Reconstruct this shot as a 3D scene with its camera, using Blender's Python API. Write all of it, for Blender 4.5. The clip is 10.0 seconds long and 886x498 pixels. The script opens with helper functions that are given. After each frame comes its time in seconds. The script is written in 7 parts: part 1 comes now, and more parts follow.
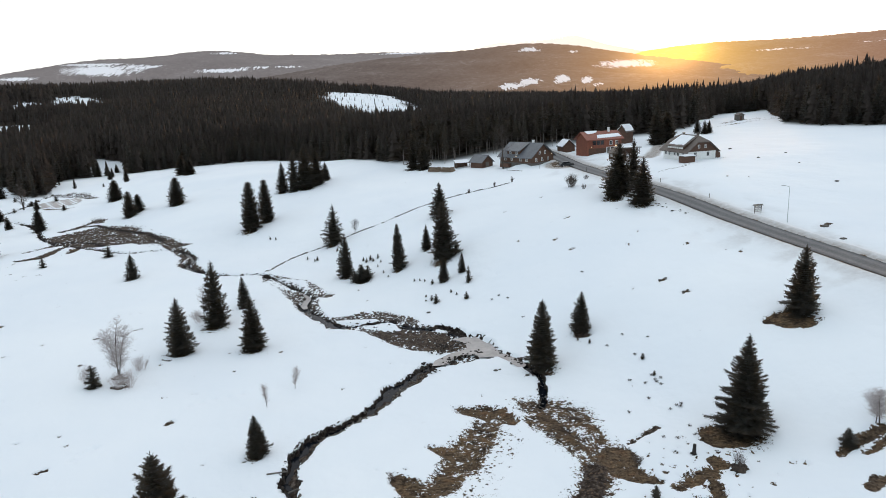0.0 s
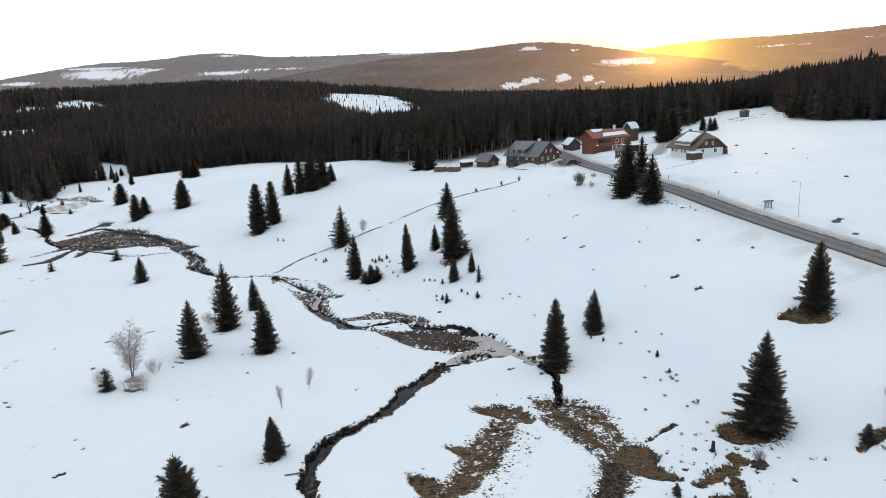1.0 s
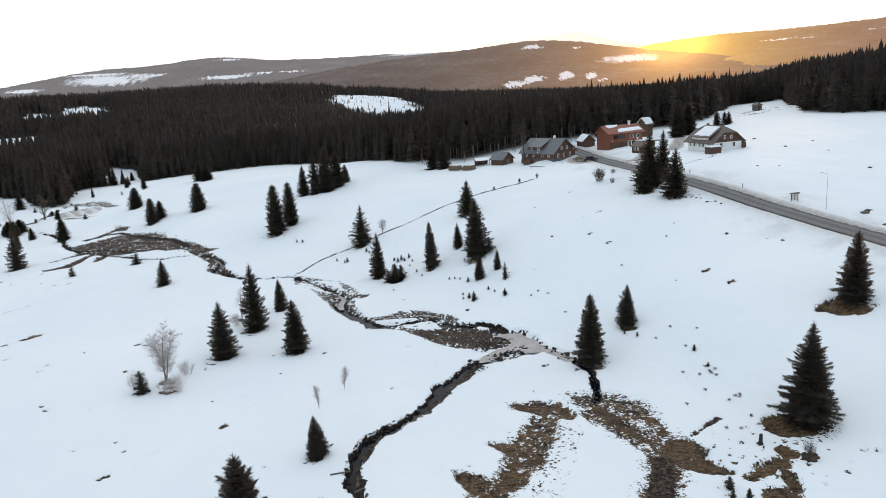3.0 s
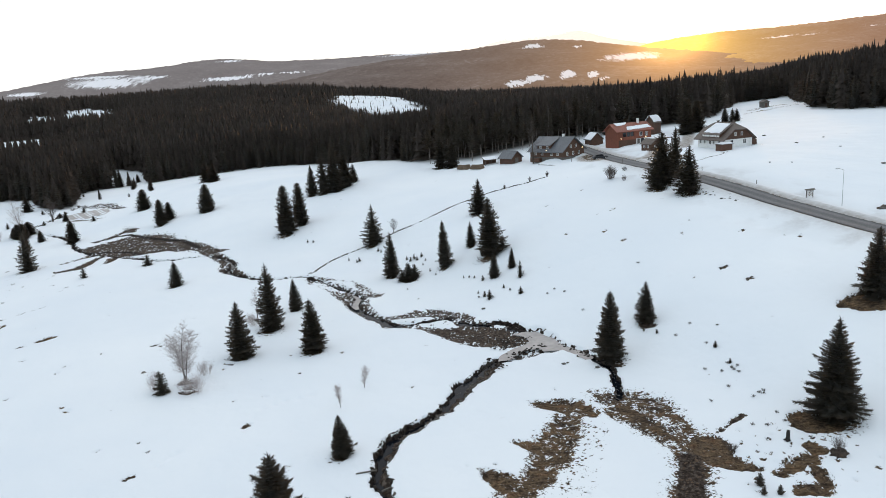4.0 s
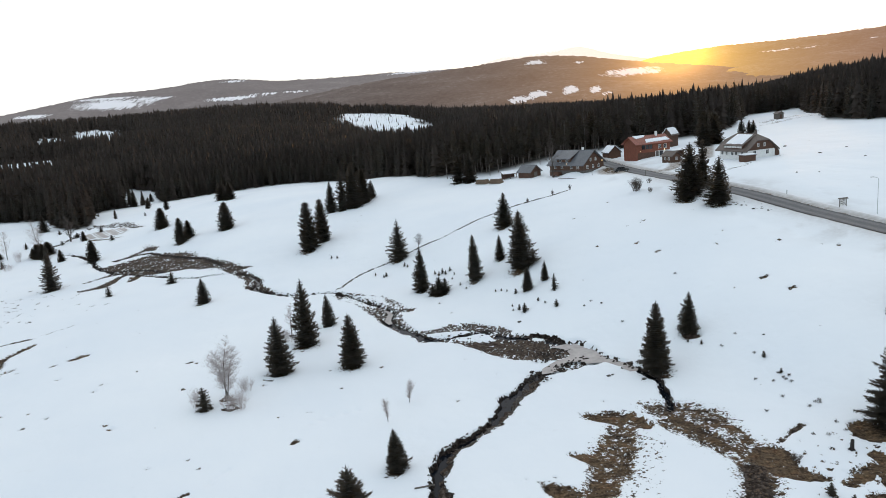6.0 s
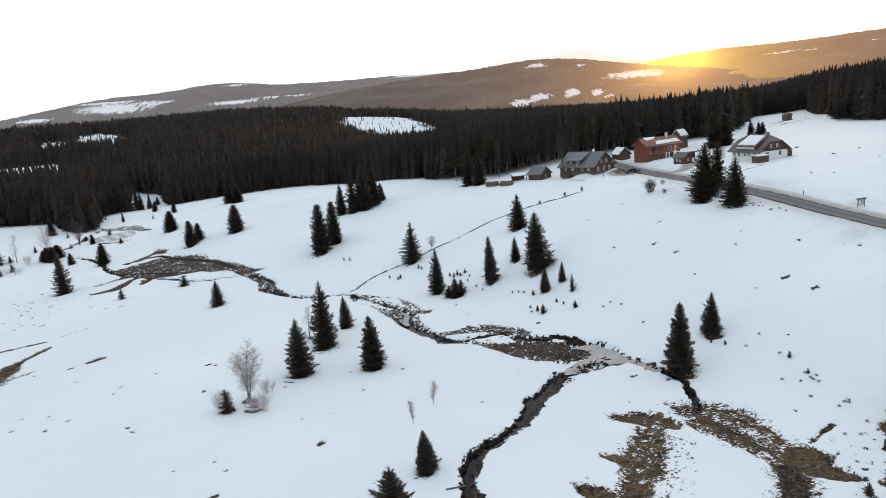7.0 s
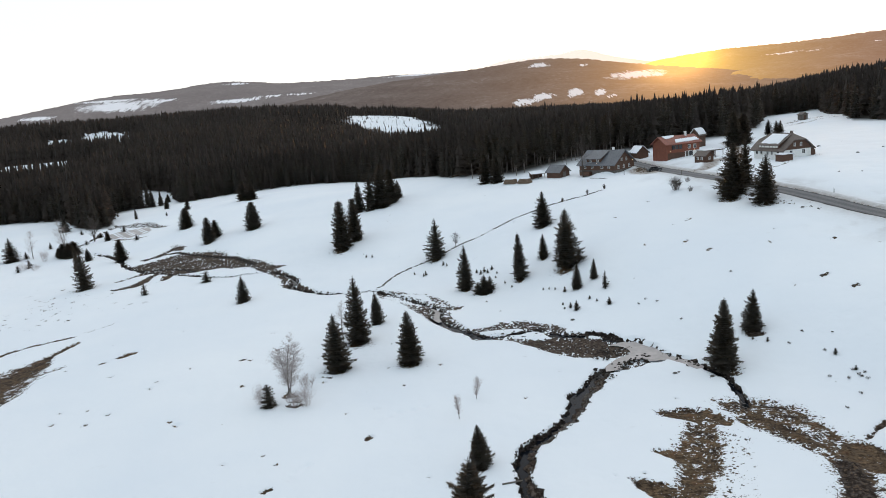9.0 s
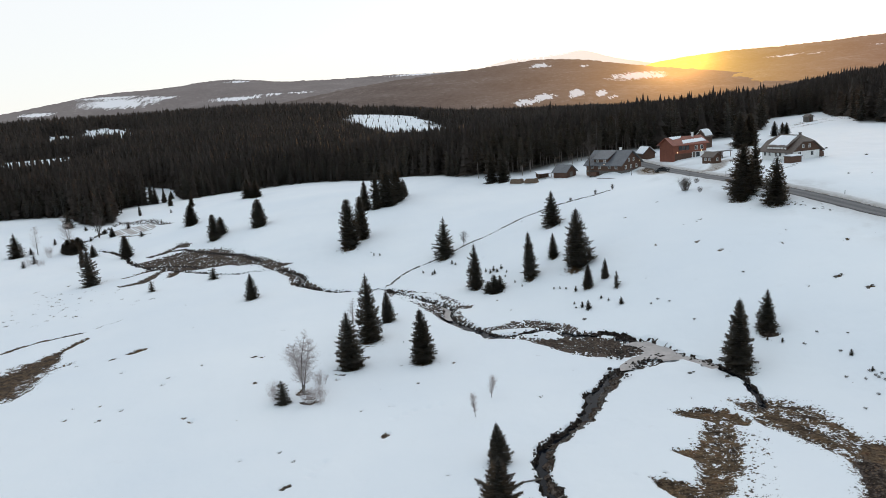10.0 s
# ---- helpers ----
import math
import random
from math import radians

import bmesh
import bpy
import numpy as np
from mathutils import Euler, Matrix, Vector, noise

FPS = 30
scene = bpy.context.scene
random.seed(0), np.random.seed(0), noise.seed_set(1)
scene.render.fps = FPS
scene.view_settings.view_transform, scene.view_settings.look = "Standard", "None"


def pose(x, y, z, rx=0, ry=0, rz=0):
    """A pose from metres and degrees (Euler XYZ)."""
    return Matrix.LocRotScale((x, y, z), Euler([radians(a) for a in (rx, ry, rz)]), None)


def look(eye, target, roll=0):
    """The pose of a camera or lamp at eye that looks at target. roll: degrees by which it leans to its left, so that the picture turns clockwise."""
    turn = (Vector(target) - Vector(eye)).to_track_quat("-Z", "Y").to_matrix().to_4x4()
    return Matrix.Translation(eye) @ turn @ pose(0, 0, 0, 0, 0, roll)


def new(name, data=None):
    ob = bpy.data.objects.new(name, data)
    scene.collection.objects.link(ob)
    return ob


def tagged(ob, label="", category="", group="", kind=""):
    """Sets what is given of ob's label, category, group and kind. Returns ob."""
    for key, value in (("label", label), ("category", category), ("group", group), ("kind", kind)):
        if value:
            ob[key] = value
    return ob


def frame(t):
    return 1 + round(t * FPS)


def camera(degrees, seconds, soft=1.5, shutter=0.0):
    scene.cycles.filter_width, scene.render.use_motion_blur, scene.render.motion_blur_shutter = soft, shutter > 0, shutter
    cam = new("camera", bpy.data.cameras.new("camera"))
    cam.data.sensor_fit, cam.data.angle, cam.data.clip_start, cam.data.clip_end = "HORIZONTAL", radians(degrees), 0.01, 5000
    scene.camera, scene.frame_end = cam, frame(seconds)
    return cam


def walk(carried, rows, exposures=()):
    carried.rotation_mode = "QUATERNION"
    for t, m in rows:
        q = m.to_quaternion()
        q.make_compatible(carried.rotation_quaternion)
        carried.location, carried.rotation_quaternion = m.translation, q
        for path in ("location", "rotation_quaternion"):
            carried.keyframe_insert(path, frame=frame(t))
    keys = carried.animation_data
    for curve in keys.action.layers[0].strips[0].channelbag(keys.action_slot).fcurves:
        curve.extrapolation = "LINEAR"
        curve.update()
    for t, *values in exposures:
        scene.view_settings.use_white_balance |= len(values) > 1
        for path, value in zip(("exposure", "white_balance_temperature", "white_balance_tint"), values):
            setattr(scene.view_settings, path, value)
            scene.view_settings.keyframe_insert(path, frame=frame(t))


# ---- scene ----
cam = camera(65.6, 10.0, 0.5)
METRES, EYE, TILT, LEAN, TURN = 25.0, 30.0, -12.0, 4.5, -1.1
ROWS = [
    (0.0, 0.0, 0.0, 0.0, 0.04, -0.96, -2.27),
    (0.5, -0.0261, 0.0025, -0.0027, 0.13, -0.97, -1.99),
    (1.0, -0.0567, 0.005, -0.0064, 0.24, -0.96, -1.68),
    (1.5, -0.0921, 0.0077, -0.0106, 0.33, -0.96, -1.41),
    (2.0, -0.1307, 0.0101, -0.0148, 0.42, -0.97, -1.17),
    (2.5, -0.1727, 0.0129, -0.0202, 0.5, -0.96, -0.95),
    (4.0, -0.3136, 0.0202, -0.0345, 0.73, -0.97, -0.33),
    (4.5, -0.3654, 0.0218, -0.0389, 0.8, -0.89, -0.14),
    (5.0, -0.4193, 0.0234, -0.0433, 0.87, -0.46, 0.03),
    (5.5, -0.4768, 0.0251, -0.0489, 0.94, 0.04, 0.22),
    (7.0, -0.6604, 0.0333, -0.0678, 1.1, 0.66, 0.49),
    (7.5, -0.7223, 0.0357, -0.073, 1.14, 0.66, 0.55),
    (8.0, -0.7849, 0.0372, -0.079, 1.19, 0.65, 0.61),
    (8.5, -0.8446, 0.0378, -0.0843, 1.18, 0.62, 0.45),
    (9.0, -0.8993, 0.0389, -0.09, 1.13, 0.62, 0.25),
    (9.5, -0.9488, 0.0396, -0.0946, 1.08, 0.6, 0.01),
    (10.0, -0.9938, 0.0417, -0.1004, 1.04, 0.6, -0.21),
]
walk(cam, [(t, pose(0, 0, EYE, TILT, LEAN, TURN) @ pose(METRES * x, METRES * y, METRES * z, 90 + pitch, roll, yaw)) for t, x, y, z, yaw, pitch, roll in ROWS],
     ((0.0, 0.17), (4.5, 0.16), (7.0, 0.08), (9.4, 0.06), (10.0, -0.03)))

# ---- world and light ----
SUN_AZ, SUN_EL = 18.3, 3.4          # degrees from +y towards +x, and above the horizon
SUN_DIR = Vector((math.sin(radians(SUN_AZ)) * math.cos(radians(SUN_EL)), math.cos(radians(SUN_AZ)) * math.cos(radians(SUN_EL)), math.sin(radians(SUN_EL))))
world = bpy.data.worlds.new("winter_sky")
scene.world = world
world.use_nodes = True
wn, wl = world.node_tree.nodes, world.node_tree.links
wn.clear()
w_out = wn.new("ShaderNodeOutputWorld")
w_bg = wn.new("ShaderNodeBackground")
sky = wn.new("ShaderNodeTexSky")
sky.sky_type = "NISHITA"
sky.sun_disc = False
sky.sun_elevation, sky.sun_rotation = radians(SUN_EL), radians(SUN_AZ)
sky.air_density, sky.dust_density, sky.ozone_density = 1.0, 0.6, 3.0
w_bg.inputs["Strength"].default_value = 0.05
wl.new(sky.outputs[0], w_bg.inputs["Color"])
# thin high cloud: an even pale veil over the whole sky, brighter round the sun
w_veil = wn.new("ShaderNodeBackground")
w_geo = wn.new("ShaderNodeTexCoord")
w_dot = wn.new("ShaderNodeVectorMath"); w_dot.operation = "DOT_PRODUCT"
w_dot.inputs[1].default_value = SUN_DIR
wl.new(w_geo.outputs["Generated"], w_dot.inputs[0])
w_ramp = wn.new("ShaderNodeValToRGB")
wl.new(w_dot.outputs["Value"], w_ramp.inputs[0])
cr = w_ramp.color_ramp
cr.interpolation = "B_SPLINE"
cr.elements[0].position, cr.elements[0].color = 0.0, (0.62, 0.745, 0.835, 1)
cr.elements[1].position, cr.elements[1].color = 1.0, (9.0, 5.4, 0.8, 1)
for p, c in ((0.5, (1.03, 1.06, 1.08, 1)), (0.80, (1.07, 1.07, 1.06, 1)), (0.965, (1.5, 1.45, 1.35, 1)), (0.990, (2.3, 2.0, 1.55, 1)), (0.9975, (4.4, 3.2, 1.35, 1))):
    e = cr.elements.new(p); e.color = c
wl.new(w_ramp.outputs[0], w_veil.inputs["Color"])
w_veil.inputs["Strength"].default_value = 0.9
w_add = wn.new("ShaderNodeAddShader")
wl.new(w_bg.outputs[0], w_add.inputs[0]); wl.new(w_veil.outputs[0], w_add.inputs[1])
wl.new(w_add.outputs[0], w_out.inputs[0])

sun = new("sun", bpy.data.lights.new("sun", "SUN"))
sun.data.energy, sun.data.angle, sun.data.color = 3.0, radians(10), (1.0, 0.55, 0.22)
sun.matrix_world = look(SUN_DIR * 300, (0, 0, 0))


# ---- materials ----
def mat(name, base, rough=0.7, metal=0.0, spec=0.5):
    m = bpy.data.materials.new(name)
    m.use_nodes = True
    b = m.node_tree.nodes["Principled BSDF"]
    b.inputs["Base Color"].default_value = (*base, 1)
    b.inputs["Roughness"].default_value = rough
    b.inputs["Metallic"].default_value = metal
    b.inputs["Specular IOR Level"].default_value = spec
    return m


def nd(m, kind, **props):
    n = m.node_tree.nodes.new(kind)
    for k, v in props.items():
        n.inputs[k].default_value = v
    return n


def ln(m, a, b):
    m.node_tree.links.new(a, b)


def noise_of(m, scale, detail=3.0, stretch=None, rough=0.55):
    n = nd(m, "ShaderNodeTexNoise", Scale=scale, Detail=detail, Roughness=rough)
    tc = m.node_tree.nodes.new("ShaderNodeTexCoord")
    if stretch:
        mp = m.node_tree.nodes.new("ShaderNodeMapping")
        mp.inputs["Scale"].default_value = stretch
        ln(m, tc.outputs["Object"], mp.inputs[0]); ln(m, mp.outputs[0], n.inputs["Vector"])
    else:
        ln(m, tc.outputs["Object"], n.inputs["Vector"])
    return n


def ramp_of(m, fac, stops):
    r = m.node_tree.nodes.new("ShaderNodeValToRGB")
    el = r.color_ramp.elements
    el[0].position, el[0].color = stops[0][0], (*stops[0][1], 1)
    el[1].position, el[1].color = stops[-1][0], (*stops[-1][1], 1)
    for p, c in stops[1:-1]:
        el.new(p).color = (*c, 1)
    ln(m, fac, r.inputs[0])
    return r


def mix_of(m, fac, a, b, blend="MIX"):
    n = m.node_tree.nodes.new("ShaderNodeMix")
    n.data_type, n.blend_type = "RGBA", blend
    for sock, v in ((n.inputs[0], fac), (n.inputs[6], a), (n.inputs[7], b)):
        if hasattr(v, "node"):
            ln(m, v, sock)
        elif isinstance(v, (int, float)):
            sock.default_value = v
        else:
            sock.default_value = (*v, 1)
    return n.outputs[2]


def math_of(m, op, a, b=0.0, clamp=False):
    n = m.node_tree.nodes.new("ShaderNodeMath")
    n.operation, n.use_clamp = op, clamp
    for sock, v in ((n.inputs[0], a), (n.inputs[1], b)):
        if hasattr(v, "node"):
            ln(m, v, sock)
        else:
            sock.default_value = v
    return n.outputs[0]


def bump_of(m, height, strength, dist, prev=None):
    b = nd(m, "ShaderNodeBump", Strength=strength, Distance=dist)
    ln(m, height, b.inputs["Height"])
    if prev:
        ln(m, prev, b.inputs["Normal"])
    return b.outputs[0]


def bsdf(m):
    return m.node_tree.nodes["Principled BSDF"]


def grained(name, dark, light, scale, rough=0.7, bump=0.3, stretch=None, spec=0.5, metal=0.0, big=0.3):
    """A surface with fine grain and broad wear."""
    m = mat(name, light, rough, metal, spec)
    f = noise_of(m, scale, 4, stretch)
    g = noise_of(m, scale * 0.12, 3)
    k = math_of(m, "ADD", math_of(m, "MULTIPLY", f.outputs[0], 1 - big), math_of(m, "MULTIPLY", g.outputs[0], big))
    r = ramp_of(m, k, [(0.32, dark), (0.68, light)])
    ln(m, r.outputs[0], bsdf(m).inputs["Base Color"])
    ln(m, bump_of(m, f.outputs[0], bump, 0.02), bsdf(m).inputs["Normal"])
    return m


def random_tint(m, low, high):
    """Varies the brightness of alike objects."""
    oi = m.node_tree.nodes.new("ShaderNodeObjectInfo")
    sock = bsdf(m).inputs["Base Color"]
    src = sock.links[0].from_socket if sock.links else None
    mr = nd(m, "ShaderNodeMapRange")
    mr.inputs["To Min"].default_value, mr.inputs["To Max"].default_value = low, high
    ln(m, oi.outputs["Random"], mr.inputs["Value"])
    out = mix_of(m, 1.0, src if src else tuple(sock.default_value)[:3], (1, 1, 1), "MULTIPLY")
    mixn = out.node
    ln(m, mr.outputs[0], mixn.inputs[7])
    ln(m, out, sock)
    return m


def ground_material():
    m = mat("snow_ground", (0.85, 0.87, 0.9), 0.9, 0, 0.08)
    at = m.node_tree.nodes.new("ShaderNodeAttribute"); at.attribute_name = "bare"
    wt = m.node_tree.nodes.new("ShaderNodeAttribute"); wt.attribute_name = "wet"
    fo = m.node_tree.nodes.new("ShaderNodeAttribute"); fo.attribute_name = "wood"
    n1 = noise_of(m, 1.25, 4, (0.9, 0.8, 1.0), 0.6)
    n2 = noise_of(m, 3.8, 4, (0.8, 0.9, 1.0), 0.7)
    frag = math_of(m, "ADD", math_of(m, "MULTIPLY", math_of(m, "SUBTRACT", n1.outputs[0], 0.5), 1.1), math_of(m, "MULTIPLY", math_of(m, "SUBTRACT", n2.outputs[0], 0.5), 1.5))
    frag = math_of(m, "MULTIPLY", frag, math_of(m, "SUBTRACT", 1.0, math_of(m, "MULTIPLY", math_of(m, "SUBTRACT", wt.outputs["Fac"], 0.45, True), 1.3)))
    # hummocks of the bog break through in larger flecks
    bo = m.node_tree.nodes.new("ShaderNodeAttribute"); bo.attribute_name = "bog"
    n3 = noise_of(m, 2.7, 3, (0.72, 0.62, 1.0), 0.62)
    coarse = math_of(m, "MULTIPLY", math_of(m, "SUBTRACT", n3.outputs[0], 0.5), 3.0)
    n4 = noise_of(m, 1.8, 4, (0.8, 0.34, 1.0), 0.68)
    wide_ = math_of(m, "MULTIPLY", math_of(m, "SUBTRACT", n4.outputs[0], 0.5), 2.5)
    coarse = mix_of(m, math_of(m, "SUBTRACT", bo.outputs["Fac"], 1.0, True), coarse, wide_)
    frag = mix_of(m, math_of(m, "MINIMUM", bo.outputs["Fac"], 1.0), frag, coarse)
    k = math_of(m, "ADD", at.outputs["Fac"], frag)
    mr = nd(m, "ShaderNodeMapRange")
    mr.inputs["From Min"].default_value, mr.inputs["From Max"].default_value = 0.49, 0.53
    ln(m, k, mr.inputs["Value"])
    bare = mr.outputs[0]
    # dead grass and peat
    g1 = noise_of(m, 5.0, 5, (0.9, 0.6, 1.0), 0.72)
    g2 = noise_of(m, 0.6, 3, None, 0.65)
    g3 = noise_of(m, 2.6, 5, (0.5, 1.15, 1.0), 0.75)
    blades = math_of(m, "ADD", math_of(m, "MULTIPLY", g1.outputs[0], 0.45), math_of(m, "MULTIPLY", g3.outputs[0], 0.55))
    grass = ramp_of(m, blades, [(0.38, (0.022, 0.017, 0.013)), (0.47, (0.070, 0.050, 0.035)), (0.56, (0.142, 0.104, 0.072)), (0.66, (0.25, 0.20, 0.148))])
    hue = ramp_of(m, g2.outputs[0], [(0.36, (0.42, 0.40, 0.40)), (0.48, (1.0, 0.94, 0.86)), (0.58, (1.14, 1.03, 0.86)), (0.68, (1.25, 0.98, 0.8))])
    moss = mix_of(m, 1.0, grass.outputs[0], hue.outputs[0], "MULTIPLY")
    mud_k = math_of(m, "ADD", math_of(m, "MULTIPLY", n3.outputs[0], 0.5), math_of(m, "MULTIPLY", g1.outputs[0], 0.5))
    mud = ramp_of(m, mud_k, [(0.40, (0.014, 0.010, 0.009)), (0.5, (0.052, 0.039, 0.033)), (0.62, (0.165, 0.134, 0.116))])
    soaked = nd(m, "ShaderNodeMapRange")
    for key, value in (("From Min", 0.8), ("From Max", 1.0), ("To Min", 1.0), ("To Max", 0.35)):
        soaked.inputs[key].default_value = value
    ln(m, wt.outputs["Fac"], soaked.inputs["Value"])
    wet_mud = mix_of(m, 1.0, mud.outputs[0], (1, 1, 1), "MULTIPLY")
    ln(m, soaked.outputs[0], wet_mud.node.inputs[7])
    earth = mix_of(m, wt.outputs["Fac"], moss, wet_mud)
    # snow with faint broad tone changes and a fine crust
    s1 = noise_of(m, 0.03, 3)
    snow = ramp_of(m, s1.outputs[0], [(0.3, (0.80, 0.83, 0.87)), (0.7, (0.87, 0.885, 0.905))])
    d1 = noise_of(m, 0.25, 5, None, 0.7)
    dirt = nd(m, "ShaderNodeMapRange")
    dirt.inputs["From Min"].default_value, dirt.inputs["From Max"].default_value = 0.66, 0.8
    ln(m, d1.outputs[0], dirt.inputs["Value"])
    snow2 = mix_of(m, math_of(m, "MULTIPLY", dirt.outputs[0], 0.25), snow.outputs[0], (0.6, 0.58, 0.56))
    rg = m.node_tree.nodes.new("ShaderNodeAttribute"); rg.attribute_name = "grit"
    grit = math_of(m, "MULTIPLY", rg.outputs["Fac"], math_of(m, "ADD", n1.outputs[0], 0.3), True)
    snow3 = mix_of(m, grit, snow2, (0.33, 0.29, 0.26))
    col = mix_of(m, bare, snow3, earth)
    # woodland floor far off: mottled dark brown in place of snow
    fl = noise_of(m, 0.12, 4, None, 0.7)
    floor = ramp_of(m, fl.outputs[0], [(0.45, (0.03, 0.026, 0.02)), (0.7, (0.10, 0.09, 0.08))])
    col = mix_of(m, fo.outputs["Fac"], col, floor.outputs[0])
    ln(m, col, bsdf(m).inputs["Base Color"])
    rr = mix_of(m, bare, (0.85, 0.85, 0.85), (0.95, 0.95, 0.95))
    ln(m, rr, bsdf(m).inputs["Roughness"])
    b = bump_of(m, noise_of(m, 0.5, 4).outputs[0], 0.25, 0.4)
    b = bump_of(m, math_of(m, "MULTIPLY", g1.outputs[0], bare), 0.4, 0.12, b)
    ln(m, b, bsdf(m).inputs["Normal"])
    return m


M_GROUND = ground_material()
M_NEEDLE = grained("spruce_needles", (0.026, 0.0245, 0.022), (0.070, 0.066, 0.056), 6, 0.65, 0.2, None, 0.3)
random_tint(M_NEEDLE, 0.75, 1.25)


def let_through(m, colour, share):
    """Thin needles and twigs pass a little of the light that strikes them from behind."""
    tr = nd(m, "ShaderNodeBsdfTranslucent", Color=(*colour, 1))
    mx = nd(m, "ShaderNodeMixShader", Fac=share)
    out = m.node_tree.nodes["Material Output"]
    ln(m, bsdf(m).outputs[0], mx.inputs[1]); ln(m, tr.outputs[0], mx.inputs[2]); ln(m, mx.outputs[0], out.inputs[0])


let_through(M_NEEDLE, (0.13, 0.075, 0.03), 0.3)
M_BARK = grained("spruce_bark", (0.03, 0.022, 0.017), (0.10, 0.075, 0.055), 9, 0.9, 0.6, (1, 1, 0.25))
M_BIRCH = grained("pale_bark", (0.045, 0.036, 0.032), (0.27, 0.235, 0.21), 7, 0.8, 0.4, (1, 1, 0.3))
M_TWIG = grained("winter_twigs", (0.32, 0.275, 0.265), (0.54, 0.475, 0.455), 8, 0.85, 0.2)
M_DARKTWIG = grained("dark_twigs", (0.05, 0.038, 0.032), (0.13, 0.10, 0.085), 8, 0.85, 0.2)
M_ASPHALT = grained("worn_asphalt", (0.078, 0.077, 0.082), (0.15, 0.147, 0.15), 3.5, 0.75, 0.25, None, 0.4)
# wheel tracks worn paler, darker towards the edges
r_at = M_ASPHALT.node_tree.nodes.new("ShaderNodeAttribute"); r_at.attribute_name = "across"
r_worn = ramp_of(M_ASPHALT, math_of(M_ASPHALT, "ADD", r_at.outputs["Fac"], math_of(M_ASPHALT, "MULTIPLY", math_of(M_ASPHALT, "SUBTRACT", noise_of(M_ASPHALT, 0.6, 3).outputs[0], 0.5), 0.25)), [(0.0, (0.86, 0.86, 0.86)), (0.22, (1.0, 1.0, 1.0)), (0.5, (1.45, 1.43, 1.4)), (0.75, (1.0, 1.0, 1.0)), (0.95, (0.5, 0.5, 0.5))])
r_base = bsdf(M_ASPHALT).inputs["Base Color"].links[0].from_socket
ln(M_ASPHALT, mix_of(M_ASPHALT, 1.0, r_base, r_worn.outputs[0], "MULTIPLY"), bsdf(M_ASPHALT).inputs["Base Color"])
M_WATER = mat("stream_water", (0.006, 0.008, 0.012), 0.12, 0, 0.07)
ln(M_WATER, bump_of(M_WATER, noise_of(M_WATER, 1.5, 2).outputs[0], 0.08, 0.05), bsdf(M_WATER).inputs["Normal"])
M_ICE = grained("slushy_ice", (0.30, 0.265, 0.25), (0.50, 0.45, 0.43), 0.8, 0.5, 0.2)
M_DARKWOOD = grained("dark_stained_boards", (0.045, 0.022, 0.013), (0.13, 0.062, 0.036), 5, 0.75, 0.4, (4, 4, 0.4))
M_REDWOOD = grained("red_brown_boards", (0.12, 0.034, 0.018), (0.26, 0.078, 0.04), 5, 0.7, 0.4, (0.4, 0.4, 4))
M_RENDER = grained("white_render", (0.68, 0.67, 0.65), (0.82, 0.81, 0.79), 2, 0.85, 0.2)
M_SLATE = grained("grey_slate_roof", (0.07, 0.073, 0.08), (0.165, 0.17, 0.185), 3, 0.5, 0.3)
M_BROWNROOF = grained("brown_roof_sheets", (0.06, 0.045, 0.038), (0.15, 0.115, 0.095), 3, 0.55, 0.3)
M_REDROOF = grained("red_roof_sheets", (0.16, 0.045, 0.027), (0.29, 0.085, 0.05), 3, 0.5, 0.3)
M_TRIM = grained("white_painted_trim", (0.62, 0.61, 0.58), (0.80, 0.79, 0.76), 4, 0.6, 0.1)
M_PANE = mat("window_glass", (0.02, 0.022, 0.025), 0.05, 0, 0.6)
M_METAL = grained("galvanised_steel", (0.42, 0.43, 0.44), (0.6, 0.6, 0.6), 6, 0.5, 0.1, None, 0.5, 0.3)
M_GREYWOOD = grained("weathered_grey_wood", (0.07, 0.06, 0.052), (0.20, 0.175, 0.15), 6, 0.85, 0.4, (3, 3, 0.4))
M_LOGEND = grained("cut_logs", (0.09, 0.06, 0.04), (0.27, 0.19, 0.13), 6, 0.85, 0.3)
M_STONE = grained("field_stone", (0.05, 0.045, 0.04), (0.16, 0.145, 0.13), 4, 0.9, 0.5)
M_TUSSOCK = grained("dead_grass", (0.035, 0.021, 0.013), (0.15, 0.09, 0.05), 7, 0.9, 0.3)
M_SNOWCAP = grained("roof_snow", (0.80, 0.82, 0.86), (0.88, 0.89, 0.91), 0.7, 0.65, 0.3)


# ---- lie of the land ----
HILL = [
    (0.09, 0.1, -0.56, -0.06, 0.56, -0.11, 2.55, 0.87, 0.15),
    (0.23, -0.19, -0.94, 1.03, -0.15, -1.84, 0.17, -0.82, 0.34),
    (0.16, -0.68, -1.23, 0.33, -0.43, 1.11, 1.11, -1.46, 0.23),
    (-0.43, -0.81, 0.67, -0.41, 0.4, 1.68, 1.99, 0.28, 0.15),
    (-0.81, -1.77, 0.76, -0.47, -0.14, 0.39, 1.06, 1.06, 0.05),
    (-0.32, -0.4, 1.26, 0.87, 1.17, 1.46, 1, 0.84, 0.03),
    (-0.33, 1, 1.69, 0.79, 1.36, 2.14, 1.84, 1.93, 1.89),
    (-1.15, 0.76, 1.98, 1.01, 1.64, 2.51, 2.4, 2.2, 2.11),
]
HX = np.arange(-180, 141, 40.0)
HY = np.arange(55, 336, 40.0)
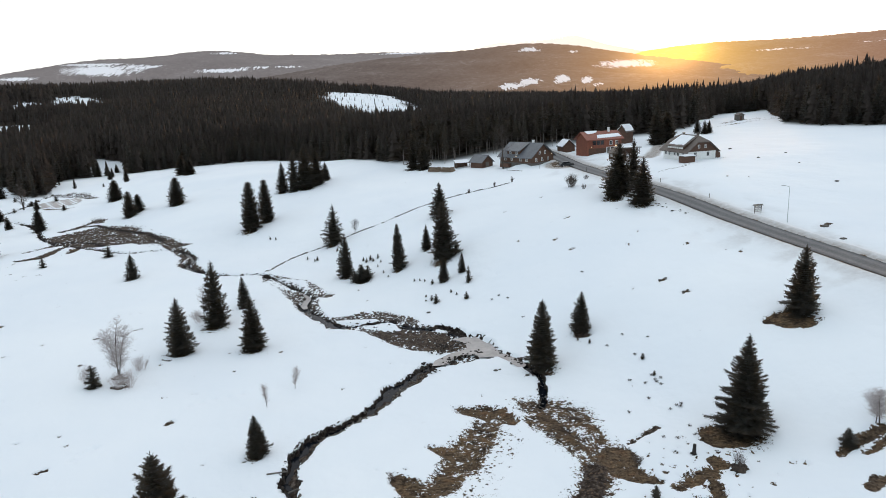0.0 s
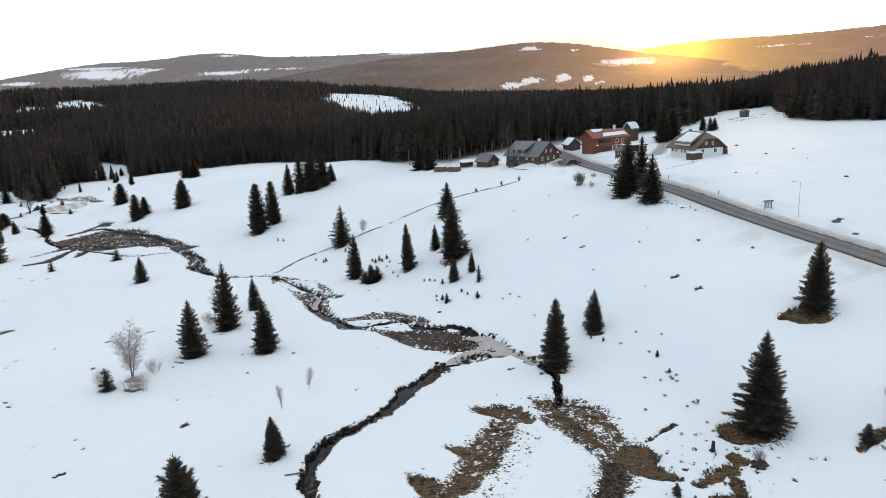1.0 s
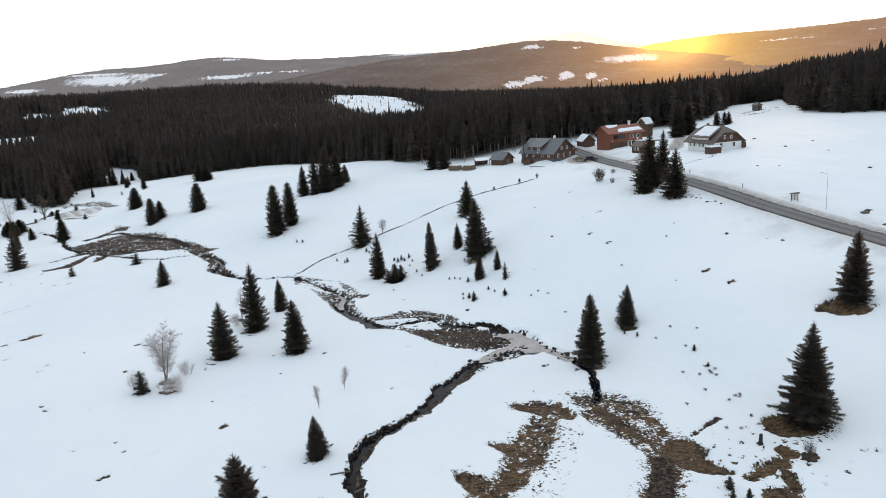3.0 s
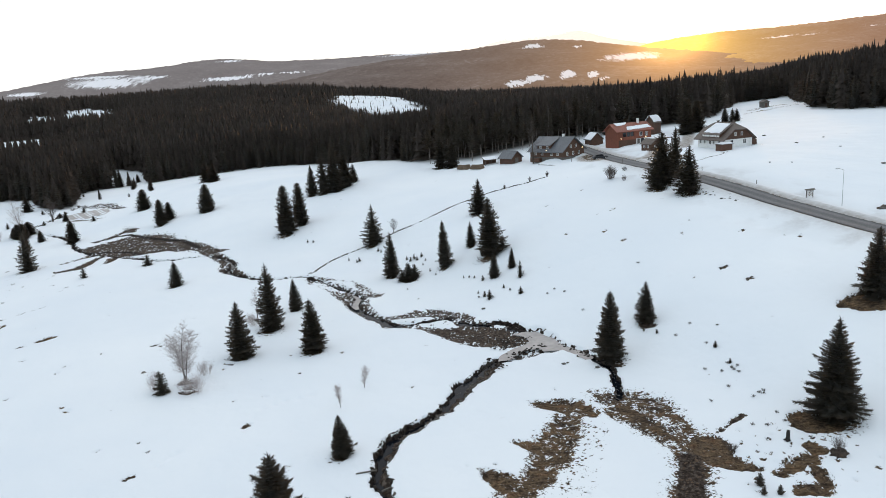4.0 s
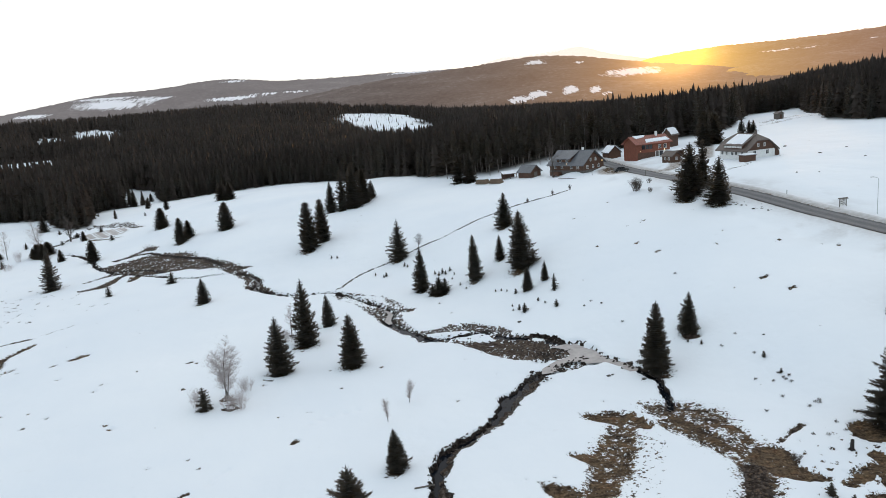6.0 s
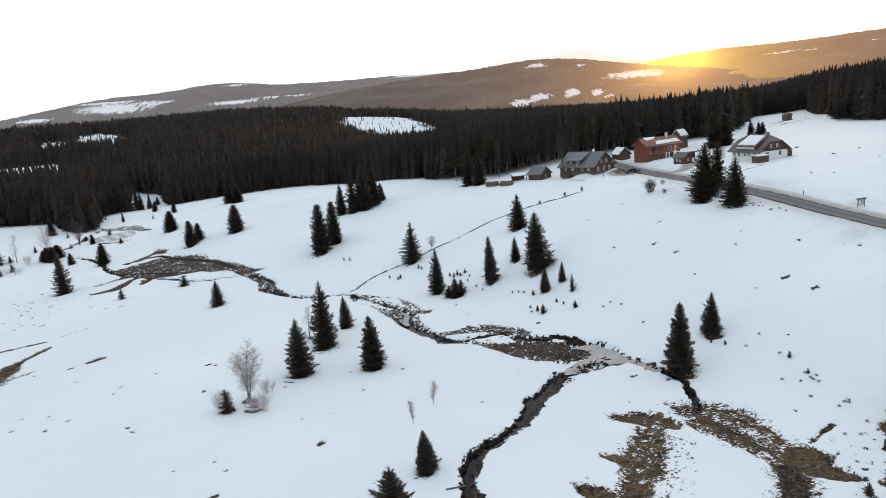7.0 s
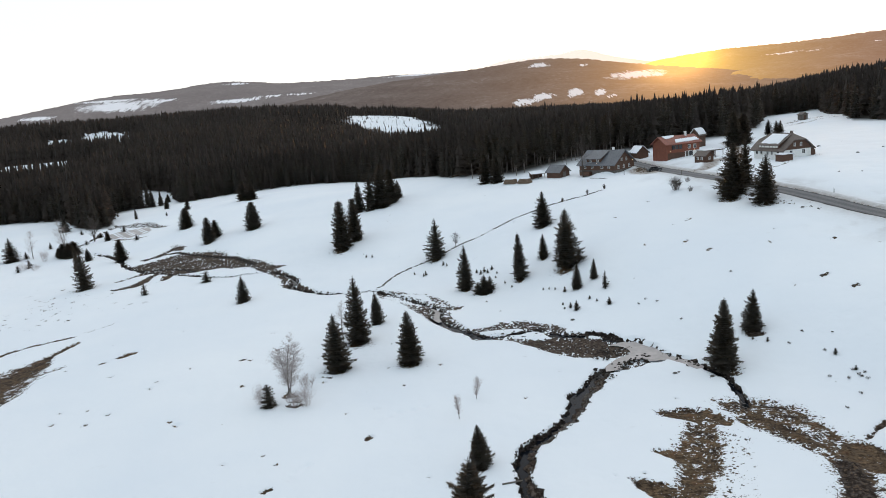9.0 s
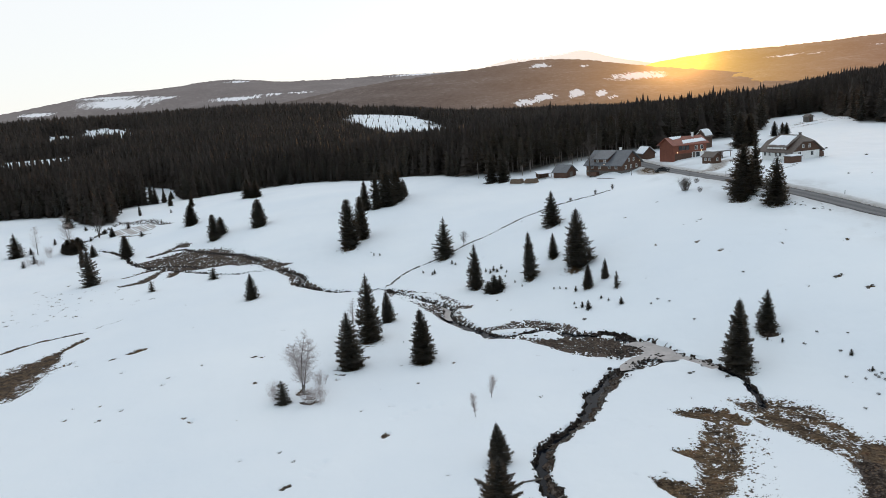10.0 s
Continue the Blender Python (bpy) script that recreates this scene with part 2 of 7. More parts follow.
# heights of the wooded country farther out: by bearing (degrees) and by distance
FAR_AZ = (-180, -60, -33, -18, -10, -5, 0, 10, 20, 35, 60, 180)
FAR_R = (450, 800, 1250, 2000)
FAR_Z = [(-8, -9, -9, -8, -6, -2, 0, 4, 11, 16, 13, -8), (0, 10, 14, 16, 6, -13, -9, -2, 0, 22, 30, 0),
         (20, 45, 47, 49, 40, 30, 13, 4, 0, 35, 50, 20), (0, 0, 0, 0, 0, 0, 0, 0, 0, 10, 20, 0)]



def smooth(a, b, v):
    u = np.clip((v - a) / (b - a), 0, 1)
    return u * u * (3 - 2 * u)


def value_noise(x, y, seed=0):
    xi, yi = np.floor(x).astype(np.int64), np.floor(y).astype(np.int64)
    fx, fy = x - xi, y - yi
    fx, fy = fx * fx * (3 - 2 * fx), fy * fy * (3 - 2 * fy)

    def h(i, j):
        n = (i * 374761393 + j * 668265263 + seed * 974711) & 0x7FFFFFFF
        n = ((n ^ (n >> 13)) * 1274126177) & 0x7FFFFFFF
        return ((n ^ (n >> 16)) & 0xFFFF) / 65535.0

    return (h(xi, yi) * (1 - fx) + h(xi + 1, yi) * fx) * (1 - fy) + (h(xi, yi + 1) * (1 - fx) + h(xi + 1, yi + 1) * fx) * fy


def fbm(x, y, octaves=4, seed=0):
    v, a, s = 0.0, 0.5, 1.0
    for k in range(octaves):
        v = v + a * value_noise(x * s, y * s, seed + k * 17)
        a, s = a * 0.5, s * 2.03
    return v / (1 - 0.5 ** octaves)


def land(x, y):
    """Height of the open land, without stream, road and small bumps."""
    x, y = np.asarray(x, float), np.asarray(y, float)
    s = (x - 13) * 0.74 + (y - 90) * 0.673
    a = -(x - 13) * 0.673 + (y - 90) * 0.74
    s = s - 15 * np.exp(-((a - 80) / 48) ** 2) - 3
    h = 3 * np.logaddexp(0, s / 3)
    near = -9.3 + 8 * (1 - np.exp(-h / 22)) * np.clip(1.25 - a / 220, 0.35, 1.2) + 0.06 * h * np.clip(1 - a / 260, 0.1, 1)
    ex = [np.exp(-((x - c) ** 2) / 2592.0) for c in HX]
    for j, cy in enumerate(HY):
        ey = np.exp(-((y - cy) ** 2) / 2592.0)
        near = near + ey * sum(HILL[j][i] * ex[i] for i in range(len(HX)))
    r, az = np.hypot(x, y), np.degrees(np.arctan2(x, y))
    rings = [np.interp(az, FAR_AZ, z) for z in FAR_Z]
    far = rings[0]
    for k in range(3):
        far = far + (rings[k + 1] - rings[k]) * smooth(FAR_R[k], FAR_R[k + 1], r)
    w = smooth(330, 460, r)
    return near * (1 - w) + far * w


def curve_through(pts, step=1.5):
    """Points along a smooth line through pts; each row may carry widths after x, y."""
    p = np.array(pts, float)
    q = np.vstack([2 * p[0] - p[1], p, 2 * p[-1] - p[-2]])
    out = []
    for i in range(1, len(q) - 2):
        n = max(2, int(np.hypot(*(q[i + 1] - q[i])[:2]) / step))
        for u in np.linspace(0, 1, n, endpoint=False):
            out.append(0.5 * (2 * q[i] + (q[i + 1] - q[i - 1]) * u + (2 * q[i - 1] - 5 * q[i] + 4 * q[i + 1] - q[i + 2]) * u * u
                              + (3 * q[i] - q[i - 1] - 3 * q[i + 1] + q[i + 2]) * u ** 3))
    out.append(p[-1])
    return np.array(out)


def path_distance(x, y, line):
    """Distance from each place to a line, and how far along it (0 to 1)."""
    best, along = np.full(x.shape, 1e9), np.zeros(x.shape)
    n = len(line) - 1
    for i in range(n):
        ax, ay = line[i][:2]
        dx, dy = line[i + 1][0] - ax, line[i + 1][1] - ay
        u = np.clip(((x - ax) * dx + (y - ay) * dy) / (dx * dx + dy * dy + 1e-9), 0, 1)
        d = np.hypot(x - ax - u * dx, y - ay - u * dy)
        near = d < best
        best = np.where(near, d, best)
        along = np.where(near, (i + u) / n, along)
    return best, along


# streams: x, y, half width of the channel
STREAM_MAIN = [(-13.5, 51, 1.2), (-15.2, 57.5, 0.9), (-16.1, 62.3, 0.75), (-16.6, 63.4, 0.9), (-17.1, 65.5, 0.78), (-17.3, 68.1, 0.98), (-16.9, 71.4, 0.97), (-16.3, 73.8, 1.01), (-14.5, 75.6, 1.07), (-12.3, 78.2, 1.14), (-10.2, 80.6, 1.01), (-8.2, 84.7, 1.0), (-7.2, 87.7, 1.15), (-5.7, 90.5, 1.1), (-4.1, 93.2, 1.05), (-2.0, 95.9, 1.0)]
STREAM_ARM = [(10.6, 95.0, 0.5), (11.6, 92.8, 0.6), (12.6, 90.6, 0.5), (13.1, 88.6, 0.5), (12.7, 86.6, 0.5), (12.5, 84.4, 0.5), (12.3, 82.6, 0.5), (11.6, 80.8, 0.5)]
STREAM_UPPER = [(4.2, 103.4, 0.7), (2.3, 107.1, 0.8), (-1.5, 110.9, 0.7), (-5.3, 111.6, 0.7), (-10.1, 116.2, 0.7), (-14.1, 114.7, 0.7), (-19.5, 115.1, 0.8), (-24.1, 121.2, 0.9), (-26.9, 125.5, 1.0),
                (-26.9, 131.4, 1.1), (-30.8, 137.6, 0.7), (-36.9, 146.1, 0.6), (-41.7, 151.7, 0.6), (-48.4, 153.0, 0.6), (-55.9, 156.4, 0.7), (-63.2, 165.3, 0.8), (-63.7, 171.9, 0.7), (-71.6, 183.3, 0.7), (-77.5, 184.2, 0.5), (-83, 183.2, 0.5), (-90, 185.4, 0.55), (-100.4, 192.3, 0.6), (-110, 199.3, 0.6), (-117, 203.5, 0.65)]
STREAM_LEFT = [(-117, 203.5, 0.7), (-127.4, 215.6, 0.7), (-132.4, 223.4, 0.7), (-138.4, 232.2, 0.7), (-145.3, 239.5, 0.6), (-152.3, 245.5, 0.55), (-158.1, 250, 0.5), (-163.8, 254, 0.5), (-168.6, 260.3, 0.6), (-170.2, 268, 0.6), (-170, 273.6, 0.7), (-170.8, 281.6, 0.7), (-172.7, 291.1, 0.7), (-175.1, 302.2, 0.7), (-176.6, 312.1, 0.6)]
STREAMS = [curve_through(s) for s in (STREAM_MAIN, STREAM_ARM, STREAM_UPPER, STREAM_LEFT)]
# places where the snow has gone: line of x, y, half width; and how bare the middle is
# thawed grass, and one patch painted for shade, with a frayed rim: line of x, y, half width; depth of the rim, how bare
# the middle is, how peaty
MELT_SWAMP = [
    ([(9.9, 81.3, 1.47), (11.9, 79.6, 3.29), (13.2, 76.7, 4.01), (14.3, 72.6, 3.2), (15.5, 69.1, 2.69), (16, 66.2, 2.2), (14.7, 62.6, 1.82), (13.4, 59.7, 1.65), (12.6, 57.7, 1.73), (11.2, 53.5, 1.8)], 1.7, 0.62, 0.1),
    ([(17.7, 66.6, 2.22), (17.9, 63.4, 1.69), (19.4, 62, 1.21), (20.6, 61.3, 0.56)], 0.5, 0.9, 0.15),
    ([(10.2, 80.2, 0.5), (11.6, 77.8, 1.2), (12.9, 73.6, 1.2), (14.6, 69, 0.9), (15.6, 65.6, 1.0)], 1.2, 0.92, 0.1),
    ([(15, 64.5, 1.2), (13.6, 60, 1.3), (12.4, 56.8, 1.4)], 0.6, 0.92, 0.9),
    ([(20, 69.2, 0.3), (21.6, 70.7, 0.21), (21.8, 70.9, 0.22), (23, 71.7, 0.47), (23.9, 72.3, 0.34)], 0.3, 1.2, 0.9),
]
MELT_GRASS = [
    ([(1.3, 80.5, 0.77), (2.9, 79.9, 1.45), (4.9, 79.3, 2.14), (6.5, 78.5, 1.65), (7.6, 76.2, 0.82)], 0.8, 0.78, 0.0),
    ([(4.7, 75.7, 1.71), (3.4, 72.5, 2.14), (1.8, 69.6, 2.39), (1, 66.5, 2.11), (-0.1, 64.1, 1.74), (-1.8, 61.8, 1.52), (-3.1, 60.2, 2.03)], 1.5, 0.70, 0.0),
    ([(-2.4, 70.8, 0.4), (-1.1, 70, 0.91), (0, 69.5, 1.58)], 0.4, 0.8, 0.0),
    ([(-6.4, 65.2, 0.28), (-5.5, 64, 1.1), (-4.3, 62.7, 1.61), (-3.3, 61.5, 1.61)], 0.5, 0.8, 0.0),
    ([(6.4, 72.6, 1.4), (5.3, 68.8, 1.44), (3.4, 64.3, 1.51), (2.2, 61.5, 1.91)], 1.2, 0.31, 0.3),
]
MELT_BANK = [
    ([(29.3, 69.8, 1.6), (29.8, 68.4, 2.0), (31.6, 67.7, 1.16)], 0.3, 1.1, 0.0),
    ([(22.1, 59.8, 0.64), (24.1, 61.1, 1.02), (26, 61.8, 1.22), (25.7, 60.6, 0.53), (25.5, 58.9, 0.72), (25.1, 57.2, 0.57)], 0.5, 0.85, 0.0),
    ([(22, 56.4, 0.48), (23.2, 56.9, 1.21), (24.1, 56.5, 1)], 0.5, 0.85, 0.0),
    ([(27.4, 64.4, 0.91), (27.6, 63.4, 0.99)], 0.25, 0.9, 0.0),
    ([(39.3, 62.6, 0.5), (40.4, 63.3, 0.6), (41.8, 63.7, 0.65), (43.4, 64.3, 0.8), (44.8, 64.6, 0.8)], 0.35, 1.0, 0.2),
    ([(41.5, 62.0, 0.35), (42.8, 62.4, 0.45), (44.0, 63.0, 0.55)], 0.35, 0.9, 0.1),
    ([(55.9, 173.5, 0.3), (58.9, 176.0, 0.35), (61.8, 177.3, 0.35), (65.6, 180.5, 0.3)], 0.3, 0.9, 0.5),
    # shade beside the white house, painted as a dark bare patch
    ([(75.0, 187.7, 0.4), (76.6, 187.8, 0.5), (78.2, 187.9, 0.3)], 0.3, 0.9, 0.5),
    ([(67.6, 119.8, 0.3), (68.8, 120.4, 0.4), (70.1, 120.9, 0.5)], 0.25, 1.1, 0.8),
    ([(19.9, 98.6, 0.5), (20.6, 97.6, 0.75), (21.3, 97.2, 0.5)], 0.3, 1.1, 0.8),
    ([(39, 57, 0.6), (40.5, 58.1, 0.76)], 0.3, 1.0, 0.3),
    ([(43.8, 88, 0.91), (45.7, 87.5, 2.44), (47.4, 85.5, 1.43)], 0.3, 1.1, 0.0),
]
MELT_RIM = [
    ([(-125.6, 223.1, 0.9), (-121.7, 224.3, 0.9), (-118.7, 226.4, 0.9), (-113.7, 225.9, 0.9), (-105.2, 217.9, 0.9), (-95.5, 210.4, 0.9), (-90.1, 207, 0.9), (-85, 201.1, 0.9), (-81.2, 196, 0.9)], 0.4, 1.0, 1.0),
    ([(-123.9, 210.9, 0.8), (-116.6, 205.1, 0.8), (-110.7, 203.5, 0.8), (-103.6, 200.5, 0.8), (-97.6, 194.5, 0.8)], 0.4, 1.0, 1.0),
]
MELT = MELT_RIM + MELT_SWAMP + MELT_GRASS + MELT_BANK
THAW_POND = [
    ([(-11.5, 110.6, 1.6), (-8.0, 108.6, 3.2), (-3.6, 106.2, 4.2), (0.6, 103.6, 3.0)], 1.05, 0.78),
    ([(-21.5, 117.6, 1.0), (-16, 118.6, 1.3), (-10.6, 118.4, 1.3), (-5.6, 114.4, 1.1)], 0.72, 0.78),
    ([(-14, 113.6, 1.4), (-9, 112.4, 1.8), (-3, 110.4, 1.3)], 0.72, 0.78),
    ([(1.0, 96.6, 0.9), (2.6, 97.5, 1.08), (4.2, 98.0, 0.7)], 0.3, 0.78),
]
THAW_STREAM = [
    ([(-37.2, 146.0, 2.5), (-31.0, 140.3, 2.7), (-27.0, 134.6, 2.4), (-23.4, 131.2, 1.3)], 0.1, 0.78),
    ([(-15.4, 118.9, 1.87), (-12.3, 119.2, 1.64), (-8.7, 115.1, 1.31)], 0.5, 0.78),
    ([(-20, 114.3, 1.16), (-15.6, 113.5, 1.29), (-11.7, 111.7, 1.88), (-8.5, 108.9, 1.49)], 0.4, 0.78),
    ([(-39.5, 148.5, 1.4), (-34.5, 142, 2.3), (-30.5, 136, 2.7), (-27.5, 130, 2.7), (-26, 125, 2.1), (-22.5, 118.5, 1.3)], 0.6, 0.78),
    ([(-26.5, 132.0, 1.2), (-22.8, 131.4, 1.1)], 0.8, 0.4),
    ([(-57, 158, 1.2), (-63.5, 166, 2.2), (-66.0, 174.0, 2.2), (-72, 183.5, 2.0), (-80.0, 193.4, 2.0), (-90, 203, 1.8)], 0.5, 0.78),
    ([(-123.5, 214.8, 2), (-118.2, 213.6, 7.6), (-110.8, 213, 10.6), (-100.8, 205, 10.8), (-93.3, 201.5, 7.2), (-88.2, 200.2, 4.4), (-82, 194.6, 4.4), (-75.8, 189.3, 3.2), (-71, 190.1, 0.9)], 0.92, 0.75),
    ([(-124, 222, 1.0), (-121, 228, 1.4), (-118, 235, 2.0), (-115.5, 231, 1.4)], 1.0, 0.6),
]
THAW_BOG = [
    ([(-120.5, 195, 1.0), (-118.0, 198.6, 1.2), (-115.5, 200.8, 1.5), (-111, 201.4, 1.1)], 0.95, 0.5),
    ([(-117, 185.0, 1.0), (-112.6, 186.2, 2.0), (-111.4, 190.4, 1.9), (-111.2, 196, 1.2), (-110.4, 200, 0.9)], 1.05, 0.6),
    ([(-105.4, 195.2, 1.2), (-105.2, 192.6, 1.4), (-105.0, 189.4, 0.8)], 1.05, 0.35),
    ([(-48.6, 94.6, 0.45), (-47.6, 94.8, 0.5)], 1.0, 0.6), ([(-47.8, 91.6, 0.4), (-46.6, 91.2, 0.45), (-45.8, 91.8, 0.35)], 1.0, 0.6),
    ([(-47.8, 93.0, 0.3), (-46.6, 92.8, 0.35)], 0.95, 0.6),
]
THAW_VALLEY = [
    ([(-174.7, 308, 1.5), (-167.1, 302.5, 3.6), (-158.3, 296.5, 4.4), (-150, 288, 2.6), (-143, 280, 1.8), (-138.4, 276.6, 0.9)], 0.3, 0.78),
    ([(-157, 270, 0.8), (-150, 266.4, 0.9), (-142, 265, 0.7)], 0.85),
    ([(-103.8, 108.5, 4.4), (-104.6, 114, 4.6), (-104.6, 120, 4.0), (-104.0, 125.5, 2.4), (-103.8, 129.4, 0.8)], 1.1, 0.3),
    ([(-103.8, 129.4, 0.6), (-103.2, 132.8, 0.7), (-101.9, 137.0, 0.5)], 0.95, 0.35),
    ([(-102, 116.5, 1.0), (-99.4, 119.6, 1.2), (-97.2, 122.2, 0.8)], 0.56),
    ([(-117.5, 133.4, 0.55), (-115.6, 136.3, 0.65), (-112.3, 138.8, 0.45), (-108.4, 140.6, 0.6), (-105.6, 142.2, 0.4)], 0.9, 0.35),
]
THAW_MEADOW = [
    ([(-87.0, 124.0, 0.7), (-86.2, 124.8, 1.0), (-85.4, 125.6, 0.7)], 1.0),
    ([(-89.4, 121.0, 0.42), (-89.0, 121.5, 0.46)], 0.95, 0.35),
    ([(-60.8, 113.1, 0.32), (-60.2, 113.5, 0.32)], 0.9, 0.35),
    ([(-55.6, 117.2, 0.3), (-54.7, 117.6, 0.35)], 0.9),
    ([(-99.6, 107.6, 0.4), (-98.9, 107.9, 0.4)], 1.0, 0.8),
    ([(-35.3, 79.1, 0.32), (-34.9, 79.6, 0.42)], 0.95, 0.35),
    ([(-45.3, 68.1, 0.3), (-44.8, 68.6, 0.38)], 0.95, 0.35),
]
THAW_BANK = [
    ([(15.2, 135.7, 0.2), (15.8, 136.1, 0.24)], 0.95, 0.36),
]
THAW_SLOPE = [
    ([(21.6, 131.3, 0.2), (22.4, 131.7, 0.24)], 0.95, 0.36),
    ([(24.0, 125.4, 0.2), (24.8, 125.8, 0.24)], 0.95, 0.36),
    ([(26.1, 142.2, 0.2), (26.9, 142.6, 0.24)], 0.95, 0.36),
    ([(42.8, 117.9, 0.2), (43.5, 118.3, 0.24)], 0.95, 0.36),
    ([(49.4, 111.2, 0.2), (50.1, 111.6, 0.24)], 0.95, 0.36),
    ([(14.6, 156.9, 0.2), (15.2, 157.3, 0.24)], 0.95, 0.36),
    ([(23.8, 163.7, 0.2), (24.5, 164.1, 0.24)], 0.95, 0.36),
    ([(34.8, 106.2, 0.25), (35.7, 106.5, 0.28)], 0.9),
    ([(36.7, 101.2, 0.28), (37.5, 101.2, 0.25)], 0.9),
    ([(-104, 145, 0.5), (-100, 150, 0.6)], 0.6),
    ([(118, 286, 2.0), (138, 301, 2.0), (158, 310, 1.5)], 0.62),
]
THAW_EDGE = [
    ([(112, 276, 1.4), (140, 292, 1.5)], 0.56),
    ([(-55.9, 192.0, 0.8), (-53, 191.6, 0.8)], 0.8),
    ([(-42.6, 113.8, 0.4), (-40.2, 113.4, 0.4)], 0.7),
    ([(-44.6, 101.8, 0.4), (-43.2, 101.2, 0.4)], 0.8),
]
BARE = THAW_POND + THAW_STREAM + THAW_BOG + THAW_VALLEY + THAW_MEADOW + THAW_BANK + THAW_SLOPE + THAW_EDGE
# snow left lying within the thawed places: line of x, y, half width
SNOW_LEFT = [
    [(-88.6, 188.7, 3.73), (-84.1, 188.6, 5.3), (-79.5, 186.5, 2.6)],
    [(-14.2, 114, 1.14), (-11.3, 114, 2.28), (-8.5, 111.1, 0.82)],
    [(-2.3, 110.7, 0.54), (-0.3, 109.2, 0.76), (1.6, 107.3, 0.47)],
    [(-36.7, 144.8, 2), (-32.5, 140.6, 3.25), (-29.2, 136.1, 1.7)],
]
ROAD = curve_through([(81.8, 10), (75.2, 48), (69.7, 72), (64.9, 93.7), (61.8, 106.3), (58.1, 117.8), (54.1, 131), (50.4, 146), (46.3, 163), (42.8, 182), (41.4, 200), (40.8, 216), (40.2, 234), (38.5, 250), (34.0, 268)], 3.0)
LANE = curve_through([(43.0, 192), (50, 194), (57, 207), (62.0, 204), (66, 212), (74, 232), (78, 250)], 3.0)
YARD = curve_through([(40.2, 198), (37.4, 201), (35.8, 207), (36.4, 213)], 2.0)
ROAD_Z = land(ROAD[:, 0], ROAD[:, 1])
ROAD_Z = np.convolve(np.pad(ROAD_Z, 4, mode="edge"), np.ones(9) / 9, mode="valid")
ROAD_HALF = 2.6


# ploughed snow heaps and trodden hollows: x, y, radius, height
HEAPS = [(27.6, 216.6, 2.4, 1.2), (24.4, 218.4, 2.0, 0.8), (37.0, 188.6, 3.4, 1.2), (34.0, 193.0, 2.6, 0.9), (38.4, 182.0, 2.4, 0.8), (48.6, 201.5, 3.0, 1.4), (46.8, 196.0, 3.2, 1.3), (46.2, 188.5, 2.4, 0.9),
         (47.4, 208.0, 2.6, 1.1), (45.8, 216.5, 2.0, 0.9), (36.6, 218.0, 2.2, 0.9), (49.4, 172.0, 1.8, 0.5), (33.0, 167.8, 1.6, 0.5), (60.6, 210.0, 2.4, 0.8),
         (-34.1, 84.2, 0.55, -0.22), (-33.0, 85.3, 0.55, -0.22), (-31.8, 86.4, 0.55, -0.22), (-29.9, 86.9, 0.55, -0.22), (-28.4, 87.8, 0.55, -0.22), (-42.5, 72.0, 0.55, -0.22), (-42.1, 72.9, 0.55, -0.22), (-41.6, 73.6, 0.55, -0.22), (-42.8, 70.8, 0.55, -0.22), (-62.1, 88.0, 0.55, -0.22)]


def bumps(x, y):
    """Swells and hummocks of the snow, and the heaps by the road."""
    z = (fbm(x / 34, y / 34, 3, 5) - 0.5) * 0.8 + (fbm(x / 5.5, y / 5.5, 3, 7) - 0.5) * 0.28
    rough_ = 0.7 + 0.6 * fbm(x / 1.6, y / 1.6, 3, 13)
    for hx, hy, r, h in HEAPS:
        z = z + h * rough_ * np.exp(-(((x - hx) ** 2 + (y - hy) ** 2) / (r * r)))
    return z


def inside(x, y, ring):
    """Which places lie within a closed outline."""
    odd = np.zeros(len(x), bool)
    for (ax, ay), (bx, by) in zip(ring[:, :2], np.roll(ring[:, :2], -1, axis=0)):
        if ay != by:
            odd ^= ((ay > y) != (by > y)) & (x < (bx - ax) * (y - ay) / (by - ay) + ax)
    return odd


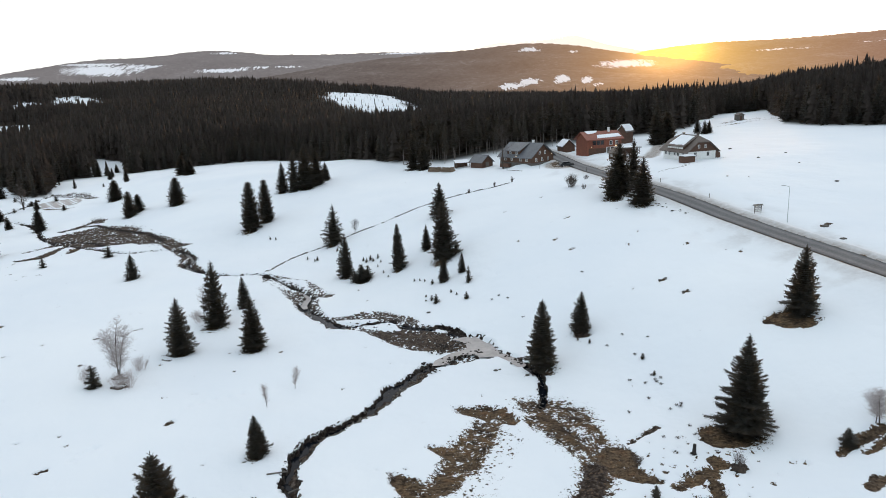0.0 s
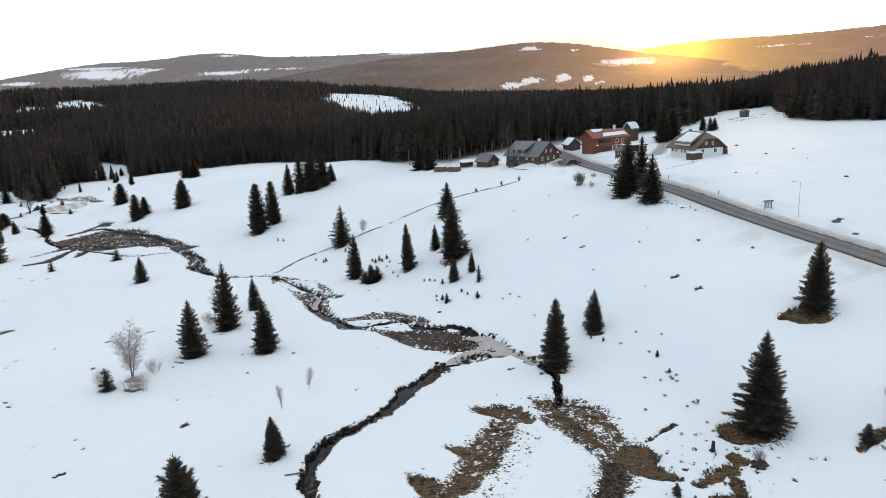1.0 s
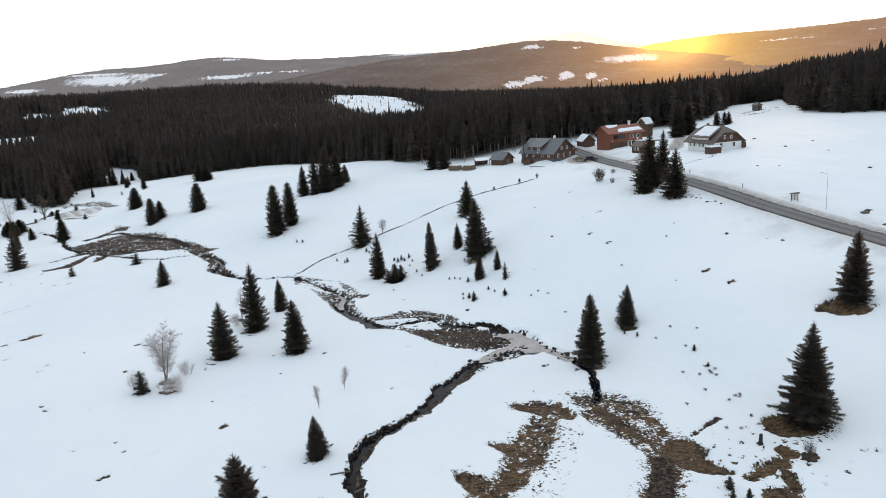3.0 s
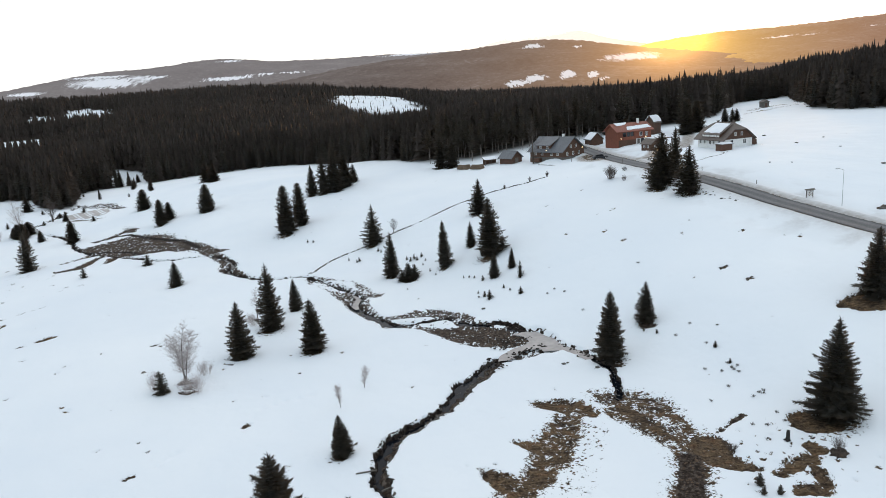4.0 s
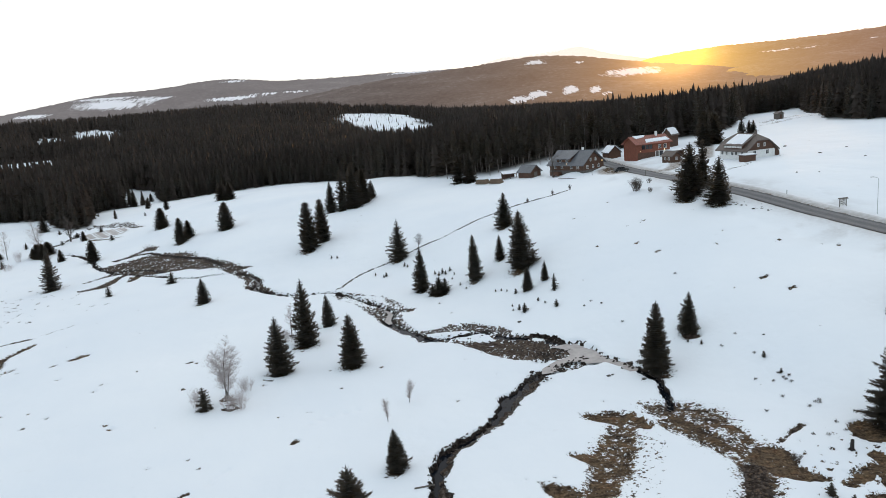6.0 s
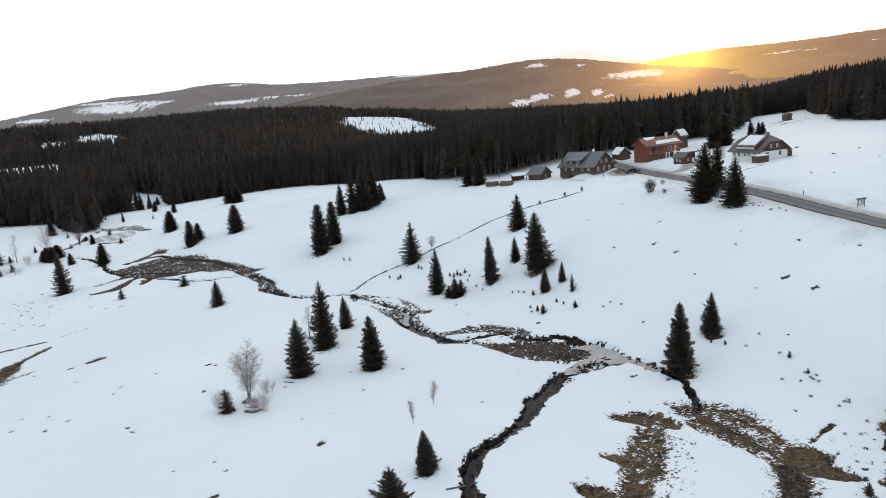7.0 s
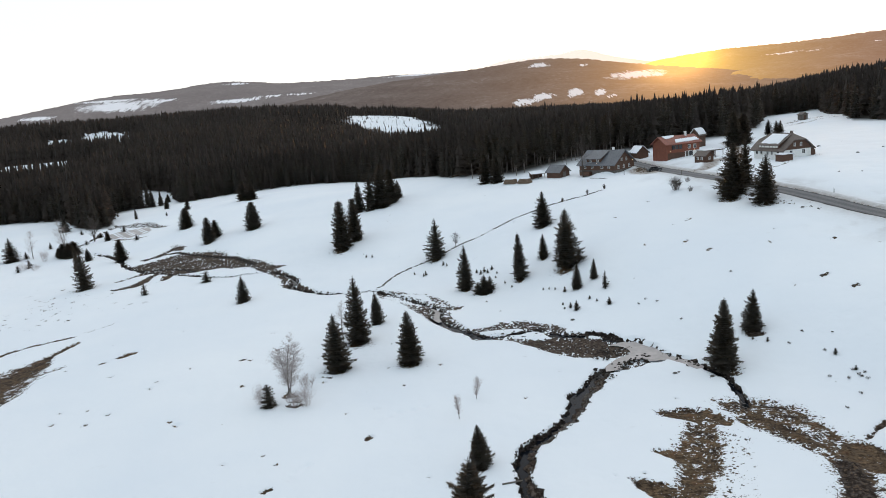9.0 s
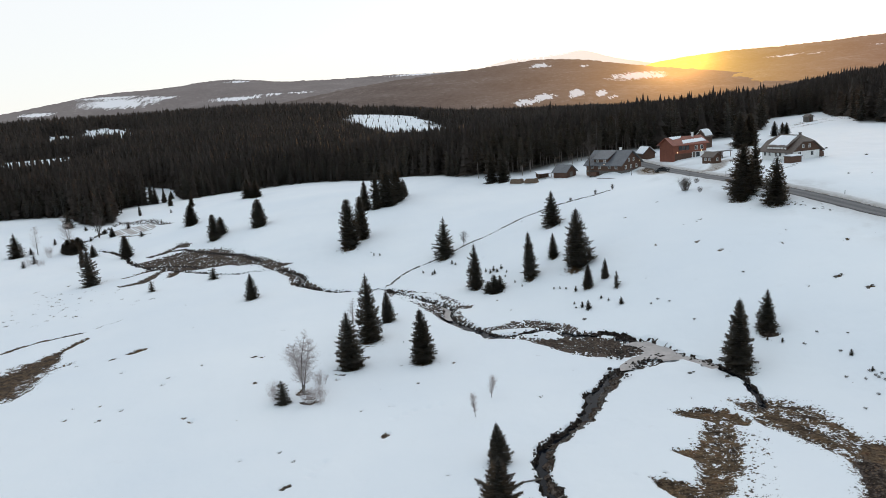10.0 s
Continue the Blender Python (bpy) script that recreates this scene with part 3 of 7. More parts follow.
def ground_layers(x, y, wells=()):
    """Height of the ground, and how bare, wet, gritty and wooded it is."""
    z = land(x, y)
    r, az = np.hypot(x, y), np.degrees(np.arctan2(x, y))
    calm = 1 - smooth(260, 420, r)
    bare, wet, grit, bog = (np.zeros_like(x) for _ in range(4))

    def local(line, reach):
        lo, hi = line[:, :2].min(0) - reach, line[:, :2].max(0) + reach
        return np.nonzero((x > lo[0]) & (x < hi[0]) & (y > lo[1]) & (y < hi[1]))[0]

    ragged = (fbm(x / 1.7, y / 1.7, 4, 3) - 0.5) * 0.9
    for pts, peak, *peat in BARE:
        line = curve_through(pts)
        k = local(line, 2.5 * max(p[2] for p in pts))
        if len(k) == 0:
            continue
        d, u = path_distance(x[k], y[k], line)
        hw = np.interp(u, np.linspace(0, 1, len(line)), line[:, 2])
        solid_ = 0.3 if max(p[2] for p in pts) < 1.45 and peak > 0.88 else 0.0
        f = (peak + solid_) * np.clip(1 - 0.5 * d / hw, 0, 1)
        boggy = bool(peat) and pts[0][1] > 96 and peat[0] >= 0.4 and max(p[2] for p in pts) > 1.05
        if boggy:      # evenly speckled up to a crisp outline
            f = (0.53 + 0.26 * peak) * (1 - smooth(0.8, 1.25, d / hw)) + max(0.0, peak - 0.95) * 2.2 * (1 - smooth(0.15, 0.85, d / hw))
        bare[k] = np.maximum(bare[k], np.where(f > 0.12, f + ragged[k] * 0.6, 0))
        if peat:
            wet[k] = np.maximum(wet[k], peat[0] * smooth(0.1, 0.35, f))
            if boggy:
                bog[k] = np.maximum(bog[k], (2.0 if pts[0][1] > 155 else 1.0) * smooth(0.05, 0.2, f))
    for pts, rim, full, peat in MELT:
        line = curve_through(pts, 0.8)
        k = local(line, max(p[2] for p in pts) + 2.0 * rim)
        d, u = path_distance(x[k], y[k], line)
        hw = np.interp(u, np.linspace(0, 1, len(line)), line[:, 2])
        f = np.clip(0.5 + 0.4 * (hw - d) / rim, 0, full)
        bare[k] = np.maximum(bare[k], np.where(f > 0.08, f + ragged[k] * 0.3, 0))
        wet[k] = np.maximum(wet[k], peat * smooth(0.3, 0.6, f))
    for pts in SNOW_LEFT:
        line = curve_through(pts, 0.8)
        k = local(line, 2.0 * max(p[2] for p in pts))
        d, u = path_distance(x[k], y[k], line)
        bare[k] *= smooth(0.75, 1.1, d / np.interp(u, np.linspace(0, 1, len(line)), line[:, 2]))
    for wx, wy, wr, peak in wells:
        k = np.nonzero((np.abs(x - wx) < 2.2 * wr) & (np.abs(y - wy) < 2.2 * wr))[0]
        f = peak * np.clip(1 - 0.5 * np.hypot(x[k] - wx, y[k] - wy) / wr, 0, 1)
        bare[k] = np.maximum(bare[k], f + ragged[k] * 0.35 * (f > 0.1))
    z = z + bumps(x, y) * calm
    # melted places lie lower than the snow round them
    thaw = smooth(0.40, 0.58, bare)
    z = z - 0.26 * thaw + thaw * (fbm(x / 0.9, y / 0.9, 2, 11) - 0.5) * 0.3
    for nth, line in enumerate(STREAMS):
        k = local(line, 9.0)
        d, u = path_distance(x[k], y[k], line)
        hw = np.interp(u, np.linspace(0, 1, len(line)), line[:, 2])
        d = d + ((fbm(x[k] / 0.9, y[k] / 0.9, 3, 21) - 0.5) * 1.3 + (fbm(x[k] / 2.6, y[k] / 2.6, 2, 27) - 0.5) * 1.5) * np.minimum(hw, 1.0)
        cut = 1 - smooth(0.85, 1.08, d / hw)
        zl = land(x[k], y[k])
        bed = np.where((np.abs(x[k] - 5) < 7.5) & (np.abs(y[k] - 98.5) < 7.0), np.minimum(zl - 0.7, POND_Z - 0.3), zl - 0.7)
        bar = np.zeros_like(d)
        if nth == 0:      # muddy bars lie along its right-hand side
            at = u * (len(line) - 1)
            qx, qy = (np.interp(at, np.arange(len(line)), line[:, c]) for c in (0, 1))
            tx, ty = (np.interp(at, np.arange(len(line)), np.gradient(line[:, c])) for c in (0, 1))
            side = ((x[k] - qx) * ty - (y[k] - qy) * tx) / (np.hypot(tx, ty) * hw + 1e-9)
            bar = smooth(0.0, 0.22, side + 0.32 * smooth(73, 77, y[k]) - 0.30 + 1.7 * (fbm(x[k] / 1.5, y[k] / 1.5, 3, 29) - 0.5))
            bed = bed * (1 - bar) + (zl - 0.56 + 0.34 * fbm(x[k] / 0.5, y[k] / 0.5, 2, 33)) * bar
        z[k] = z[k] * (1 - cut) + bed * cut
        edge = np.clip(1.62 - 1.0 * d / hw, 0, 1)
        bare[k] = np.maximum(bare[k], np.where(edge > 0.2, edge + ragged[k] * 0.3, 0))
        wet[k] = np.maximum(wet[k], (1 - 0.24 * bar * cut) * (1 - smooth(1.1, 1.9, d / hw)))
    # the widened stream under its ice
    k = local(pond_edge, 3.0)
    d, u = path_distance(x[k], y[k], np.concatenate([pond_edge, pond_edge[:1]]))
    sd = np.where(inside(x[k], y[k], pond_edge), d, -d) + (fbm(x[k] / 0.8, y[k] / 0.8, 3, 23) - 0.5) * 1.1
    hole = smooth(-0.15, 0.3, sd)
    z[k] = np.where(hole > 0, np.minimum(z[k], z[k] * (1 - hole) + (POND_Z - 0.25) * hole), z[k])
    bare[k] = np.maximum(bare[k], 0.85 * np.clip(1.0 - np.abs(sd - 0.05) / 0.32, 0, 1))
    wet[k] = np.maximum(wet[k], 0.9 * smooth(-0.7, -0.2, sd))
    k = local(ROAD, 14.0)
    d, u = path_distance(x[k], y[k], ROAD)
    zr = np.interp(u, np.linspace(0, 1, len(ROAD)), ROAD_Z)
    flat = 1 - smooth(4.0, 11.0, d)
    z[k] = z[k] * (1 - flat) + zr * flat
    under = 1 - smooth(ROAD_HALF - 0.1, ROAD_HALF + 0.5, d)
    bank = np.exp(-((d - 4.3) / 0.9) ** 2) * (0.25 + 0.3 * fbm(x[k] / 2.5, y[k] / 2.5, 3, 31))
    z[k] = z[k] - 0.22 * under + bank
    grit[k] = np.maximum(grit[k], np.exp(-np.maximum(d - 3.2, 0) / 1.9))
    blown = smooth(0.48, 0.66, fbm(x[k] / 5.0, y[k] / 5.0, 4, 61)) * np.exp(-(np.maximum(d - 3.2, 0) / 6.0) ** 2)
    grit[k] = np.maximum(grit[k], 0.55 * blown)
    bare[k] = np.maximum(bare[k], 0.95 * (1 - smooth(ROAD_HALF, ROAD_HALF + 0.5, d + 0.35 * ragged[k])))
    for lane, half in ((LANE, 1.5), (YARD, 3.0)):
        k = local(lane, 8.0)
        d, u = path_distance(x[k], y[k], lane)
        grit[k] = np.maximum(grit[k], 1.1 * (1 - smooth(half, half + 1.2, d)))
        bare[k] = np.maximum(bare[k], (0.62 if half > 2 else 0.34) * (1 - smooth(half * 0.4, half + 0.4, d)))
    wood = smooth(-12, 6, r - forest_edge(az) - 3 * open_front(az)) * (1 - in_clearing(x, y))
    return z, bare, wet, grit, wood, bog


# the wood's front: bearing and distance
EDGE_AZ = (-180, -90, -60, -45, -36, -33.2, -32.1, -31.8, -31, -30, -29.6, -29.2, -27.6, -25, -23.6, -20.6, -15.5, -11, -6.9, -5, -2.7, 0.6, 3, 8, 12, 17.8, 20.3, 21.6, 25.4, 26.5, 29.4, 33, 45, 60, 90, 180)
EDGE_R = (900, 700, 490, 450, 450, 430, 420, 382, 366, 358, 366, 414, 424, 424, 432, 442, 446, 408, 320, 289, 270, 256, 262, 271, 277, 283, 308, 430, 440, 305, 292, 286, 262, 250, 500, 900)
# glades in the wood: bearing, distance, half length across, half depth
GLADES = [(-5.8, 1135, 68, 140), (-30.0, 1035, 17, 60), (-27.0, 1060, 33, 80), (-32.8, 745, 44, 56), (-25.5, 468, 10, 48)]


OPEN_AZ = (-3.0, 11.0)      # here tall bare-stemmed trees stand in snow


def open_front(az):
    return smooth(OPEN_AZ[0] - 0.5, OPEN_AZ[0] + 0.5, az) * (1 - smooth(OPEN_AZ[1] - 0.5, OPEN_AZ[1] + 0.5, az))


def forest_edge(az):
    return np.interp(az, EDGE_AZ, EDGE_R)


def in_clearing(x, y):
    c = np.zeros_like(np.asarray(x, float))
    for a, r, hx, hy in GLADES:
        ca, sn = math.cos(radians(a)), math.sin(radians(a))
        u, v = x * ca - y * sn, x * sn + y * ca - r
        c = np.maximum(c, 1 - smooth(0.85, 1.1, (np.abs(u / hx) ** 3 + np.abs(v / hy + 0.25 * u / hx) ** 3) ** 0.333 + 0.8 * (fbm(x / 26, y / 40, 3, 41) - 0.5)))
    return c


def low_growth(x, y):
    """Where only young trees stand: in front of and round the glades."""
    c = np.zeros_like(x)
    for a, r, hx, hy in GLADES[:4]:
        ca, sn = math.cos(radians(a)), math.sin(radians(a))
        u, v = x * ca - y * sn, x * sn + y * ca - (r - 0.9 * hy)
        c = np.maximum(c, 1 - smooth(0.9, 1.4, np.hypot(u / (hx * 1.15), v / (hy * 1.3))))
    return c


def height(x, y):
    """Height of the snow at one place, away from streams."""
    x, y = np.array([float(x)]), np.array([float(y)])
    calm = 1 - smooth(260, 420, np.hypot(x, y))
    z = land(x, y) + bumps(x, y) * calm
    d, u = path_distance(x, y, ROAD)
    flat = 1 - smooth(4.0, 11.0, d)
    return float((z * (1 - flat) + np.interp(u, np.linspace(0, 1, len(ROAD)), ROAD_Z) * flat)[0])


def mesh_of(name, verts, faces, material, flat=True):
    me = bpy.data.meshes.new(name)
    me.from_pydata([tuple(v) for v in verts], [], faces)
    me.materials.append(material)
    if not flat:
        me.polygons.foreach_set("use_smooth", np.ones(len(me.polygons), bool))
    me.update()
    return me


def grid_mesh(name, X, Y, Z, material, wrap=False):
    """A sheet from 2D arrays of places."""
    n, k = X.shape
    me = bpy.data.meshes.new(name)
    i, j = np.meshgrid(np.arange(n - 1), np.arange(k if wrap else k - 1), indexing="ij")
    j2 = (j + 1) % k
    quads = np.stack([i * k + j, i * k + j2, (i + 1) * k + j2, (i + 1) * k + j], -1).reshape(-1, 4)
    me.vertices.add(n * k)
    me.vertices.foreach_set("co", np.stack([X, Y, Z], -1).astype(np.float32).ravel())
    me.loops.add(quads.size)
    me.loops.foreach_set("vertex_index", quads[:, ::-1].astype(np.int32).ravel())
    me.polygons.add(len(quads))
    me.polygons.foreach_set("loop_start", np.arange(0, quads.size, 4, dtype=np.int32))
    me.polygons.foreach_set("use_smooth", np.ones(len(quads), bool))
    me.materials.append(material)
    me.update(calc_edges=True)
    me.validate()
    return me


def attribute(me, name, values):
    a = me.attributes.new(name, "FLOAT", "POINT")
    a.data.foreach_set("value", np.asarray(values, np.float32).ravel())


def build_ground(wells):
    fine = np.radians(np.arange(-46, 46.01, 0.22))
    rest = np.radians(np.arange(50, 311, 5.0))
    ang = np.concatenate([fine, rest])
    rad = [0.5, 12, 24, 34, 42]
    while rad[-1] < 330:
        rad.append(rad[-1] * 1.0040)
    while rad[-1] < 4900:
        rad.append(rad[-1] * 1.022)
    R, A = np.meshgrid(np.array(rad), ang, indexing="ij")
    X, Y = -12 + R * np.sin(A), R * np.cos(A)
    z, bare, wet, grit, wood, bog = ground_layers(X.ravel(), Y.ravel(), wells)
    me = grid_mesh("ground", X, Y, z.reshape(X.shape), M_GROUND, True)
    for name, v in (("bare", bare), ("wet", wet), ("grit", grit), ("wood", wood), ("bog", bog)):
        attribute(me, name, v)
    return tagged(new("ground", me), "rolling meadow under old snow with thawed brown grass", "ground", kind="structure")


def strip(name, line, halves, lift, material, across=4):
    """A ribbon along a line, laid at a height above the plain land."""
    d = np.gradient(line[:, :2], axis=0)
    d /= np.hypot(d[:, 0], d[:, 1])[:, None] + 1e-9
    side = np.stack([d[:, 1], -d[:, 0]], -1)
    u = np.linspace(-1, 1, across + 1)
    X = line[:, 0:1] + side[:, 0:1] * halves[:, None] * u
    Y = line[:, 1:2] + side[:, 1:2] * halves[:, None] * u
    Z = np.repeat(lift[:, None], across + 1, 1)
    return grid_mesh(name, X, Y, Z, material)


def smoothed(v, n=9):
    return np.convolve(np.pad(v, n // 2, mode="edge"), np.ones(n) / n, mode="valid")


POND = [(-2.2, 95.0), (-1.8, 97.0), (-0.8, 98.1), (0.5, 99.6), (2.1, 100.6), (3.2, 101.9), (2.9, 103.7), (2.0, 105.1), (0.8, 105.6), (2.5, 106.5), (3.9, 106.7), (5.6, 106.1), (6.5, 104.2), (7.4, 102.4), (8.1, 99.9), (9.1, 98.6), (10.3, 97.0), (11.6, 94.0), (10.5, 93.2), (9.4, 95.0), (8.4, 96.8), (7.0, 97.6), (4.9, 97.6), (4.5, 98.6), (2.8, 98.7), (1.0, 97.6), (0.3, 95.6), (-1.2, 95.1)]
pond_edge = curve_through(POND + POND[:1], 0.6)[:-1]
POND_Z = float(np.median(land(pond_edge[:, 0], pond_edge[:, 1]))) - 0.36
for line, label in zip(STREAMS, ("dark meltwater stream between cut snow banks", "narrow dark side stream under a spruce", "winding dark meltwater stream through peaty grass", "thin dark stream crossing the snowy valley floor")):
    zz = smoothed(land(line[:, 0], line[:, 1])) - 0.62
    by_pond = (np.abs(line[:, 0] - 5) < 7.5) & (np.abs(line[:, 1] - 98.5) < 7.0)
    zz = np.where(by_pond, np.minimum(zz, POND_Z - 0.12), zz)
    tagged(new("water", strip("water", line, line[:, 2] * 1.35, zz, M_WATER)), label, "stream", kind="structure")
pond_me = mesh_of("ice_sheet", [(p[0], p[1], POND_Z) for p in pond_edge], [tuple(range(len(pond_edge)))], M_ICE)
tagged(new("ice_sheet", pond_me), "grey slushy ice on the widened stream", "ice", kind="structure")
for pts, label in (
                   ([(-26.4, 125.0, 0.3), (-27.2, 127.5, 0.7), (-27.2, 130.5, 0.8), (-28.4, 133.4, 0.75), (-30.0, 136.0, 0.4)], "small grey ice sheet in a stream bend"),
                   ([(-165.5, 285.6, 2.0), (-157.5, 280.0, 6.0), (-149.5, 275, 5.2), (-144.0, 273.5, 1.4)], "grey ice sheet on boggy ground")):
    line = curve_through(pts, 0.8)
    zz = smoothed(land(line[:, 0], line[:, 1])) - 0.39
    frayed = 0.7 + 0.9 * fbm(line[:, 0] / 1.6, line[:, 1] / 1.6, 3, 71)
    sheet = strip("ice_sheet", line, line[:, 2] * frayed, zz, M_ICE, 12)
    if "boggy" in label:      # meltwater frozen over the snow
        for v in sheet.vertices:
            v.co.z = height(v.co.x, v.co.y) + 0.04 + 0.16 * math.sin(v.co.x * 1.3) * math.sin(v.co.y * 0.9)
    tagged(new("ice_sheet", sheet), label, "ice", kind="structure")
road_me = strip("road", ROAD, np.full(len(ROAD), ROAD_HALF), ROAD_Z + 0.0, M_ASPHALT, 24)
attribute(road_me, "across", np.tile(np.abs(np.linspace(-1, 1, 25)), len(ROAD)))
tagged(new("road", road_me), "narrow grey asphalt road cleared of snow", "road", kind="structure")


# ---- things: helpers ----
def thing(name, x, y, z, turn=0.0, label="", category="", group="", scale=(1, 1, 1)):
    ob = new(name)
    ob.empty_display_size = 0.3
    ob.matrix_world = pose(x, y, z, 0, 0, turn) @ Matrix.Diagonal((*scale, 1))
    return tagged(ob, label, category, group)


def part(name, data, material, parent, label=""):
    """Links a mesh or a bmesh as one part of a thing."""
    if isinstance(data, bmesh.types.BMesh):
        me = bpy.data.meshes.new(name)
        data.to_mesh(me)
        data.free()
        me.materials.append(material)
        data = me
    ob = new(name, data)
    ob.parent = parent
    if label:
        ob["label"] = label
    return ob


def box(bm, x0, y0, z0, x1, y1, z1, bevel=0.0):
    r = bmesh.ops.create_cube(bm, size=1.0)
    bmesh.ops.scale(bm, vec=(x1 - x0, y1 - y0, z1 - z0), verts=r["verts"])
    bmesh.ops.translate(bm, vec=((x0 + x1) / 2, (y0 + y1) / 2, (z0 + z1) / 2), verts=r["verts"])
    if bevel:
        es = list({e for v in r["verts"] for e in v.link_edges})
        bmesh.ops.bevel(bm, geom=es, offset=bevel, segments=2, affect="EDGES")
    return bm


def solid(bm, poly, extrude):
    """A prism: a polygon pushed along a vector."""
    a = [bm.verts.new(p) for p in poly]
    b = [bm.verts.new(Vector(p) + Vector(extrude)) for p in poly]
    n = len(poly)
    bm.faces.new(a[::-1]); bm.faces.new(b)
    for i in range(n):
        bm.faces.new((a[i], a[(i + 1) % n], b[(i + 1) % n], b[i]))
    bmesh.ops.recalc_face_normals(bm, faces=bm.faces[:])
    return bm


def tube(verts, faces, p, q, r0, r1, sides=5):
    p, q = Vector(p), Vector(q)
    d = (q - p).normalized()
    a = d.orthogonal().normalized(); b = d.cross(a)
    i = len(verts)
    for c, r in ((p, r0), (q, r1)):
        for k in range(sides):
            t = 2 * math.pi * k / sides
            verts.append(c + (a * math.cos(t) + b * math.sin(t)) * r)
    for k in range(sides):
        faces.append((i + k, i + (k + 1) % sides, i + sides + (k + 1) % sides, i + sides + k))


# ---- spruces ----
def crown_mesh(seed, H=10.0, R=2.4, skirt=0.03, whorls=31, ragged=0.26, taper=0.74, each=12, slim=0.125, heart=0.45, fine=1.0):
    """Separate drooping fronds in whorls round a spruce's stem, with upturned tips and gaps between them."""
    rng = random.Random(seed)
    V, F = [], []
    lean = [rng.uniform(0.78, 1.16) for _ in range(7)]
    for w in range(whorls):
        f = skirt + (0.985 - skirt) * (max(w + rng.uniform(-0.35, 0.35), 0.0) / whorls) ** 0.94
        f = min(max(f, 0.02), 0.985)
        z = H * f
        full = 1.16 * R * (1 - f) ** taper * (0.66 + 0.34 * min(1, (f + 0.01) / 0.15))
        full *= (1.06, 0.78, 0.92, 0.84)[w % 4] * (0.92 + 0.16 * ((w * 0.37 + seed * 0.13) % 1.0))
        n = max(4, int(each * (0.55 + 0.5 * (1 - f))))
        a0 = rng.uniform(0, 6.28)
        for b in range(n):
            a = a0 + 6.283 * b / n + rng.uniform(-0.3, 0.3)
            spread = ragged * (0.45 + 0.55 * min(1, f / 0.2))
            L = full * lean[int((a % 6.283) / 6.284 * 7)] * rng.uniform(1 - spread, 1 + spread * 0.6) + 0.12
            droop = (0.26 - 0.62 * f) * L * rng.uniform(0.6, 1.4)
            c, s = math.cos(a), math.sin(a)
            wid = slim * L * 2.0 + 0.10
            rise = rng.uniform(0.08, 0.22)

            def P(u, v, dz):
                u = max(u, 0.0)
                return (c * u * L - s * v, s * u * L + c * v, z - droop * u ** 1.3 + rise * L * u ** 4 + dz)

            i = len(V)
            hw = 0.05 + 0.03 * L
            V += [P(0.1, hw, 0), P(0.1, -hw, 0), P(0.6, hw, -0.02), P(0.6, -hw, -0.02), P(1.03, 0, 0)]
            F += [(i, i + 1, i + 3, i + 2), (i + 2, i + 3, i + 4)]
            steps = max(4, int((L * 4.4 + 2) * fine))
            du = min(0.09, 0.11 / max(L, 0.3)) / fine
            for q in range(steps):
                u = 0.2 + 0.76 * (q + rng.uniform(-0.3, 0.3)) / steps
                lobe = 0.35 + 0.65 * math.sin(math.pi * min(u * 0.95 + 0.12, 1.0))
                for sg in (1, -1):
                    k = len(V)
                    reach = wid * lobe * rng.uniform(0.55, 1.3)
                    fw = (0.05 + 0.75 * reach / max(L, 0.2)) * rng.uniform(0.6, 1.3)
                    V += [P(u - du, 0, 0.02), P(u + du, 0, 0.02), P(min(u + fw, 1.04), sg * reach, -0.04 - 0.2 * reach * rng.random())]
                    F.append((k, k + 1, k + 2))
                k = len(V)      # hanging twigs
                V += [P(u - 0.7 * du, 0, 0), P(u + 0.7 * du, 0, 0), P(u + 0.03, rng.uniform(-0.3, 0.3) * wid, -0.10 - 0.30 * rng.random() * min(L, 1.3) / fine ** 0.7)]
                F.append((k, k + 1, k + 2))
    # dense heart and the thin leader
    k = len(V)
    m = 13 if fine >= 1 else 9
    rings = 21 if fine >= 1 else 9
    for j in range(rings):
        f = skirt + (0.97 - skirt) * j / (rings - 1)
        rr = R * heart * (1 - f) ** (taper + 0.1) * (0.75 if j == 0 else 1.25 - 0.5 * f) + 0.015
        for q in range(m):
            t = 6.283 * q / m
            g = rr * (1.12 if (q + j) % 2 else 0.72) * rng.uniform(0.75, 1.2)
            V.append((math.cos(t) * g, math.sin(t) * g, H * f + rng.uniform(-0.18, 0.18) + (0.12 if j == 0 else 0)))
    for j in range(rings - 1):
        for q in range(m):
            F.append((k + j * m + q, k + j * m + (q + 1) % m, k + (j + 1) * m + (q + 1) % m, k + (j + 1) * m + q))
    F.append(tuple(k + (rings - 1) * m + q for q in range(m)))
    tube(V, F, (0, 0, H * 0.93), (0.02, 0.01, H * 1.02), 0.05, 0.015, 5)
    for q in range(6):
        a, zz = q * 2.1 + seed, H * (0.955 + 0.009 * q)
        tube(V, F, (0, 0, zz), (math.cos(a) * 0.2, math.sin(a) * 0.2, zz + 0.16), 0.03, 0.01, 3)
    return mesh_of("crown", V, F, M_NEEDLE)


def trunk_mesh(H=10.0, r=0.16):
    V, F = [], []
    tube(V, F, (0, 0, -0.5), (0, 0, H * 0.12), r * 1.25, r, 8)
    tube(V, F, (0, 0, H * 0.12), (0, 0, H * 0.9), r, r * 0.12, 8)
    return mesh_of("trunk", V, F, M_BARK)


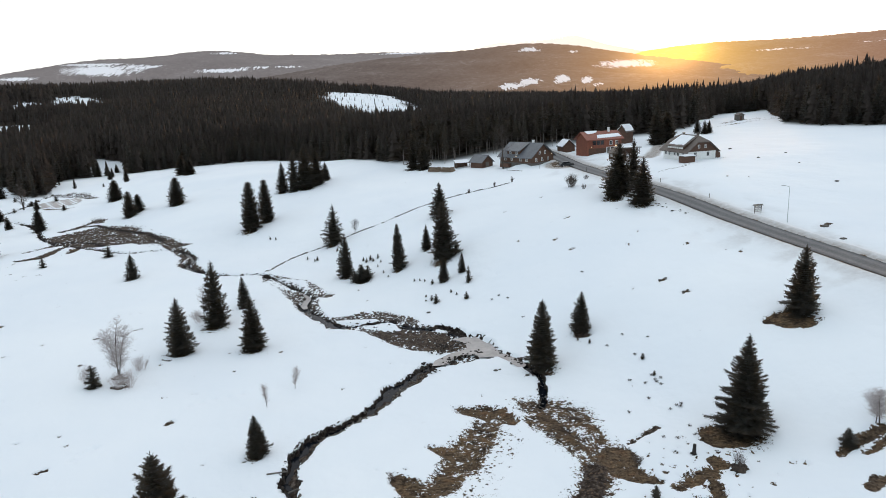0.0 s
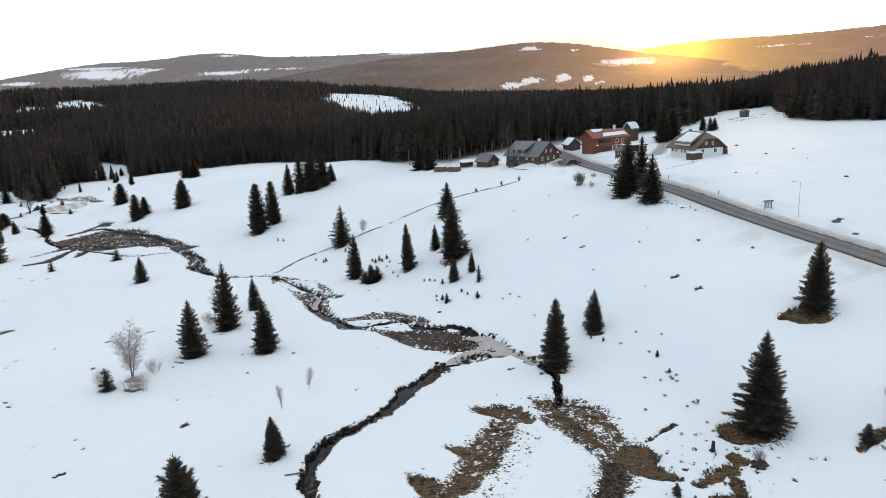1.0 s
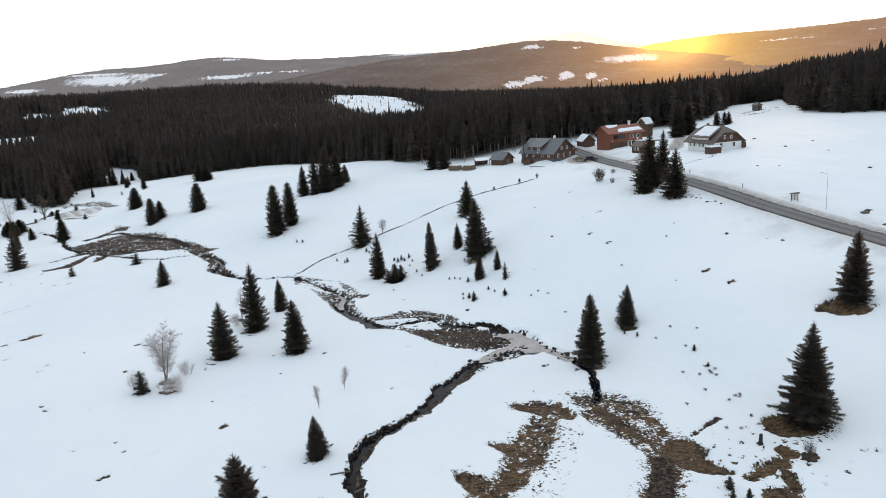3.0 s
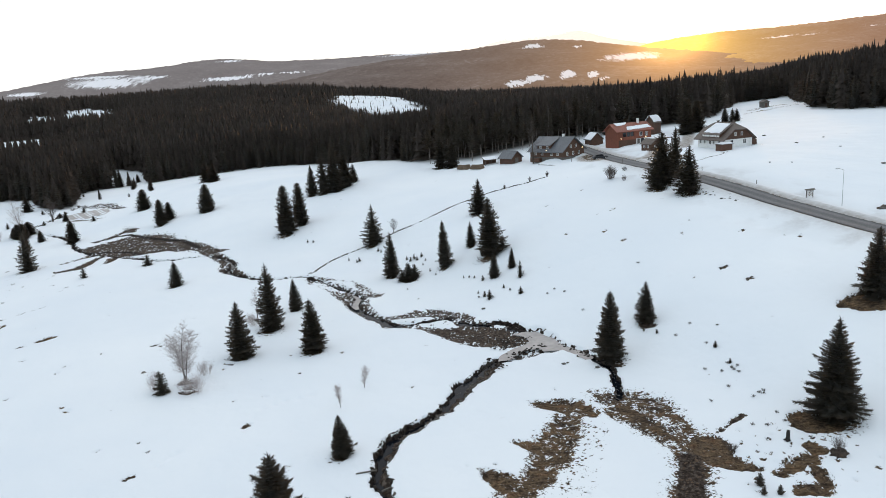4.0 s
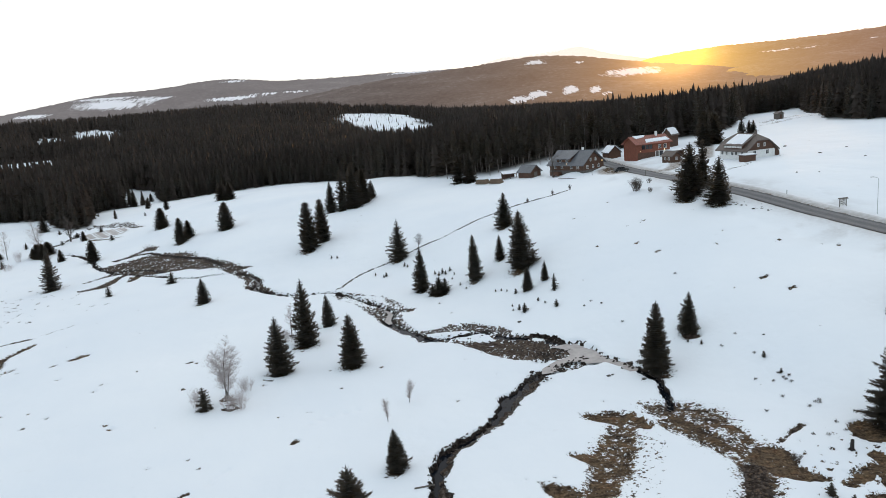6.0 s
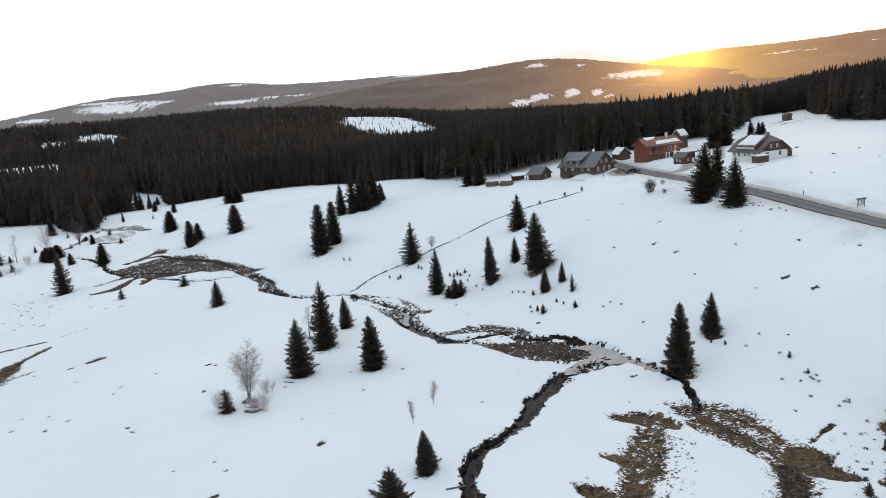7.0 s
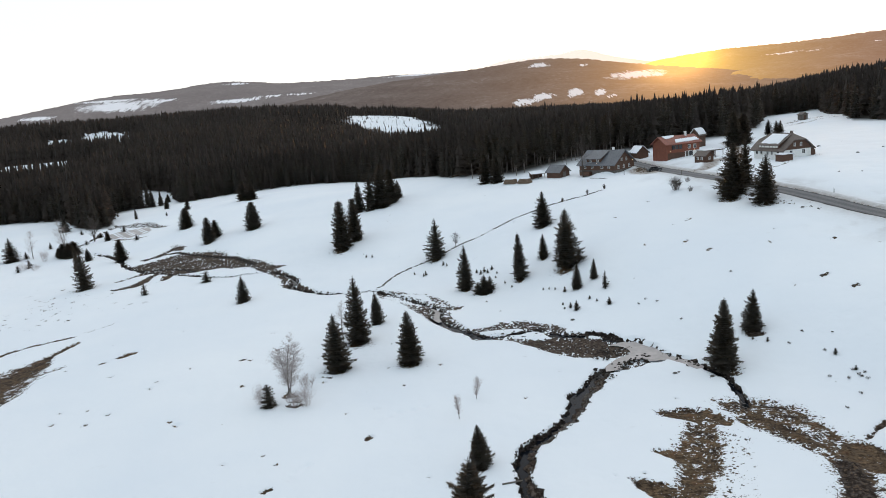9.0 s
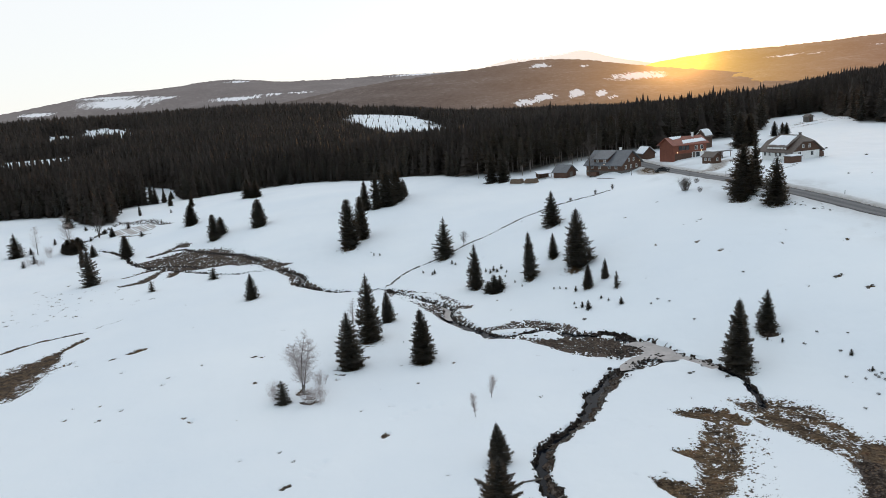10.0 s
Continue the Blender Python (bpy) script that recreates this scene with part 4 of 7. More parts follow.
TRUNK = trunk_mesh()
CROWNS = [crown_mesh(101), crown_mesh(102, whorls=29, ragged=0.28, each=11, heart=0.38), crown_mesh(103, whorls=33, ragged=0.22, taper=0.68, each=13), crown_mesh(104, whorls=27, ragged=0.36, taper=0.9, each=11, heart=0.36), crown_mesh(105, whorls=31, ragged=0.2, taper=0.54, each=14, heart=0.55)]
FRONT = [crown_mesh(131 + q, whorls=19, each=7, ragged=0.34, taper=0.7 + 0.1 * q, slim=0.2, fine=0.6) for q in range(3)]
CROWN_BIG = crown_mesh(110, whorls=38, ragged=0.36, taper=0.84, each=18, slim=0.10, heart=0.52, fine=2.0)
CROWNS.append(crown_mesh(106, whorls=40, ragged=0.30, taper=0.7, each=15, slim=0.10, fine=2.2))
CROWN_YOUNG = [crown_mesh(121, whorls=13, each=8, ragged=0.42, taper=0.72, slim=0.18, heart=0.36, fine=0.6), crown_mesh(122, whorls=11, each=8, ragged=0.46, taper=0.62, slim=0.19, heart=0.3, fine=0.6)]


def spruce(x, y, h, r, kind, label, group="", turn=None):
    z = height(x, y)
    rng = random.Random(int(x * 37 + y * 11))
    ob = thing("spruce", x, y, z - 0.05, rng.uniform(0, 360) if turn is None else turn, label, "tree", group, (r / 2.4, r / 2.4, h / 10.0))
    part("trunk", TRUNK, M_BARK, ob)
    part("crown", kind, M_NEEDLE, ob)
    return ob


# x, y, height, crown radius
SPRUCES_NEAR = [
    (-42.6, 104.5, 9.2, 2.7, 1), (-40.7, 117.1, 11.9, 2.8, 1), (-38.4, 126.5, 6.2, 1.5, 0), (-31.1, 105.1, 8.6, 2.15, 2), (-21.8, 70.6, 4.8, 1.35, 0), (-22.9, 47.8, 13.0, 3.5, 5),
    (13.7, 92.0, 10.0, 2.4, 2), (20.6, 98.7, 6.2, 1.6, 0), (0.2, 138.6, 11.8, 3.1, 2), (-0.2, 168.2, 8.4, 2.6, 0), (-3.4, 147.0, 5.3, 1.3, 0), (2.9, 139.3, 2.9, 1.0, 0),
    (-9.4, 141.0, 9.7, 1.85, 2), (-27.0, 169.5, 10.0, 3.0, 3), (-20.7, 142.7, 9.6, 1.95, 0), (0.1, 127.6, 4.7, 1.15, 2), (3.7, 129.1, 4.0, 0.85, 0),
]
SPRUCES_SLOPE = [
    (4.7, 124.5, 3.2, 0.74, 0), (-54.2, 193.7, 13.9, 3.2, 4), (-51.2, 199.6, 12.4, 2.6, 4), (-53.9, 235.7, 10.3, 2.6, 0), (-49.8, 235.5, 14.3, 3.2, 1), (-45.9, 236.5, 15.6, 3.5, 2),
    (-43.2, 242.0, 12.5, 3.0, 4), (-41.3, 250.0, 6.5, 2.2, 0), (-47.5, 243.0, 14.0, 3.2, 1), (-92.0, 239.2, 9.5, 3.0, 4), (-106.3, 233.1, 8.8, 2.4, 4), (-105.4, 238.5, 6.1, 2.1, 4),
    (-125.3, 264.7, 7.8, 2.85, 4), (-128.3, 190.7, 11.6, 3.0, 3), (-147.1, 222.2, 8.8, 1.3, 0), (-9.2, 248.5, 13.0, 3.2, 1), (-5.2, 245.5, 11.0, 3.0, 2),
]
SPRUCES_VALLEY = [
    (-176.5, 398.0, 6.5, 2.0, 0), (-181.0, 402.0, 8.0, 2.2, 1), (-186.0, 399.0, 5.0, 1.6, 2), (-184.0, 418.0, 6.0, 1.8, 0), (-192.0, 425.0, 7.0, 2.0, 1), (-180.0, 430.0, 9.0, 2.2, 2),
    (-171.0, 392.0, 4.5, 1.4, 0), (-134.6, 227.5, 7.4, 2.3, 4), (-72.4, 155.5, 6.0, 1.9, 1), (-89.8, 180.9, 3.0, 1.6, 0), (-103.7, 173.9, 3.0, 1.1, 4), (-110.8, 306.6, 8.0, 3.3, 2),
    (40.2, 153.0, 11.4, 3.6, 2), (42.3, 142.0, 9.8, 3.0, 0), (44.3, 156.4, 11.2, 2.4, 0), (38.6, 150.6, 8.4, 2.6, 1), (79.5, 240.0, 10.8, 3.6, 4),
]
SPRUCES_FAR = [
    (74.7, 236.2, 12.2, 3.0, 4), (96.6, 258.3, 5.6, 1.7, 0), (98.9, 257.0, 5.0, 1.6, 1), (101.0, 258.2, 4.6, 1.6, 0), (-184.7, 247.8, 8.8, 3.4, 3), (-150.3, 235.9, 4.4, 1.5, 0),
    (-160.3, 271.6, 4.0, 1.5, 0), (-160.5, 286.5, 2.5, 1.3, 0), (-144.2, 261.7, 2.3, 1.2, 0), (-167.4, 268.2, 1.9, 1.0, 0), (-180.9, 250.4, 2.8, 1.2, 0), (-199.9, 312.3, 8.1, 3.0, 1),
    (-169.5, 355.1, 5.5, 1.5, 0), (-144.8, 319.0, 6.8, 1.6, 0), (-115.3, 309.6, 9.0, 3.2, 2), (-163.5, 251.5, 4.9, 2.6, 4), (48.1, 87.9, 9.4, 2.5, 2),
]
SPRUCES_EDGE = [
    (-186.2, 377.4, 10.3, 2.1, 0), (-183.0, 380.1, 5.2, 1.4, 1), (-175.2, 370.0, 5.3, 1.3, 0),
    (-180.9, 266.6, 2.8, 1.0, 0), (-185.0, 298.3, 2.2, 1.1, 1), (-191.5, 346.9, 2.9, 0.8, 0), (-171.1, 229.0, 2.5, 0.9, 0), (-167.6, 248.6, 3.6, 1.4, 2), (-171.4, 323.1, 5.0, 0.9, 0), (-150.2, 307.5, 1.9, 0.7, 1), (-168.7, 282.5, 2.1, 1.6, 1),
    (-165.1, 247.2, 5.2, 2.2, 4), (-162.0, 245.3, 5.6, 2.2, 4), (-171.1, 235.5, 3.0, 1.3, 1), (40.6, 63.5, 2.0, 1.0, 0),
]
SPRUCES = SPRUCES_NEAR + SPRUCES_SLOPE + SPRUCES_VALLEY + SPRUCES_FAR + SPRUCES_EDGE
BIG_SPRUCE = (32.4, 69.0, 11.3, 3.0)
YOUNG = [(-17.0, 138.9, 3.7, 2.0), (-15.8, 139.6, 3.0, 1.3), (-18.4, 138.6, 2.6, 1.2)]
# saplings poking out of the snow: x, y, height
WELLS = [(x - 0.12 * r, y - (0.36 if int(x * 10) % 3 else 0.2) * r, (0.8 if int(x * 10) % 3 else 0.62) * r, 0.85) for x, y, h, r, k in SPRUCES if r > 1.2]
WELLS += [(BIG_SPRUCE[0] - 0.6, BIG_SPRUCE[1] - 1.0, 2.3, 0.85), (-17, 138.6, 1.5, 0.9), (-48.5, 95.6, 0.8, 0.9), (-46.8, 93.6, 0.7, 0.8), (-44.2, 99.4, 0.5, 0.85)]
spot_rng = random.Random(8)
for _ in range(150):      # stones and grass tips that show through the snow
    a_, r_ = spot_rng.uniform(-0.62, 0.55), 48 + 190 * spot_rng.random() ** 1.2
    WELLS.append((-12 + r_ * math.sin(a_), r_ * math.cos(a_), spot_rng.uniform(0.12, 0.34), 0.78))
for _ in range(70):
    WELLS.append((spot_rng.uniform(18, 32), spot_rng.uniform(57, 70), spot_rng.uniform(0.1, 0.3), 0.85))
for _ in range(110):
    WELLS.append((spot_rng.gauss(-128, 12), spot_rng.gauss(170, 13), spot_rng.uniform(0.3, 0.8), 0.72))
for x, y in [(43.1, 141.6), (43.5, 139.7), (44.6, 140.0), (45.0, 139.0), (45.9, 136.9), (46.0, 134.2), (47.0, 133.3), (47.8, 131.6), (34.4, 62.4), (35.5, 62.1), (-75.3, 95.1), (-63.8, 89.4), (-62.6, 88.2), (-83.4, 112.7), (-88.5, 121.2), (-80.2, 98.2), (-69.1, 111.6), (-59.1, 112.6), (-56.9, 100.4), (-77.2, 92.1), (-84.7, 98.7), (-72.9, 104.3), (-83.2, 94.0), (-95.2, 119.8)]:
    WELLS.append((x, y, 0.34, 1.0))
build_ground(WELLS)

LONE = "free-standing dark green spruce in thawed ring on snow"
for x, y, h, r, k in SPRUCES:
    if h > 8:
        lab = "tall dark green spruce standing free on the snowfield"
    elif h > 4:
        lab = LONE
    else:
        lab = "small young dark spruce poking out of the snow"
    spruce(x, y, h, r, (CROWN_YOUNG[int(x) % 2] if h < 3.4 else CROWNS[k]), lab, "lone spruces in the meadow")
spruce(*BIG_SPRUCE, CROWN_BIG, "large broad spruce above a bare brown bank", "lone spruces in the meadow", 30)
for x, y, h, r in YOUNG:
    spruce(x, y, h, r, CROWN_YOUNG[0], "low bushy young spruce beside a taller one", "young spruces")
SAPLINGS = [(26.7, 87.7, 0.9), (-18, 151.9, 1), (-17.1, 150.4, 1.1), (-16.3, 151.1, 1.3), (-15.6, 149.8, 1), (-14.6, 150.8, 1.1), (-13.7, 147.7, 0.7), (-14.2, 145.5, 0.6), (-12.6, 140.8, 0.7), (-11.4, 138, 0.5), (-17.1, 132.4, 0.3), (-5.8, 132.1, 0.6), (-4.7, 131.5, 0.6), (-3.7, 130.5, 0.6), (-2.2, 128.3, 1.1), (-3.4, 123.7, 0.6), (-2.3, 121.7, 1.1), (-1.5, 120.3, 1.8), (1.3, 122.4, 0.8), (2.3, 120.8, 0.6), (4, 118.6, 1.4), (-3.4, 122, 0.4), (-25.5, 163.2, 1.1), (-24.7, 161.8, 0.8), (-32.6, 161.6, 0.8), (-30.3, 158.6, 0.9), (-29.8, 159.3, 1.2), (-46.4, 182.5, 0.9), (-44.7, 181.5, 0.9), (19.3, 58.1, 1.4), (19, 56.6, 0.9), (20.4, 56.4, 1), (27, 83.6, 0.7), (21, 94.8, 0.7), (19.6, 96.4, 0.5)]
for x, y, h in SAPLINGS:
    spruce(x, y, h * 1.0, max(h * 0.36, 0.22), CROWN_YOUNG[int(h * 10) % 2], "tiny spruce sapling showing through the snow", "saplings in the meadow")

# ---- the wood ----
wood_rng = np.random.RandomState(5)


def scatter(r0, r1, gap, behind, shift=2.0):
    """Jittered places in the wood between two distances."""
    xs = np.arange(-1300, 1300, gap)
    ys = np.arange(150, 1600, gap)
    X, Y = np.meshgrid(xs, ys)
    X = X + wood_rng.uniform(-0.45, 0.45, X.shape) * gap
    Y = Y + wood_rng.uniform(-0.45, 0.45, Y.shape) * gap
    X, Y = X.ravel(), Y.ravel()
    r, az = np.hypot(X, Y), np.degrees(np.arctan2(X, Y))
    e = forest_edge(az) + (fbm(az / 2.0, az * 0 + 3.3, 3, 2) - 0.5) * 16 + (shift * open_front(az))
    k = (np.abs(az) < 44) & (r >= r0) & (r < r1) & (r - e > behind)
    X, Y, e, r = X[k], Y[k], e[k], r[k]
    k = (in_clearing(X, Y) < 0.5) | ((wood_rng.random_sample(len(X)) < np.where(X < -0.3 * Y, 0.7, 0.55)) & (r > 600))
    return X[k], Y[k], (r - e)[k]


def cones(X, Y, Z, H, R, tiers, sides):
    """Many simple ragged spruces in one mesh: skirts of needles one above the other."""
    n = len(X)
    V, F = [], []
    for t in range(tiers):
        f0, f1 = t / tiers * 0.94 + 0.04, min(1.0, (t + 1.6) / tiers)
        rr = R * (1 - f0) ** 0.85
        top = np.stack([X, Y, Z + H * f1], -1)[:, None]
        a = 2 * np.pi * (np.arange(sides)[None] + wood_rng.uniform(0, 1, (n, 1))) / sides
        g = rr[:, None] * np.where(np.arange(sides) % 2, 0.42, 1.15)[None] * wood_rng.uniform(0.7, 1.25, (n, sides))
        rim = np.stack([X[:, None] + np.cos(a) * g, Y[:, None] + np.sin(a) * g, (Z + H * f0)[:, None] + wood_rng.uniform(-0.055, 0.03, (n, sides)) * H[:, None]], -1)
        V.append(np.concatenate([top, rim], 1))
    P = np.stack(V, 1).reshape(-1, 3)
    base = np.arange(n * tiers)[:, None] * (sides + 1)
    s = np.arange(sides)
    F = np.stack([np.broadcast_to(base, (n * tiers, sides)), base + 1 + s, base + 1 + (s + 1) % sides], -1).reshape(-1, 3)
    me = bpy.data.meshes.new("wood")
    me.vertices.add(len(P)); me.vertices.foreach_set("co", P.astype(np.float32).ravel())
    me.loops.add(F.size); me.loops.foreach_set("vertex_index", F.astype(np.int32).ravel())
    me.polygons.add(len(F)); me.polygons.foreach_set("loop_start", np.arange(0, F.size, 3, dtype=np.int32))
    me.materials.append(M_FOREST)
    me.update(calc_edges=True)
    return me


M_FOREST = mat("forest_needles", (0.02, 0.02, 0.015), 0.7, 0, 0.2)
f_geo = M_FOREST.node_tree.nodes.new("ShaderNodeNewGeometry")
f_n = noise_of(M_FOREST, 0.018, 3)
f_t = noise_of(M_FOREST, 0.21, 2, (1, 1, 0.15))
f_mix = math_of(M_FOREST, "ADD", math_of(M_FOREST, "ADD", math_of(M_FOREST, "MULTIPLY", f_geo.outputs["Random Per Island"], 0.12), math_of(M_FOREST, "MULTIPLY", f_t.outputs[0], 0.6)), math_of(M_FOREST, "MULTIPLY", f_n.outputs[0], 0.3))
f_ramp = ramp_of(M_FOREST, f_mix, [(0.28, (0.030, 0.0245, 0.022)), (0.5, (0.051, 0.041, 0.035)), (0.8, (0.096, 0.075, 0.061))])
ln(M_FOREST, f_ramp.outputs[0], bsdf(M_FOREST).inputs["Base Color"])


let_through(M_FOREST, (0.12, 0.078, 0.045), 0.32)


def wood_of(r0, r1, gap, behind, tiers, sides, label, low=17.5, high=23, deepest=1e9):
    X, Y, depth = scatter(r0, r1, gap, behind)
    X, Y, depth = X[depth < deepest], Y[depth < deepest], depth[depth < deepest]
    Z = land(X, Y)
    H = wood_rng.uniform(low, high, len(X)) * (0.85 + 0.3 * fbm(X / 60, Y / 60, 2, 9))
    az = np.degrees(np.arctan2(X, Y))
    H = H * (0.62 + 0.38 * smooth(0, 25, depth)) * np.interp(az, (-12, -2, 10, 24, 26.5), (1.0, 0.92, 0.88, 0.8, 0.98)) * (1 - 0.62 * low_growth(X, Y)) * (1 - np.where(wood_rng.random_sample(len(X)) < 0.2, 0.2, 0.74) * in_clearing(X, Y))
    H = H * np.where(wood_rng.random_sample(len(X)) < 0.3, wood_rng.uniform(0.55, 0.88, len(X)), 1.0) * np.where(wood_rng.random_sample(len(X)) < 0.06, wood_rng.uniform(1.08, 1.25, len(X)), 1.0)
    R = H * wood_rng.uniform(0.10, 0.17, len(X)) + (0.5 if gap < 6 else 1.2) * smooth(3, 12, H)
    ob = new("spruce_wood", cones(X, Y, Z, H, R, tiers, sides))
    tagged(ob, label, "forest", kind="stuff")
    return len(X)


def tall_stem_mesh(H=10.0, r=0.13):
    V, F = [], []
    tube(V, F, (0, 0, -0.4), (0, 0, H * 0.5), r * 1.2, r * 0.8, 7)
    tube(V, F, (0, 0, H * 0.5), (0, 0, H * 0.95), r * 0.8, r * 0.1, 7)
    for q in range(14):      # dead snags on the bare stem
        a, z = q * 2.4, H * (0.12 + 0.02 * q)
        tube(V, F, (0, 0, z), (math.cos(a) * 0.7, math.sin(a) * 0.7, z - 0.08), 0.025, 0.01, 3)
    return mesh_of("trunk", V, F, M_PALEBARK)


M_PALEBARK = grained("grey_stem_bark", (0.09, 0.074, 0.064), (0.26, 0.215, 0.185), 8, 0.85, 0.4, (1, 1, 0.3))
TALL_STEM = tall_stem_mesh()
HIGH = [crown_mesh(141 + q, skirt=0.3 + 0.06 * q, whorls=15, each=8, ragged=0.4, taper=0.62, slim=0.22, heart=0.42, fine=0.6) for q in range(3)]
wood_of(200, 480, 4.0, 9, 18, 12, "dense dark spruce wood behind the meadow", deepest=26)
wood_of(200, 480, 4.4, 26, 6, 8, "deep dark spruce wood behind its front")
wood_of(480, 760, 5.2, 9, 5, 6, "dark spruce wood rising behind the valley")
wood_of(760, 1450, 7.2, 9, 3, 6, "distant dark spruce forest on low hills", 18, 21.5)
# the wood's front rank, tree by tree
X, Y, depth = scatter(200, 470, 4.6, -4)
X, Y, depth = X[open_front(np.degrees(np.arctan2(X, Y))) < 0.5], Y[open_front(np.degrees(np.arctan2(X, Y))) < 0.5], depth[open_front(np.degrees(np.arctan2(X, Y))) < 0.5]
front = np.nonzero((depth < 9) & (np.abs(np.degrees(np.arctan2(X, Y))) < 38))[0]
chosen = front[np.linspace(0, len(front) - 1, 165).astype(int)]
others = np.setdiff1d(front, chosen)
for i in chosen:
    h = wood_rng.uniform(9, 18.5)
    wide = h * wood_rng.uniform(0.14, 0.19) / 2.4
    ob = thing("spruce", X[i], Y[i], float(land(X[i], Y[i])) - 0.2, wood_rng.uniform(0, 360), "tall dark spruce at the front of the wood", "tree", "spruces at the wood's edge", (wide, wide, h / 10.0))
    part("trunk", TRUNK, M_BARK, ob)
    part("crown", FRONT[i % 3], M_NEEDLE, ob)
H = wood_rng.uniform(8, 17, len(others))
tagged(new("spruce_wood", cones(X[others], Y[others], land(X[others], Y[others]), H, H * 0.16 + 0.5, 9, 9)), "younger dark spruces along the wood's edge", "forest", kind="stuff")


X, Y, depth = scatter(200, 470, 4.4, -7, 0.0)
stand = np.nonzero((open_front(np.degrees(np.arctan2(X, Y))) >= 0.5) & (depth < 11))[0]
for i in stand[:150]:
    h = wood_rng.uniform(13, 18) * np.interp(depth[i], (0, 10), (0.8, 1.0))
    wide = h * wood_rng.uniform(0.12, 0.16) / 2.4
    ob = thing("spruce", X[i], Y[i], float(land(X[i], Y[i])) - 0.2, wood_rng.uniform(0, 360), "tall spruce with bare lower stem at the wood's front", "tree", "bare-stemmed spruces behind the houses", (wide, wide, h / 10.0))
    part("trunk", TALL_STEM, M_PALEBARK, ob)
    part("crown", HIGH[i % 3], M_NEEDLE, ob)


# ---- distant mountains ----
def mountain_material(name, haze, glow, sun_glow):
    """Wooded slopes; the bright evening haze of kilometres and the sun's glow are painted as emission."""
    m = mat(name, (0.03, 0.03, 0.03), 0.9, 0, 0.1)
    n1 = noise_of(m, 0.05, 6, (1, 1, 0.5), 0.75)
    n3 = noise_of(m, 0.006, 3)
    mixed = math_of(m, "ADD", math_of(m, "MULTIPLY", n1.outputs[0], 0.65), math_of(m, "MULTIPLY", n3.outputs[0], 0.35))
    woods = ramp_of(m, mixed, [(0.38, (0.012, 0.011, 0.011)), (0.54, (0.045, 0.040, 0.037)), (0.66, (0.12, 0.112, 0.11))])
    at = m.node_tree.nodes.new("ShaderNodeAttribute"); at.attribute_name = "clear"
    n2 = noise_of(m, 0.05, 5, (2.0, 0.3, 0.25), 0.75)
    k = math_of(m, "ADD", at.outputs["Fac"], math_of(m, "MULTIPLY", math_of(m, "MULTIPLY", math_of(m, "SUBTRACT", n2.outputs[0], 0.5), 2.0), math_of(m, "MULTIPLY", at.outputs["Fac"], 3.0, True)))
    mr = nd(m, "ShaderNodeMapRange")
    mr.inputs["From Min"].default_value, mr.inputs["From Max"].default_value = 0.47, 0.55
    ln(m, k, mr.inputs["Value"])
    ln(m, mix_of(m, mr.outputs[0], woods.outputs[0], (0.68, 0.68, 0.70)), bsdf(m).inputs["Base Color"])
    # emitted colour shifts from distance haze to sun glow near the sun's bearing
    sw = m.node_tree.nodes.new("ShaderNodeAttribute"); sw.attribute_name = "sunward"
    ln(m, mix_of(m, sw.outputs["Fac"], haze, sun_glow), bsdf(m).inputs["Emission Color"])
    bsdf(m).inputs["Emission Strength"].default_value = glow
    return m


def mountain(name, knots, dist, deep, snows, material, label, seed):
    """A ridge: bearing and angular height of its crest, falling towards the valley."""
    az = np.arange(knots[0][0] - 3, knots[-1][0] + 3.01, 0.12)
    el = np.interp(az, [k[0] for k in knots], [k[1] for k in knots])
    el = np.convolve(np.pad(el, 6, mode="edge"), np.hanning(13) / np.hanning(13).sum(), mode="valid")
    depth = np.linspace(0, 1, 46)
    A, D = np.meshgrid(np.radians(az), depth, indexing="ij")
    r = dist - deep * D
    crest = 30 + dist * np.tan(np.radians(el))[:, None]
    z = -30 + (crest + 30) * (1 - D) ** 1.15
    X, Y = -10 + r * np.sin(A), r * np.cos(A)
    z = z + (fbm(X / 420, Y / 420, 5, seed) - 0.5) * 90 * np.sin(np.pi * np.minimum(D * 1.1, 1)) + (fbm(X / 14, Y / 14, 2, seed + 3) - 0.5) * 6
    Z = z
    back = np.full((len(az), 1), 1.0)
    X = np.concatenate([-10 + (dist + 250) * np.sin(A[:, :1]), X], 1)
    Y = np.concatenate([(dist + 250) * np.cos(A[:, :1]), Y], 1)
    Z = np.concatenate([Z[:, :1] * 0 - 60, Z], 1)
    me = grid_mesh(name, X, Y, Z, material)
    bearing = np.degrees(np.arctan2(X + 10, Y)); rise = np.degrees(np.arctan2(Z - 30, np.hypot(X + 10, Y)))
    clear = np.zeros_like(X)
    for a, e, ha, he in snows:
        clear = np.maximum(clear, np.clip(1 - 0.5 * np.hypot((bearing - a) / ha, (rise - e) / he), 0, 1))
    attribute(me, "clear", clear)
    # share of painted glow, fading with the angle from the sun
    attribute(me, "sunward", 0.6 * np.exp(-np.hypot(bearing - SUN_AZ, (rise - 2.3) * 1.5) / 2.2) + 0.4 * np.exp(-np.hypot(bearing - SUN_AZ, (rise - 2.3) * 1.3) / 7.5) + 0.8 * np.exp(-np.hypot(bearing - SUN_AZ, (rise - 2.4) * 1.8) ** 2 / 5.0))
    return tagged(new(name, me), label, "mountain", kind="structure")


